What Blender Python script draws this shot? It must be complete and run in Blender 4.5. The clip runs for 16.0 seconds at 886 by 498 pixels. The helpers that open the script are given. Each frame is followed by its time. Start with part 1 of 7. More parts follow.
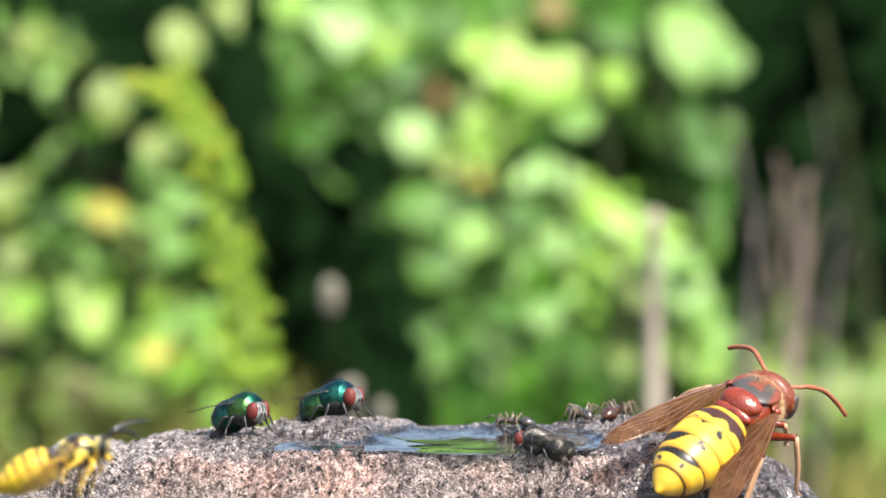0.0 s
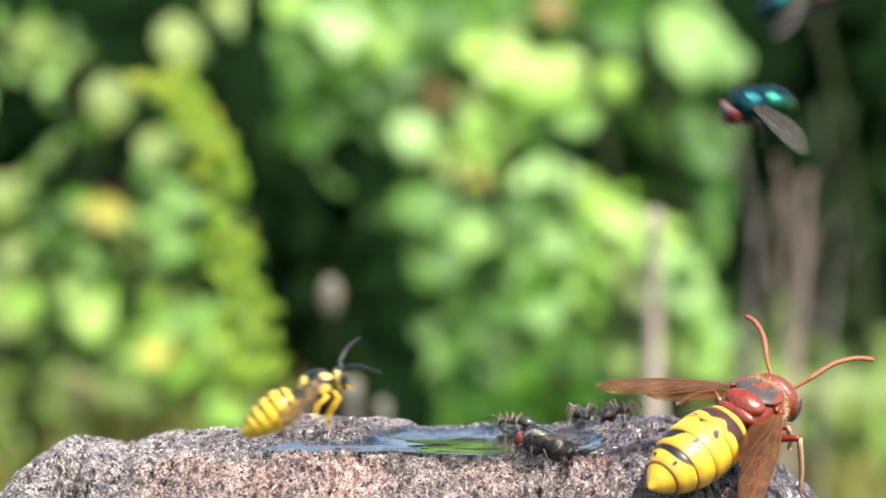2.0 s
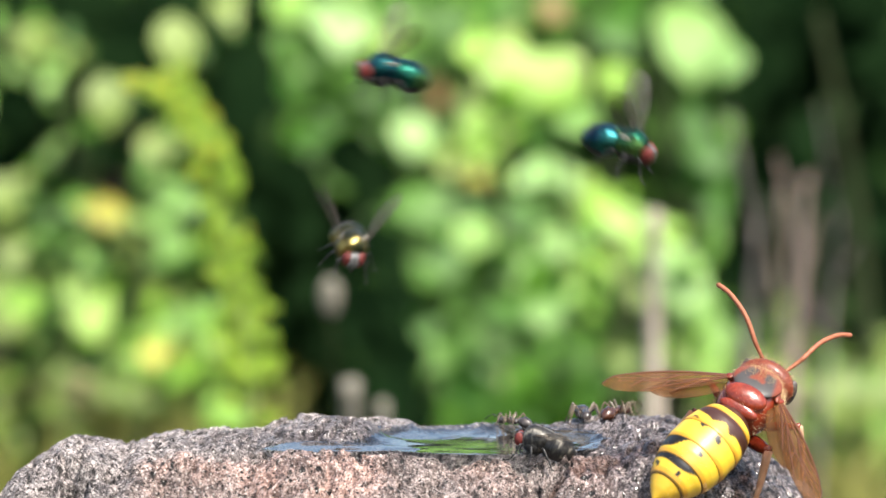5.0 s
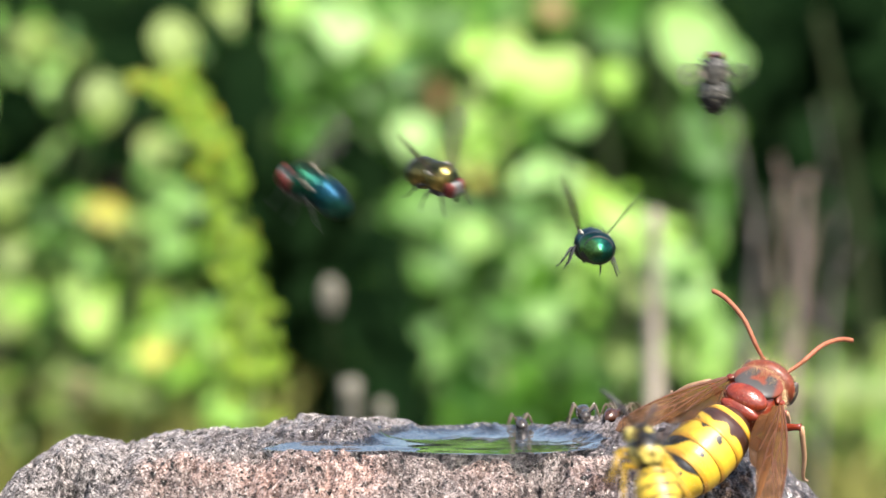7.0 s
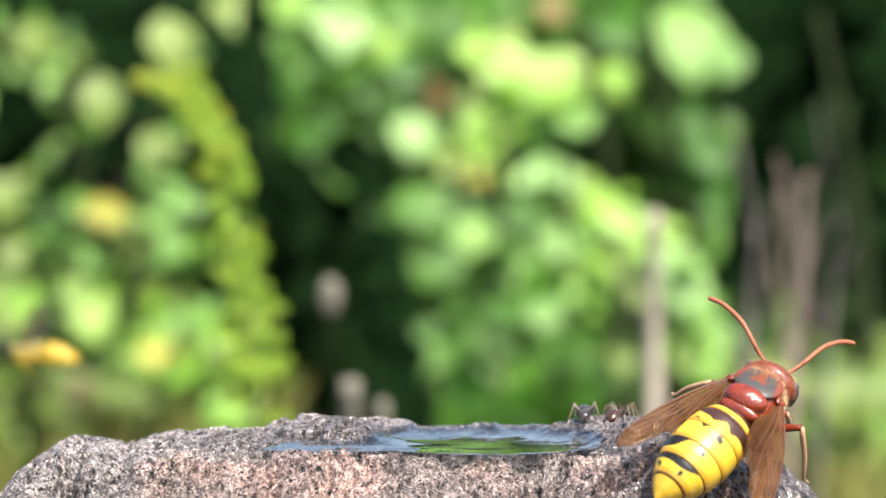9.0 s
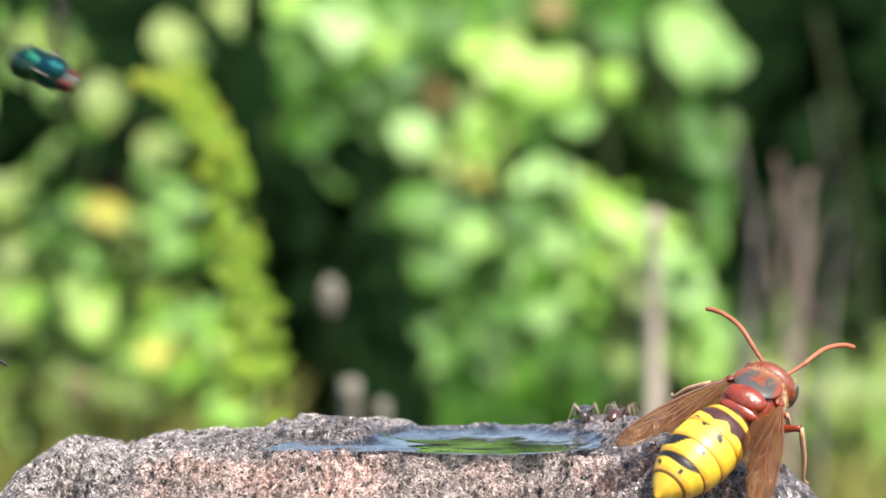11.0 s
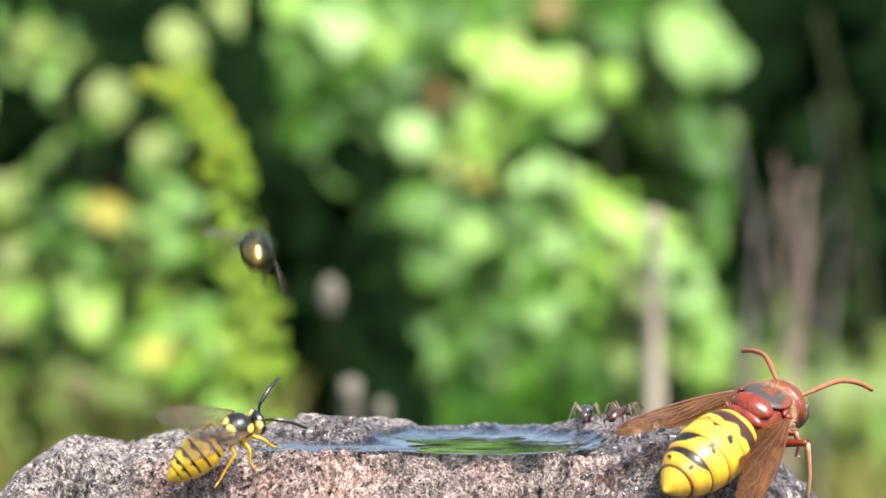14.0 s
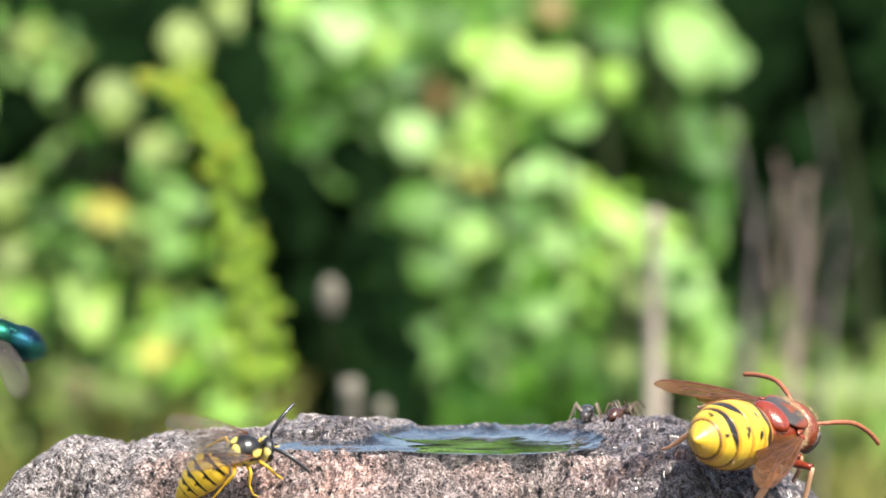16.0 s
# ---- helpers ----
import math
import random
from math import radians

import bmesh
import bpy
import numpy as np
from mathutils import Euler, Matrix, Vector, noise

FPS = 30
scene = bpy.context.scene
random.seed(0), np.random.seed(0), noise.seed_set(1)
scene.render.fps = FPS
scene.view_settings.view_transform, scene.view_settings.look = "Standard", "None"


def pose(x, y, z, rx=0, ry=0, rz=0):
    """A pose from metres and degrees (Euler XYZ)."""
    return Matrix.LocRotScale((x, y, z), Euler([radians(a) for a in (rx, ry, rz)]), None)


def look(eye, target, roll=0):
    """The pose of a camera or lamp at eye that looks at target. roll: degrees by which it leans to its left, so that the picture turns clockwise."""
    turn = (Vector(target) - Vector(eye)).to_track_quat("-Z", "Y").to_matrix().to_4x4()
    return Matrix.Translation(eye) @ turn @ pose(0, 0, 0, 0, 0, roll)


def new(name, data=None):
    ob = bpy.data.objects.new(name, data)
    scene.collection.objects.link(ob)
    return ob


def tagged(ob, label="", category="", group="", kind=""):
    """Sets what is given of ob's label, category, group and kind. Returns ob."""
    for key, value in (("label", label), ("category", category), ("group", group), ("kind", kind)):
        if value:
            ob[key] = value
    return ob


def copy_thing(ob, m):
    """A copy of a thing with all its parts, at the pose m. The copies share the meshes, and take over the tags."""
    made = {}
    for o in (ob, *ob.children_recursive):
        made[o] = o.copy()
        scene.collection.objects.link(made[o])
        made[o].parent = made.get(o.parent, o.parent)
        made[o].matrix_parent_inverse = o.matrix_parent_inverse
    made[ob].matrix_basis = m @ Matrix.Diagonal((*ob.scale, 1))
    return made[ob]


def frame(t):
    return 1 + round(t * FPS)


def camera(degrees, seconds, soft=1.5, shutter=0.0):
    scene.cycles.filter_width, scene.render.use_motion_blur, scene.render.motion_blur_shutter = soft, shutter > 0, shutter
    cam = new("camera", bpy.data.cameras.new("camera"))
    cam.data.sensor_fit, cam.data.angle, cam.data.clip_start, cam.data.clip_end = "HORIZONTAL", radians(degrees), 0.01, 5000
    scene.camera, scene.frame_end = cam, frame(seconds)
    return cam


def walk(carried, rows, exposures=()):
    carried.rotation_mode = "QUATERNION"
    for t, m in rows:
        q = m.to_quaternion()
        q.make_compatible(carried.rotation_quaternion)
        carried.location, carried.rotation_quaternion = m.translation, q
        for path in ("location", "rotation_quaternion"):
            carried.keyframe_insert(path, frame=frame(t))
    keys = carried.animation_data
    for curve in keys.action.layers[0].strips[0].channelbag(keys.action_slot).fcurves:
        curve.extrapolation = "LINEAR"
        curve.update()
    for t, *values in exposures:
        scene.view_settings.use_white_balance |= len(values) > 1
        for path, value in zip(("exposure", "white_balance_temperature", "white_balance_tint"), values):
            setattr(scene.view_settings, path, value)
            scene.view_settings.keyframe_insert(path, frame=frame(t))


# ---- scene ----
CAM_POSE = pose(0, -0.435, 0.055, 86, 0, 0)
cam = camera(15.0, 16.0, soft=1.5, shutter=0.6)
cam.data.dof.use_dof = True
cam.data.dof.focus_distance = 0.424
cam.data.dof.aperture_fstop = 24.0
walk(cam, [(0.0, CAM_POSE), (16.0, CAM_POSE)])

# ---- world and sun ----
SUN_FROM = Vector((0.34, -0.46, 0.82)).normalized()
world = bpy.data.worlds.new("sky")
scene.world = world
world.use_nodes = True
sky = world.node_tree.nodes.new("ShaderNodeTexSky")
sky.sky_type, sky.sun_disc = "NISHITA", False
sky.sun_elevation = math.asin(SUN_FROM.z)
sky.sun_rotation = math.atan2(SUN_FROM.x, SUN_FROM.y)
sky.dust_density, sky.air_density = 3.0, 1.3
world.node_tree.links.new(sky.outputs[0], world.node_tree.nodes["Background"].inputs[0])
world.node_tree.nodes["Background"].inputs[1].default_value = 0.15
sun = new("sun", bpy.data.lights.new("sun", "SUN"))
sun.data.energy, sun.data.angle, sun.data.color = 5.0, radians(0.53), (1.0, 0.95, 0.87)
sun.matrix_world = look((0, 0, 0), tuple(-SUN_FROM))
sun.location = SUN_FROM * 5
scene.view_settings.exposure = 0.66


# ---- materials ----
def nodes_of(name):
    m = bpy.data.materials.new(name)
    m.use_nodes = True
    t = m.node_tree
    return m, t, t.nodes["Principled BSDF"]


def add(t, kind, **values):
    n = t.nodes.new(kind)
    for key, value in values.items():
        if key in n.inputs:
            n.inputs[key].default_value = value
    return n


def noise_of(t, scale, detail=4.0, rough=0.55):
    c = t.nodes.new("ShaderNodeTexCoord")
    n = add(t, "ShaderNodeTexNoise", Scale=scale, Detail=detail, Roughness=rough)
    t.links.new(c.outputs["Object"], n.inputs["Vector"])
    return n


def ramp(t, source, stops):
    r = t.nodes.new("ShaderNodeValToRGB")
    while len(r.color_ramp.elements) < len(stops):
        r.color_ramp.elements.new(0.5)
    for e, (at_pos, col) in zip(r.color_ramp.elements, stops):
        e.position, e.color = at_pos, (*col, 1)
    t.links.new(source, r.inputs[0])
    return r


def mix(t, fac, a, b, blend="MIX"):
    m = t.nodes.new("ShaderNodeMix")
    m.data_type, m.blend_type = "RGBA", blend
    for value, socket in ((fac, m.inputs[0]), (a, m.inputs[6]), (b, m.inputs[7])):
        if isinstance(value, (int, float)):
            socket.default_value = value
        elif isinstance(value, tuple):
            socket.default_value = (*value, 1)
        else:
            t.links.new(value, socket)
    return m.outputs[2]


def bump(t, bsdf, source, strength, distance):
    b = add(t, "ShaderNodeBump", Strength=strength, Distance=distance)
    t.links.new(source, b.inputs["Height"])
    t.links.new(b.outputs[0], bsdf.inputs["Normal"])


def chitin(name, dark, light, rough=0.35, scale=900.0, metal=0.0, coat=0.0, relief=0.25):
    """Insect shell: two close tones at fine grain, faint pitting."""
    m, t, b = nodes_of(name)
    n = noise_of(t, scale)
    wide = noise_of(t, scale * 0.2)
    r = ramp(t, n.outputs[0], [(0.3, dark), (0.7, light)])
    col = mix(t, 0.35, r.outputs[0], ramp(t, wide.outputs[0], [(0.3, dark), (0.7, light)]).outputs[0])
    t.links.new(col, b.inputs["Base Color"])
    b.inputs["Roughness"].default_value = rough
    b.inputs["Metallic"].default_value = metal
    b.inputs["Coat Weight"].default_value = coat
    b.inputs["Coat Roughness"].default_value = 0.15
    bump(t, b, n.outputs[0], relief, 0.0001)
    return m


def iridescent(name, stops, rough=0.3):
    """Metal-bright fly shell whose hue drifts over the body, with very fine dark punctures."""
    m, t, b = nodes_of(name)
    wide = noise_of(t, 260.0, 1.5)
    fine = noise_of(t, 6500.0, 2.0)
    hue = ramp(t, wide.outputs[0], stops)
    pits = ramp(t, fine.outputs[0], [(0.36, (0.45, 0.45, 0.47)), (0.5, (0.95, 0.95, 0.95)), (0.68, (1.25, 1.25, 1.25))])
    t.links.new(mix(t, 1.0, hue.outputs[0], pits.outputs[0], "MULTIPLY"), b.inputs["Base Color"])
    b.inputs["Metallic"].default_value = 0.9
    b.inputs["Roughness"].default_value = rough
    bump(t, b, fine.outputs[0], 0.3, 0.00006)
    return m


def painted_chitin(name, rough=0.3, coat=0.3):
    """Shell whose yellow and black markings are stored on the mesh."""
    m, t, b = nodes_of(name)
    a = t.nodes.new("ShaderNodeAttribute")
    a.attribute_name = "marking"
    n = noise_of(t, 700.0)
    tone = ramp(t, n.outputs[0], [(0.25, (0.82, 0.8, 0.74)), (0.75, (1.0, 1.0, 1.0))])
    t.links.new(mix(t, 1.0, a.outputs["Color"], tone.outputs[0], "MULTIPLY"), b.inputs["Base Color"])
    b.inputs["Roughness"].default_value = rough
    b.inputs["Coat Weight"].default_value = coat
    b.inputs["Coat Roughness"].default_value = 0.2
    bump(t, b, n.outputs[0], 0.2, 0.0001)
    return m


def membrane(name, tint, clear=0.7, rough=0.3):
    """Clear wing skin: part see-through, part glossy tinted film."""
    m, t, b = nodes_of(name)
    n = noise_of(t, 260.0, 2.0)
    r = ramp(t, n.outputs[0], [(0.32, tuple(c * 0.5 for c in tint)), (0.52, tuple(c * 0.9 for c in tint)), (0.7, tuple(min(1.0, c * 1.5) for c in tint))])
    t.links.new(r.outputs[0], b.inputs["Base Color"])
    b.inputs["Roughness"].default_value = rough
    b.inputs["Specular IOR Level"].default_value = 0.5
    tr = t.nodes.new("ShaderNodeBsdfTransparent")
    tr.inputs[0].default_value = (*[0.35 + 0.65 * c ** 0.5 for c in tint], 1)
    s = add(t, "ShaderNodeMixShader", Fac=clear)
    t.links.new(b.outputs[0], s.inputs[1])
    t.links.new(tr.outputs[0], s.inputs[2])
    t.links.new(s.outputs[0], t.nodes["Material Output"].inputs[0])
    return m


def leaf_material(name, dark, light, glow=0.35, rough=0.45, shine=0.3):
    m, t, b = nodes_of(name)
    g = t.nodes.new("ShaderNodeNewGeometry")
    o = t.nodes.new("ShaderNodeObjectInfo")
    n = noise_of(t, 30.0)
    pick = t.nodes.new("ShaderNodeMath")
    pick.operation = "ADD"
    t.links.new(g.outputs["Random Per Island"], pick.inputs[0])
    t.links.new(o.outputs["Random"], pick.inputs[1])
    part_of = t.nodes.new("ShaderNodeMath")
    part_of.operation = "FRACT"
    t.links.new(pick.outputs[0], part_of.inputs[0])
    r = ramp(t, part_of.outputs[0], [(0.0, dark), (1.0, light)])
    col = mix(t, 0.25, r.outputs[0], ramp(t, n.outputs[0], [(0.3, dark), (0.7, light)]).outputs[0])
    t.links.new(col, b.inputs["Base Color"])
    b.inputs["Roughness"].default_value = rough
    b.inputs["Specular IOR Level"].default_value = shine
    tr = t.nodes.new("ShaderNodeBsdfTranslucent")
    t.links.new(col, tr.inputs[0])
    s = add(t, "ShaderNodeMixShader", Fac=glow)
    t.links.new(b.outputs[0], s.inputs[1])
    t.links.new(tr.outputs[0], s.inputs[2])
    t.links.new(s.outputs[0], t.nodes["Material Output"].inputs[0])
    return m


def bark_material(name, dark, light, scale=60.0):
    m, t, b = nodes_of(name)
    n = noise_of(t, scale, 6.0)
    w = noise_of(t, scale * 0.15)
    r = ramp(t, n.outputs[0], [(0.3, dark), (0.7, light)])
    t.links.new(mix(t, 0.4, r.outputs[0], ramp(t, w.outputs[0], [(0.3, dark), (0.7, light)]).outputs[0]), b.inputs["Base Color"])
    b.inputs["Roughness"].default_value = 0.9
    b.inputs["Specular IOR Level"].default_value = 0.1
    bump(t, b, n.outputs[0], 0.6, 0.003)
    return m


def rock_material():
    """Porous lava: grey crust, red-brown core showing on the front, pores with shade painted black, a wet shine by the
    water.
    """
    m, t, b = nodes_of("lava_rock")
    fine = noise_of(t, 2300.0, 5.0, 0.66)
    mid = noise_of(t, 420.0, 5.0, 0.65)
    wide = noise_of(t, 60.0, 4.0)
    c = t.nodes.new("ShaderNodeTexCoord")
    warp = t.nodes.new("ShaderNodeVectorMath")
    warp.operation = "MULTIPLY_ADD"
    warp.inputs[1].default_value = (0.0022,) * 3
    t.links.new(mid.outputs["Color"], warp.inputs[0])
    t.links.new(c.outputs["Object"], warp.inputs[2])
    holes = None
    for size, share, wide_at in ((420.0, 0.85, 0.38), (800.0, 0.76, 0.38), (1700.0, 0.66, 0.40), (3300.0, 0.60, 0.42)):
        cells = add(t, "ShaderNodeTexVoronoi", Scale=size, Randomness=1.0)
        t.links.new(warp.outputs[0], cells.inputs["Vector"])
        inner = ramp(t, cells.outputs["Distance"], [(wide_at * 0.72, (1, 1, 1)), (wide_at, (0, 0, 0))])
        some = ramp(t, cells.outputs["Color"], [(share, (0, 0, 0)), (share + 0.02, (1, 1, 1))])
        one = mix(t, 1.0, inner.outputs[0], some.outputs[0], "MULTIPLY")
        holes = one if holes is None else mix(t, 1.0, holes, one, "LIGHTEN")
    grey = ramp(t, fine.outputs[0], [(0.31, (0.05, 0.044, 0.042)), (0.42, (0.20, 0.178, 0.17)), (0.50, (0.37, 0.33, 0.315)), (0.59, (0.60, 0.54, 0.515)), (0.69, (0.95, 0.89, 0.84))])
    red = ramp(t, fine.outputs[0], [(0.30, (0.09, 0.042, 0.034)), (0.41, (0.28, 0.165, 0.132)), (0.50, (0.48, 0.31, 0.258)), (0.60, (0.67, 0.48, 0.415)), (0.70, (0.95, 0.80, 0.71))])
    rust = t.nodes.new("ShaderNodeAttribute")
    rust.attribute_name = "rust"
    wetness = t.nodes.new("ShaderNodeAttribute")
    wetness.attribute_name = "wet"
    spread = t.nodes.new("ShaderNodeMath")
    spread.operation = "MULTIPLY"
    t.links.new(rust.outputs["Fac"], spread.inputs[0])
    t.links.new(ramp(t, wide.outputs[0], [(0.40, (0.4, 0.4, 0.4)), (0.54, (1, 1, 1))]).outputs[0], spread.inputs[1])
    col = mix(t, spread.outputs[0], grey.outputs[0], red.outputs[0])
    # near-black in the pores: the hollows' shade put into the colour
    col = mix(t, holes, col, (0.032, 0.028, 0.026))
    # mid-scale tone: shading of the lumps painted into the colour
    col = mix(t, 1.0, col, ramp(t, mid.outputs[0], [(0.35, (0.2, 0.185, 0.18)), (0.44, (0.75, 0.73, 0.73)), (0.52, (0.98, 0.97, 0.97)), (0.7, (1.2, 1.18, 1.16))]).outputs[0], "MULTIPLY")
    col = mix(t, 1.0, col, ramp(t, wide.outputs[0], [(0.40, (0.76, 0.75, 0.75)), (0.56, (1.14, 1.13, 1.13))]).outputs[0], "MULTIPLY")
    # finer light and dark tone, painted as the shading of small relief
    lump_shading = noise_of(t, 900.0, 3.0, 0.6)
    col = mix(t, 1.0, col, ramp(t, lump_shading.outputs[0], [(0.36, (0.42, 0.40, 0.40)), (0.46, (0.86, 0.85, 0.85)), (0.56, (1.05, 1.05, 1.05)), (0.66, (1.3, 1.3, 1.28))]).outputs[0], "MULTIPLY")
    flecks = noise_of(t, 3600.0, 2.0, 0.5)
    col = mix(t, ramp(t, flecks.outputs[0], [(0.62, (0, 0, 0)), (0.68, (0.75, 0.75, 0.75))]).outputs[0], col, (0.80, 0.76, 0.71))
    col = mix(t, ramp(t, flecks.outputs[0], [(0.31, (0.8, 0.8, 0.8)), (0.37, (0, 0, 0))]).outputs[0], col, (0.05, 0.043, 0.04))
    dampcol = mix(t, 1.0, col, (0.52, 0.50, 0.53), "MULTIPLY")
    col = mix(t, wetness.outputs["Fac"], col, dampcol)
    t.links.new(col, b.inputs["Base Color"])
    gloss = t.nodes.new("ShaderNodeMapRange")
    gloss.inputs[3].default_value, gloss.inputs[4].default_value = 0.55, 0.3
    t.links.new(wetness.outputs["Fac"], gloss.inputs[0])
    t.links.new(gloss.outputs[0], b.inputs["Roughness"])
    film = t.nodes.new("ShaderNodeMath")
    film.operation = "MULTIPLY"
    film.inputs[1].default_value = 0.4
    t.links.new(wetness.outputs["Fac"], film.inputs[0])
    t.links.new(film.outputs[0], b.inputs["Coat Weight"])
    b.inputs["Coat Roughness"].default_value = 0.14
    relief = t.nodes.new("ShaderNodeMath")
    relief.operation = "SUBTRACT"
    t.links.new(fine.outputs[0], relief.inputs[0])
    t.links.new(holes, relief.inputs[1])
    bump(t, b, relief.outputs[0], 1.0, 0.0007)
    return m


def water_material():
    m, t, b = nodes_of("pool_water")
    c = t.nodes.new("ShaderNodeTexCoord")
    mp = t.nodes.new("ShaderNodeMapping")
    mp.inputs["Scale"].default_value = (26.0, 190.0, 1.0)
    mp.inputs["Rotation"].default_value = (0, 0, radians(-8))
    n = add(t, "ShaderNodeTexNoise", Scale=1.6, Detail=2.0)
    t.links.new(c.outputs["Object"], mp.inputs[0])
    t.links.new(mp.outputs[0], n.inputs["Vector"])
    b.inputs["Base Color"].default_value = (0.86, 0.9, 0.86, 1)
    b.inputs["Roughness"].default_value = 0.02
    b.inputs["IOR"].default_value = 1.33
    b.inputs["Transmission Weight"].default_value = 1.0
    b.inputs["Coat Weight"].default_value, b.inputs["Coat IOR"].default_value, b.inputs["Coat Roughness"].default_value = 1.0, 1.5, 0.02
    bump(t, b, n.outputs[0], 0.06, 0.0010)
    return m


M_ROCK, M_WATER = rock_material(), water_material()
M_HORNET = painted_chitin("hornet_abdomen_shell", 0.4, 0.12)
M_DORSAL = painted_chitin("hornet_back_shell", 0.45, 0.1)
M_RUSSET = chitin("russet_shell", (0.12, 0.015, 0.006), (0.30, 0.042, 0.015), 0.22, scale=2600.0, coat=0.4, relief=0.7)
M_RUSSET_DARK = chitin("dark_russet_shell", (0.025, 0.020, 0.019), (0.13, 0.105, 0.095), 0.5, scale=3500.0, relief=0.6)
M_ANTENNA = chitin("orange_brown_shell", (0.24, 0.07, 0.032), (0.44, 0.155, 0.075), 0.6, scale=2500.0, relief=0.5)
M_HEAD = chitin("red_brown_head_shell", (0.11, 0.022, 0.009), (0.28, 0.06, 0.023), 0.42, scale=2600.0, coat=0.15, relief=0.8)
M_LEG_PALE = chitin("tan_leg_shell", (0.40, 0.19, 0.10), (0.62, 0.40, 0.25), 0.4)
M_FUR = chitin("golden_hair", (0.42, 0.26, 0.12), (0.68, 0.50, 0.28), 0.6)
M_AMBER_WING = membrane("amber_wing_skin", (0.34, 0.17, 0.07), 0.82, 0.2)
M_AMBER_VEIN = chitin("amber_vein", (0.075, 0.026, 0.011), (0.15, 0.055, 0.024), 0.4)
M_WASP = painted_chitin("wasp_shell", 0.35, 0.25)
M_BLACK = chitin("black_shell", (0.008, 0.008, 0.009), (0.022, 0.021, 0.022), 0.3, coat=0.3)
M_YELLOW_LEG = chitin("yellow_leg_shell", (0.66, 0.38, 0.02), (0.82, 0.54, 0.05), 0.45)
M_CLEAR_WING = membrane("clear_wing_skin", (0.55, 0.52, 0.48), 0.95, 0.25)
M_VEIN = chitin("dark_vein", (0.04, 0.03, 0.025), (0.09, 0.07, 0.05), 0.4)
M_GREEN = iridescent("green_metal_shell", [(0.36, (0.006, 0.05, 0.055)), (0.5, (0.012, 0.12, 0.07)), (0.62, (0.10, 0.22, 0.06))], 0.34)
M_BLUE = iridescent("blue_green_metal_shell", [(0.36, (0.005, 0.03, 0.06)), (0.5, (0.010, 0.085, 0.095)), (0.64, (0.03, 0.17, 0.12))], 0.36)
M_BRONZE = iridescent("bronze_metal_shell", [(0.34, (0.012, 0.03, 0.018)), (0.48, (0.12, 0.11, 0.04)), (0.62, (0.42, 0.30, 0.09))], 0.3)
M_EYE = chitin("dark_red_eye", (0.085, 0.010, 0.008), (0.18, 0.025, 0.018), 0.6, scale=4000.0)
M_FACE = painted_chitin("fly_face_shell", 0.4, 0.2)
M_CALYPTER = chitin("cream_scale", (0.42, 0.37, 0.30), (0.66, 0.60, 0.50), 0.5)
M_FLY_LEG = chitin("grey_black_leg_shell", (0.010, 0.010, 0.010), (0.035, 0.033, 0.032), 0.4, scale=2500.0)
M_GREYFLY = painted_chitin("grey_fly_shell", 0.5, 0.1)
M_ANT = chitin("ant_shell", (0.014, 0.011, 0.010), (0.10, 0.08, 0.07), 0.2, scale=2500.0, coat=0.6)
M_ANT_LEG = chitin("pale_brown_leg_shell", (0.07, 0.05, 0.035), (0.24, 0.18, 0.12), 0.3, scale=2500.0, coat=0.4)
M_ANT_BROWN = chitin("brown_ant_shell", (0.035, 0.013, 0.007), (0.10, 0.036, 0.018), 0.25, scale=2500.0, coat=0.5)
M_LEAF_MINT = leaf_material("pale_green_leaf", (0.15, 0.34, 0.055), (0.33, 0.55, 0.13))
M_LEAF_LIME = leaf_material("yellow_green_leaf", (0.19, 0.43, 0.026), (0.37, 0.63, 0.07))
# these two paler leaf tones have the sun's glare put into their colour
M_LEAF_GLARE = leaf_material("sun_glare_leaf", (0.26, 0.49, 0.13), (0.40, 0.61, 0.22), 0.3, 0.5, 0.3)
M_LEAF_SUNLIT = leaf_material("sunlit_green_leaf", (0.33, 0.55, 0.10), (0.47, 0.67, 0.17))
M_LEAF_YELLOW = leaf_material("yellow_leaf", (0.62, 0.56, 0.08), (0.78, 0.70, 0.16))
M_LEAF_TAN = leaf_material("tan_leaf", (0.24, 0.20, 0.07), (0.40, 0.34, 0.14))
M_LEAF_MID = leaf_material("mid_green_leaf", (0.040, 0.145, 0.011), (0.125, 0.295, 0.027), shine=0.25)
M_LEAF_OLIVE = leaf_material("olive_green_leaf", (0.12, 0.195, 0.028), (0.29, 0.40, 0.08))
# darker copy of the leaf green: inner shade is put into its colour
M_LEAF_HALF_SHADE = leaf_material("half_shade_leaf", (0.012, 0.034, 0.005), (0.038, 0.085, 0.012), 0.2, 0.6, 0.1)
# near-black leaf tone: the shade of hedge and gaps is put into the colour
M_LEAF_SHADE = leaf_material("shade_tone_leaf", (0.003, 0.009, 0.003), (0.010, 0.024, 0.008), 0.1, 0.9, 0.0)
M_GOLD = leaf_material("goldenrod_plume", (0.27, 0.27, 0.015), (0.45, 0.42, 0.03), 0.3)
M_SPRAY = leaf_material("goldenrod_leaf", (0.20, 0.36, 0.025), (0.40, 0.58, 0.06), 0.3)
M_RUST_LEAF = leaf_material("withered_leaf", (0.25, 0.12, 0.04), (0.4, 0.25, 0.08), 0.3)
M_BARK = bark_material("grey_brown_bark", (0.05, 0.04, 0.035), (0.14, 0.11, 0.09))
M_STALK = bark_material("pale_stalk", (0.34, 0.285, 0.225), (0.58, 0.50, 0.41), 200.0)
M_DRY = bark_material("dry_brown_stalk", (0.25, 0.18, 0.155), (0.48, 0.38, 0.32), 200.0)
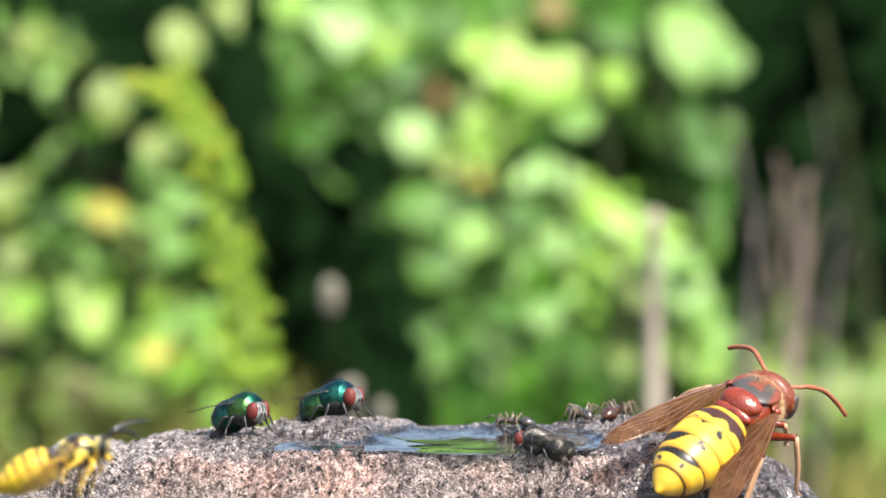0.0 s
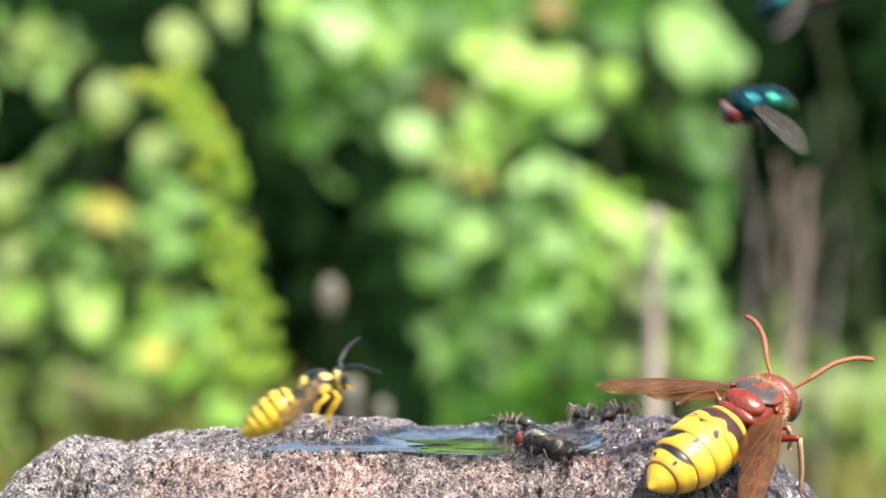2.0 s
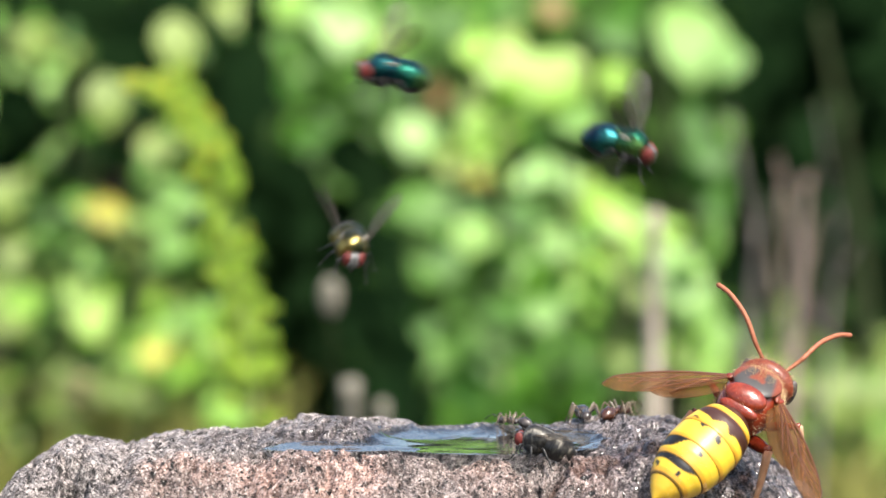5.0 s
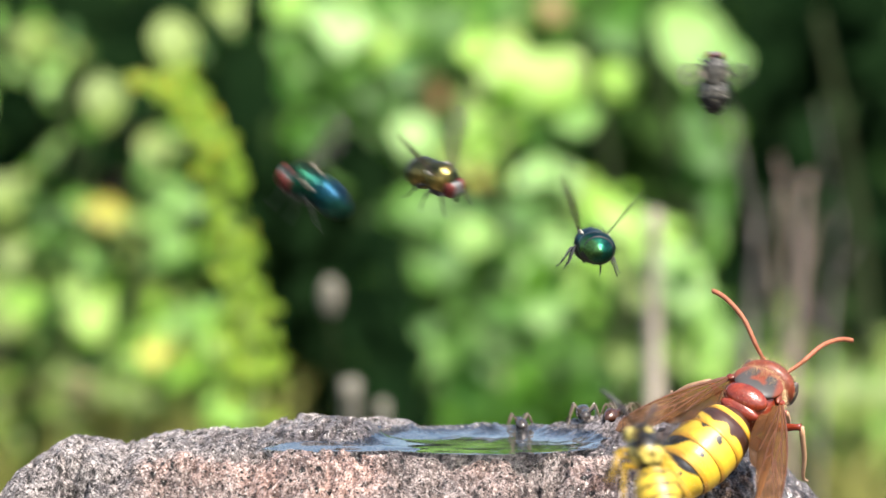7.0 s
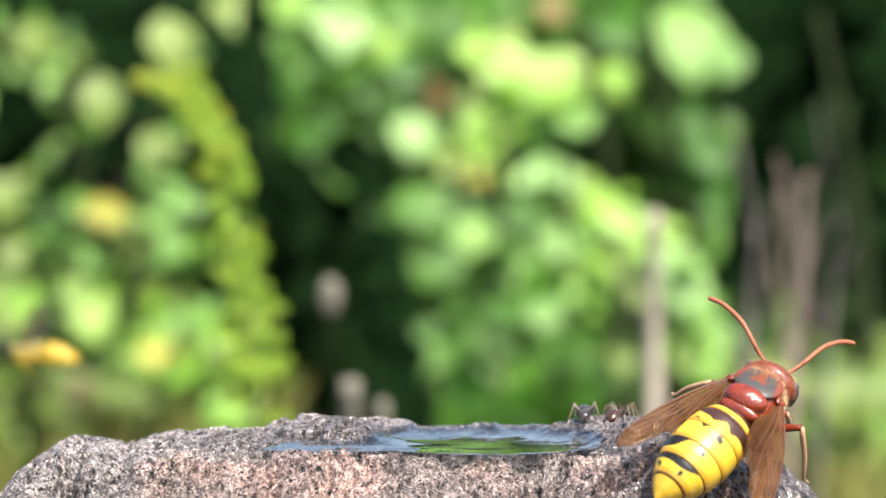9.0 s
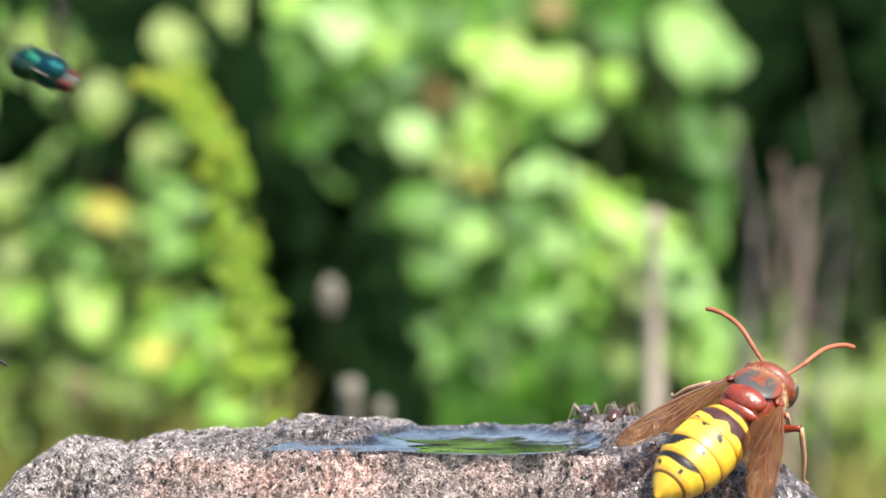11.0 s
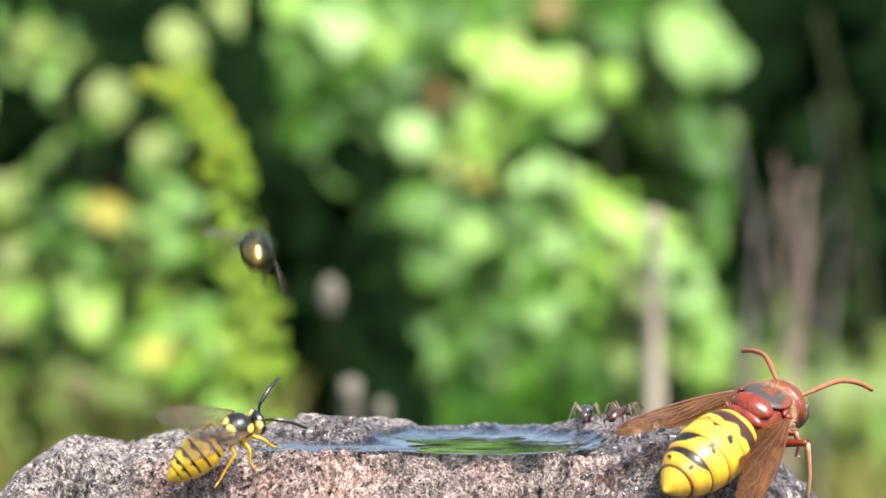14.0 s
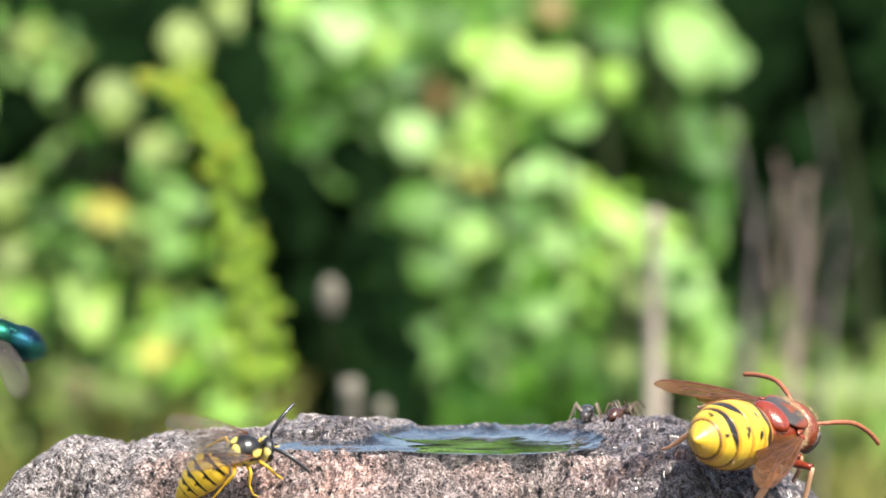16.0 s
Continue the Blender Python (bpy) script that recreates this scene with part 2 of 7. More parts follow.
M_DRY_GREY = bark_material("dry_grey_stalk", (0.13, 0.11, 0.105), (0.27, 0.235, 0.22), 200.0)
M_STEM = bark_material("green_stem", (0.10, 0.14, 0.04), (0.2, 0.24, 0.08), 200.0)
M_TWIG = bark_material("dark_green_twig", (0.015, 0.022, 0.008), (0.038, 0.05, 0.02), 120.0)
M_SEED = bark_material("pale_seed_head", (0.16, 0.145, 0.115), (0.34, 0.315, 0.26), 300.0)
M_SOIL = bark_material("meadow_soil", (0.006, 0.008, 0.004), (0.022, 0.026, 0.012), 9.0)
M_GRASS = leaf_material("meadow_grass", (0.14, 0.16, 0.025), (0.44, 0.42, 0.13), 0.3)


# ---- building blocks, in millimetres ----
def part(name, bm, material, parent=None, label="", spot=None, smooth=True, unit=0.001):
    mesh = bpy.data.meshes.new(name)
    if unit != 1:
        bmesh.ops.scale(bm, vec=(unit,) * 3, verts=bm.verts)
    bm.to_mesh(mesh)
    bm.free()
    for f in mesh.polygons:
        f.use_smooth = smooth
    mesh.materials.append(material)
    ob = new(name, mesh)
    if parent is not None:
        ob.parent = parent
    if spot is not None:
        ob.matrix_basis = spot
    return tagged(ob, label)


def mesh_part(name, verts, faces, material, parent=None, label="", smooth=True):
    mesh = bpy.data.meshes.new(name)
    mesh.from_pydata(verts, [], faces)
    mesh.update()
    for f in mesh.polygons:
        f.use_smooth = smooth
    mesh.materials.append(material)
    ob = new(name, mesh)
    if parent is not None:
        ob.parent = parent
    return tagged(ob, label)


def mm(x, y, z, rx=0, ry=0, rz=0):
    return pose(x * 0.001, y * 0.001, z * 0.001, rx, ry, rz)


def rings(bm, sections, n=28):
    """Joins ring sections; each is a list of n points."""
    loops = [[bm.verts.new(p) for p in s] for s in sections]
    for a, b in zip(loops, loops[1:]):
        for i in range(n):
            bm.faces.new((a[i], a[(i + 1) % n], b[(i + 1) % n], b[i]))
    bm.faces.new(loops[0][::-1])
    bm.faces.new(loops[-1])
    return bm


def lathe(profile, n=28, bm=None):
    """A body along x: rows of x, half width, half height, height of the middle."""
    bm = bm or bmesh.new()
    return rings(bm, [[(x, w * math.cos(2 * math.pi * i / n), c + h * math.sin(2 * math.pi * i / n)) for i in range(n)]
                      for x, w, h, c in profile], n)


def finer(profile, n=44):
    """The same profile with rings at even steps along it."""
    at = np.linspace(0, len(profile) - 1, n)
    cols = [np.interp(at, range(len(profile)), [p[k] for p in profile]) for k in range(4)]
    return [tuple(float(c[i]) for c in cols) for i in range(n)]


def oval(cx, cy, cz, rx, ry, rz, n=20, m=12, bm=None, nose=1.0):
    prof = []
    for k in range(m + 1):
        a = math.pi * k / m
        s = max(math.sin(a), 0.02) ** nose
        prof.append((cx - rx * math.cos(a), ry * s, rz * s, cz))
    bm = bm or bmesh.new()
    first = len(bm.verts)
    lathe(prof, n, bm)
    bm.verts.ensure_lookup_table()
    for v in list(bm.verts)[first:]:
        v.co.y += cy
    return bm


def tube(points, radii, n=8, bm=None):
    bm = bm or bmesh.new()
    pts = [Vector(p) for p in points]
    sections = []
    for i, p in enumerate(pts):
        d = (pts[min(i + 1, len(pts) - 1)] - pts[max(i - 1, 0)]).normalized()
        side = d.cross(Vector((0.13, 0.2, 1)) if abs(d.z) < 0.9 else Vector((1, 0.1, 0))).normalized()
        top = side.cross(d)
        r = radii[i] if isinstance(radii, (list, tuple)) else radii
        sections.append([p + (side * math.cos(2 * math.pi * k / n) + top * math.sin(2 * math.pi * k / n)) * r for k in range(n)])
    return rings(bm, sections, n)


def bent(points, steps=5):
    """A smooth line through the points."""
    pts = [Vector(p) for p in points]
    out = []
    for i in range(len(pts) - 1):
        a, b, c, d = pts[max(i - 1, 0)], pts[i], pts[i + 1], pts[min(i + 2, len(pts) - 1)]
        for k in range(steps):
            u = k / steps
            out.append(0.5 * ((2 * b) + (c - a) * u + (2 * a - 5 * b + 4 * c - d) * u * u + (3 * b - a - 3 * c + d) * u ** 3))
    out.append(pts[-1])
    return out


def taper(count, *radii):
    return [float(np.interp(i / (count - 1), np.linspace(0, 1, len(radii)), radii)) for i in range(count)]


def marking(ob, rule):
    """Stores the shell's colours, by a rule of place, on the mesh."""
    layer = ob.data.color_attributes.new("marking", "FLOAT_COLOR", "POINT")
    for v, d in zip(ob.data.vertices, layer.data):
        d.color = (*rule(v.co.x * 1000, v.co.y * 1000, v.co.z * 1000), 1)


def wing_mesh(length, chord, side, sweep=0.15, thick=0.03):
    """A wing skin along +y (side 1) or -y (side -1) from its hinge, leading edge forward."""
    bm = bmesh.new()
    n, rows = 16, []
    for i in range(n + 1):
        u = i / n
        lead = chord * (0.16 + 0.22 * math.sin(math.pi * min(u * 1.15, 1) * 0.55)) * (1 - max(0, u - 0.86) ** 2 * 40)
        trail = -chord * (0.10 + 0.62 * math.sin(math.pi * u ** 1.25) ** 0.6) * (1 if u < 0.97 else 0.6)
        y = u * length
        rows.append([(lead - sweep * y * u + (trail - lead) * k / 5, side * y, 0.05 * chord * math.sin(3.1 * u) + 0.02 * chord * (k % 2)) for k in range(6)])
    top = [[bm.verts.new((x, y, z + thick / 2)) for x, y, z in r] for r in rows]
    low = [[bm.verts.new((x, y, z - thick / 2)) for x, y, z in r] for r in rows]
    for i in range(n):
        for k in range(5):
            bm.faces.new((top[i][k], top[i + 1][k], top[i + 1][k + 1], top[i][k + 1]))
            bm.faces.new((low[i][k], low[i][k + 1], low[i + 1][k + 1], low[i + 1][k]))
    edge = [(i, 0) for i in range(n + 1)] + [(n, k) for k in range(1, 6)] + [(i, 5) for i in range(n - 1, -1, -1)] + [(0, k) for k in range(4, 0, -1)]
    for (a, b), (c, d) in zip(edge, edge[1:] + edge[:1]):
        bm.faces.new((top[a][b], low[a][b], low[c][d], top[c][d]))
    bmesh.ops.recalc_face_normals(bm, faces=bm.faces)
    return bm, rows


def wing(parent, length, chord, side, skin, vein, spot, name="wing", sweep=0.15, vein_r=0.09):
    bm, rows = wing_mesh(length, chord, side, sweep)
    ob = part(name, bm, skin, parent, "", spot)
    vb = bmesh.new()
    line = [Vector(r[0]) for r in rows]
    tube(line, taper(len(line), vein_r * 1.6, vein_r * 1.2, vein_r * 0.7), 6, vb)
    def spot_on(i, c):
        k = min(int(c), 4)
        return Vector(rows[i][k]).lerp(Vector(rows[i][k + 1]), c - k)

    for track in (((0, 0.6), (3, 0.9), (6, 1.1), (9, 0.9), (12, 0.25)), ((0, 1.2), (4, 2.3), (8, 2.6), (11, 2.0), (14, 1.6)), ((6, 1.1), (9, 1.9), (12, 1.2), (14, 0.5)),
                  ((0, 1.8), (3, 3.2), (6, 4.2), (8, 4.9)), ((4, 2.3), (7, 3.4), (10, 3.9), (12, 4.6)), ((9, 1.9), (10, 2.3), (11, 2.0)), ((8, 2.6), (9, 3.6)), ((11, 2.0), (13, 3.4))):
        line = bent([spot_on(i, c) for i, c in track], 3)
        tube(line, taper(len(line), vein_r, vein_r * 0.6), 5, vb)
    part("vein", vb, vein, ob)
    return ob


def leg(parent, points, radii, material, label=""):
    """A jointed leg: straight limbs, each swollen a little in its middle, narrow at the joints."""
    pts = [Vector(p) for p in points]
    line, rad = [], []
    for k in range(len(pts) - 1):
        for u in (0.0, 0.12, 0.35, 0.65, 0.9):
            line.append(pts[k].lerp(pts[k + 1], u))
            r = radii[k] + (radii[k + 1] - radii[k]) * u
            rad.append(r * (0.72, 0.95, 1.08, 1.0, 0.82)[(0.0, 0.12, 0.35, 0.65, 0.9).index(u)])
    line.append(pts[-1])
    rad.append(radii[-1])
    return part("leg", tube(line, rad, 8), material, parent, label)


def jointed_leg(parent, points, radii, thigh, shin, label=""):
    """A leg whose thigh and shin differ in tone."""
    upper = leg(parent, points[:2], radii[:2], thigh, label)
    line = bent(points[1:], 3)
    part("shin", tube(line, taper(len(line), radii[1] * 0.75, radii[2] * 1.1, radii[3], radii[-1]), 8), shin, upper, "pale tan shin")
    return upper


def thing(name, label, category, group="", kind=""):
    return tagged(new(name), label, category, group, kind)


# ---- ground ----
def hill(x, y):
    return -0.17 + 0.02 * noise.noise((x * 1.7, y * 1.7, 3)) * min(1, math.hypot(x, y) / 0.6)


def build_ground():
    xs = [-600, -150, -40, -12, -6, *np.arange(-3, 3.01, 0.15).tolist(), 6, 12, 40, 150, 600]
    ys = [-600, -150, -40, -12, -6, *np.arange(-3, 6.01, 0.15).tolist(), 9, 15, 40, 150, 900]
    verts = [(x, y, hill(x, y)) for y in ys for x in xs]
    w = len(xs)
    faces = [(j * w + i, j * w + i + 1, (j + 1) * w + i + 1, (j + 1) * w + i) for j in range(len(ys) - 1) for i in range(w - 1)]
    tagged(mesh_part("ground", verts, faces, M_SOIL), "rough meadow soil with low green growth", "ground", kind="structure")


# ---- the rock and its pool ----
SKYLINE = [(-63.1, -17.7), (-58.2, -12.4), (-57.2, -7.9), (-54.7, -4.3), (-51.0, -1.3), (-47.2, -0.3), (-43.5, -0.6), (-40.5, -1.6), (-38.9, -0.3), (-36.1, 0.3), (-30.1, 0.8), (-23.4, 1.0), (-20.4, 1.8), (-17.4, 2.1), (-9.2, 2.0), (-5.5, 1.5), (-1.0, 0.0), (1.2, -0.3), (3.4, -0.0), (5.3, 1.1), (8.6, 0.9), (13.1, 1.3), (19.1, 1.8), (24.3, 2.7), (28.8, 2.2), (34.0, 0.9), (39.2, -1.5), (45.2, -4.8), (49.3, -9.1), (53.5, -14.7)]
SX, SZ = [p[0] for p in SKYLINE], [p[1] for p in SKYLINE]


def smooth(a, b, x):
    u = np.clip((x - a) / (b - a), 0, 1)
    return u * u * (3 - 2 * u)


def lattice(x, y, cell, seed):
    """Smooth value noise on arrays, -1 to 1."""
    r = np.random.RandomState(seed).uniform(-1, 1, (256, 256))
    u, v = x / cell + 100, y / cell + 100
    i, j = np.floor(u).astype(int), np.floor(v).astype(int)
    fu, fv = u - i, v - j
    fu, fv = fu * fu * (3 - 2 * fu), fv * fv * (3 - 2 * fv)
    g = lambda a, b: r[a % 256, b % 256]
    return (g(i, j) * (1 - fu) + g(i + 1, j) * fu) * (1 - fv) + (g(i, j + 1) * (1 - fu) + g(i + 1, j + 1) * fu) * fv


def rock_form(x, y):
    """Height of the rock's large form, in millimetres; the water stands at 0."""
    back = np.interp(x, SX, SZ)
    front = np.minimum(back - 0.3, 0.25 + 0.3 * np.sin(x * 0.31) + 0.2 * np.sin(x * 0.9 + 1))
    right = smooth(22, 30, x)
    front = front * (1 - right) + (back - 1.0) * right
    z = front + (back - front) * smooth(-16, 4, y)
    # the basin
    bx, by = (x - 5.5) / 13.5, (y + 6.3) / 10.3
    z -= 4.2 * np.clip(1.25 - (bx * bx + by * by) ** 1.3, 0, 1)
    for cx, cy, rx, ry in ((-14.5, -13.0, 7.0, 2.3), (-7.5, -11.0, 5.5, 2.6), (-3.5, 0.5, 5.5, 2.6)):
        z -= 2.2 * np.clip(1.2 - ((x - cx) / rx) ** 2 - ((y - cy) / ry) ** 2, 0, 1)
    # a lumpy bank between the two arms of the water
    z += 1.6 * np.exp(-(((x + 13) / 6.5) ** 2 + ((y + 4.0) / 3.6) ** 2) ** 2)
    # the front face and the back fall away
    lip = -17.0 + 1.6 * np.sin(x * 0.17) + 1.0 * np.sin(x * 0.53 + 2) + 3.0 * right + 4.0 * smooth(-38, -46, x)
    z -= np.where(y < lip, 0.55 * (lip - y) + 0.030 * (lip - y) ** 2, 0)
    z -= np.where(y > 9, 0.04 * (y - 9) ** 2 + 0.3 * (y - 9), 0)
    return z


def film_of(x, y):
    """Where a thin film of water is drawn up the bank, and the height of its surface there."""
    inside, level = np.zeros_like(x), np.zeros_like(x)
    for cx, cy, rx, ry, foot in ((-17.0, -12.4, 4.4, 3.0, -16.0), (-10.0, -12.6, 6.0, 2.1, -15.0), (-4.4, -0.6, 5.6, 2.4, -3.6)):
        f = np.clip((1.1 + 0.12 * lattice(x, y, 2.6, 24) - np.hypot((x - cx) / rx, (y - cy - 0.06 * (x - cx)) / ry)) * 4, 0, 1)
        rise = 0.02 + 0.095 * np.clip(y - foot - 0.1 * (x - cx), 0, 9)
        level = np.where(f > inside, rise, level)
        inside = np.maximum(inside, f)
    return inside, level + 0.03 * lattice(x * 0.6, y * 2.0, 3.6, 22)


GRAIN = 0.21


def build_rock():
    step = GRAIN
    xs, ys = np.arange(-68, 62.01, step), np.arange(-52, 36.01, step)
    x, y = np.meshgrid(xs, ys)
    wx, wy = x + 0.9 * lattice(x, y, 4, 1), y + 0.9 * lattice(x, y, 4, 2)
    z = rock_form(wx, wy)
    brim = -17.0 + 1.6 * np.sin(wx * 0.17) + 1.0 * np.sin(wx * 0.53 + 2)
    calm = 1 - 0.7 * np.clip(1.3 - np.hypot((x + 13) / 10.0, (y + 6) / 6.5), 0, 1)
    lip = 1 - 0.55 * smooth(-26, -21, x) * smooth(27, 22, x) * smooth(-21, -17, y) * smooth(-3, -8, y)
    front = smooth(-15, -19, y)
    crest = 1 - 0.45 * smooth(-8, 0, y)
    z += 0.6 * lip * lattice(x, y, 5.0, 3) + crest * calm * lip * (0.36 * lattice(x, y, 2.2, 4) + 0.2 * lattice(x, y, 1.15, 5) + 0.17 * lattice(x, y, 0.62, 6) + 0.32 * (0.3 - np.abs(lattice(wx, wy, 1.5, 7))) + 0.22 * (0.3 - np.abs(lattice(wx, wy, 0.8, 8))))
    z += front * (1.15 * (0.35 - np.abs(lattice(wx, wy * 1.6, 4.2, 11))) + 0.35 * lattice(wx, wy * 1.6, 2.6, 12))
    z += 0.9 * smooth(16, 24, x) * (0.3 - np.abs(lattice(wx, wy, 2.8, 13))) + 0.5 * smooth(16, 24, x) * lattice(wx, wy, 1.4, 14)
    z -= 0.25
    rng = np.random.RandomState(5)
    for count, low, high in ((60, 0.7, 1.3), (1300, 0.40, 0.85), (4200, 0.28, 0.5)):
        for _ in range(count):
            cx, cy, r = rng.uniform(-66, 58), rng.uniform(-38, 18), rng.uniform(low, high)
            a, b = int((cx + 68) / step), int((cy + 52) / step)
            k = int(r * 1.6 / step) + 1
            win = (slice(max(b - k, 0), b + k + 1), slice(max(a - k, 0), a + k + 1))
            d = np.hypot((x[win] - cx), (y[win] - cy) * 0.85) / r
            z[win] -= r * rng.uniform(1.2, 2.4) * np.clip(1.15 - d ** 3, 0, 1)
    inside, level = film_of(x, y)
    z = np.where(inside > 0, np.minimum(z, level - 0.4 * inside + 1.1 * (1 - inside)), z)
    for cx, cy, size in ((-25.4, -12.9, 1.1), (-29.7, -10.6, 0.8), (-38.3, 1.0, 0.6), (-34.0, -20.3, 1.5), (-45.8, -18.1, 1.5), (-47.6, -14.5, 0.9), (-42.0, -17.0, 0.9),
                         (11.4, -18.0, 1.0), (14.2, -19.0, 1.3), (-32.3, -19.0, 0.9), (22.2, -5.0, 0.9), (25.5, -9.0, 0.9), (-5.9, -20.6, 0.7)):
        d = np.hypot((x - cx) / (size * 1.25), (y - cy) / (size * 1.9)) + 0.25 * lattice(x, y, 0.9, 31)
        z -= 3.2 * size * np.clip(1.2 - d ** 3, 0, 1)
    verts = np.stack([x, y, np.maximum(z, -90)], -1).reshape(-1, 3) * 0.001
    h, w = x.shape
    idx = np.arange(h * w).reshape(h, w)
    faces = np.stack([idx[:-1, :-1], idx[:-1, 1:], idx[1:, 1:], idx[1:, :-1]], -1).reshape(-1, 4).tolist()
    # flanks down to the soil
    rim = idx[0, :].tolist() + idx[1:, -1].tolist() + idx[-1, -2::-1].tolist() + idx[-2:0:-1, 0].tolist()
    verts = verts.tolist()
    rows = [rim]
    for k in range(1, 9):
        u = k / 8
        row = []
        for q in rim:
            px, py, pz = verts[q]
            grow = 1 + 0.55 * u ** 0.7
            wob = 0.012 * noise.noise((px * 40, py * 40, u * 4))
            row.append(len(verts))
            verts.append((px * grow + wob, py * grow + wob, pz + (-0.185 - pz) * u))
        rows.append(row)
    n = len(rim)
    for a, b in zip(rows, rows[1:]):
        faces += [(a[i], b[i], b[(i + 1) % n], a[(i + 1) % n]) for i in range(n)]
    ob = tagged(mesh_part("lava_rock", verts, faces, M_ROCK, smooth=True), "porous grey and red-brown lava rock with wet hollow", "rock")
    total = len(verts)
    wet, rust = np.zeros(total), np.zeros(total)
    bowl = 0.55 * np.clip(1.75 - np.hypot((x - 3) / 25.0, (y + 5) / 13.0), 0, 1) * smooth(2.6, 0.4, z) * smooth(1.2, 3.2, y - brim)
    bowl = bowl + 0.5 * np.clip(1.4 - np.hypot((x + 11) / 11.0, (y + 2.5) / 6.0), 0, 1)
    right_damp = 0.75 * smooth(14, 25, x + 2.5 * lattice(x, y, 4, 15)) * smooth(-36, -24, y)
    wet[: h * w] = np.clip(bowl * 1.3 + right_damp * 1.25 + 0.25 * lattice(x, y, 3, 9), 0, 1).reshape(-1)
    rust[: h * w] = (smooth(-42, -34, x) * (1 - 0.3 * smooth(-14, -4, x)) * smooth(27, 15, x) * smooth(-13, -18, y + 2 * lattice(x, y, 6, 10))).reshape(-1)
    for name, values in (("wet", wet), ("rust", rust)):
        layer = ob.data.attributes.new(name, "FLOAT", "POINT")
        layer.data.foreach_set("value", values.astype(np.float32))
    return xs, ys, z


ROCK_X, ROCK_Y, ROCK_Z = build_rock()


def rock_top(x, y):
    i, j = int(round((x - ROCK_X[0]) / GRAIN)), int(round((y - ROCK_Y[0]) / GRAIN))
    return float(ROCK_Z[max(0, j - 1):j + 2, max(0, i - 1):i + 2].max())


def build_pool():
    """The water: level in the middle, drawn up in a curved edge where it wets the rock."""
    step = 0.2
    xs, ys = np.arange(-25, 24.01, step), np.arange(-19, 7.01, step)
    x, y = np.meshgrid(xs, ys)
    iz = np.rint((y - ROCK_Y[0]) / GRAIN).astype(int), np.rint((x - ROCK_X[0]) / GRAIN).astype(int)
    bed = ROCK_Z[iz]
    soft_bed = sum(np.roll(np.roll(bed, a, 0), b, 1) for a in (-4, 0, 4) for b in (-4, 0, 4)) / 9
    keep = np.hypot((x - 5.5) / 16.0, (y + 6.3) / 12.5) < 1
    for cx, cy, rx, ry in ((-14.5, -13.0, 8.5, 3.2), (-7.5, -11.0, 7.5, 4.0), (-3.5, 0.5, 7.5, 4.2)):
        keep |= np.hypot((x - cx) / rx, (y - cy) / ry) < 1
    pond = keep & (soft_bed < -0.15)
    shore = np.where(pond, 99.0, 0.0)
    for _ in range(22):
        for dy, dx in ((0, 1), (0, -1), (1, 0), (-1, 0), (1, 1), (1, -1), (-1, 1), (-1, -1)):
            shore = np.minimum(shore, np.roll(np.roll(shore, dy, 0), dx, 1) + step * math.hypot(dx, dy))
    out = np.where(pond, 0.0, 99.0)
    for _ in range(6):
        for dy, dx in ((0, 1), (0, -1), (1, 0), (-1, 0)):
            out = np.minimum(out, np.roll(np.roll(out, dy, 0), dx, 1) + step)
    out = np.minimum(out, 1.2)
    back = smooth(-13, -6, y) + 0.25
    z = 0.02 + np.where(pond, 0.8 * back * np.exp(-shore / 2.2), back * (0.8 + 0.35 * out))
    z = z + 0.02 * lattice(x, y * 1.6, 3.5, 21) + 0.006 * lattice(x * 0.5, y * 2.2, 1.6, 25)
    inside, level = film_of(x, y)
    z = np.where(inside > 0.05, np.maximum(level, 0.02), z)
    for _ in range(2):
        z = (z + np.roll(z, 1, 0) + np.roll(z, -1, 0) + np.roll(z, 1, 1) + np.roll(z, -1, 1)) / 5
    h, w = x.shape
    idx = np.arange(h * w).reshape(h, w)
    ok = (((out < 0.7) & keep) | (inside > 0.1)) & (z > bed - 0.7)
    cell = ok[:-1, :-1] & ok[:-1, 1:] & ok[1:, 1:] & ok[1:, :-1]
    faces = np.stack([idx[:-1, :-1], idx[:-1, 1:], idx[1:, 1:], idx[1:, :-1]], -1)[cell]
    used = np.unique(faces)
    place = np.zeros(h * w, int)
    place[used] = np.arange(len(used))
    verts = (np.stack([x, y, z], -1).reshape(-1, 3) * 0.001)[used]
    tagged(mesh_part("water", verts.tolist(), place[faces].tolist(), M_WATER), "clear still water in the rock's hollow", "water", kind="structure")


# ---- plants behind ----
def leaf_points(at_place, size, facing, roll, width=0.6, fold=0.12):
    """A folded, drooping leaf blade with thickness left to its fold: points and faces."""
    n = Vector(facing).normalized()
    side = n.cross(Vector((0, 0, 1)))
    side = side.normalized() if side.length > 1e-3 else Vector((1, 0, 0))
    along = n.cross(side)
    c, s = math.cos(roll), math.sin(roll)
    side, along = side * c + along * s, along * c - side * s
    pts = []
    for u, half in ((-0.5, 0.0), (-0.3, 0.34), (-0.05, 0.5), (0.22, 0.36), (0.5, 0.0)):
        mid = Vector(at_place) + along * (u * size) - n * (0.35 * size * u * u)
        if half == 0:
            pts.append(mid)
        else:
            pts += [mid - side * (half * width * size) + n * (fold * size * half), mid, mid + side * (half * width * size) + n * (fold * size * half)]
    quads = [(0, 1, 2), (0, 2, 3), (1, 4, 5, 2), (2, 5, 6, 3), (4, 7, 8, 5), (5, 8, 9, 6), (7, 10, 8), (8, 10, 9)]
    return pts, quads


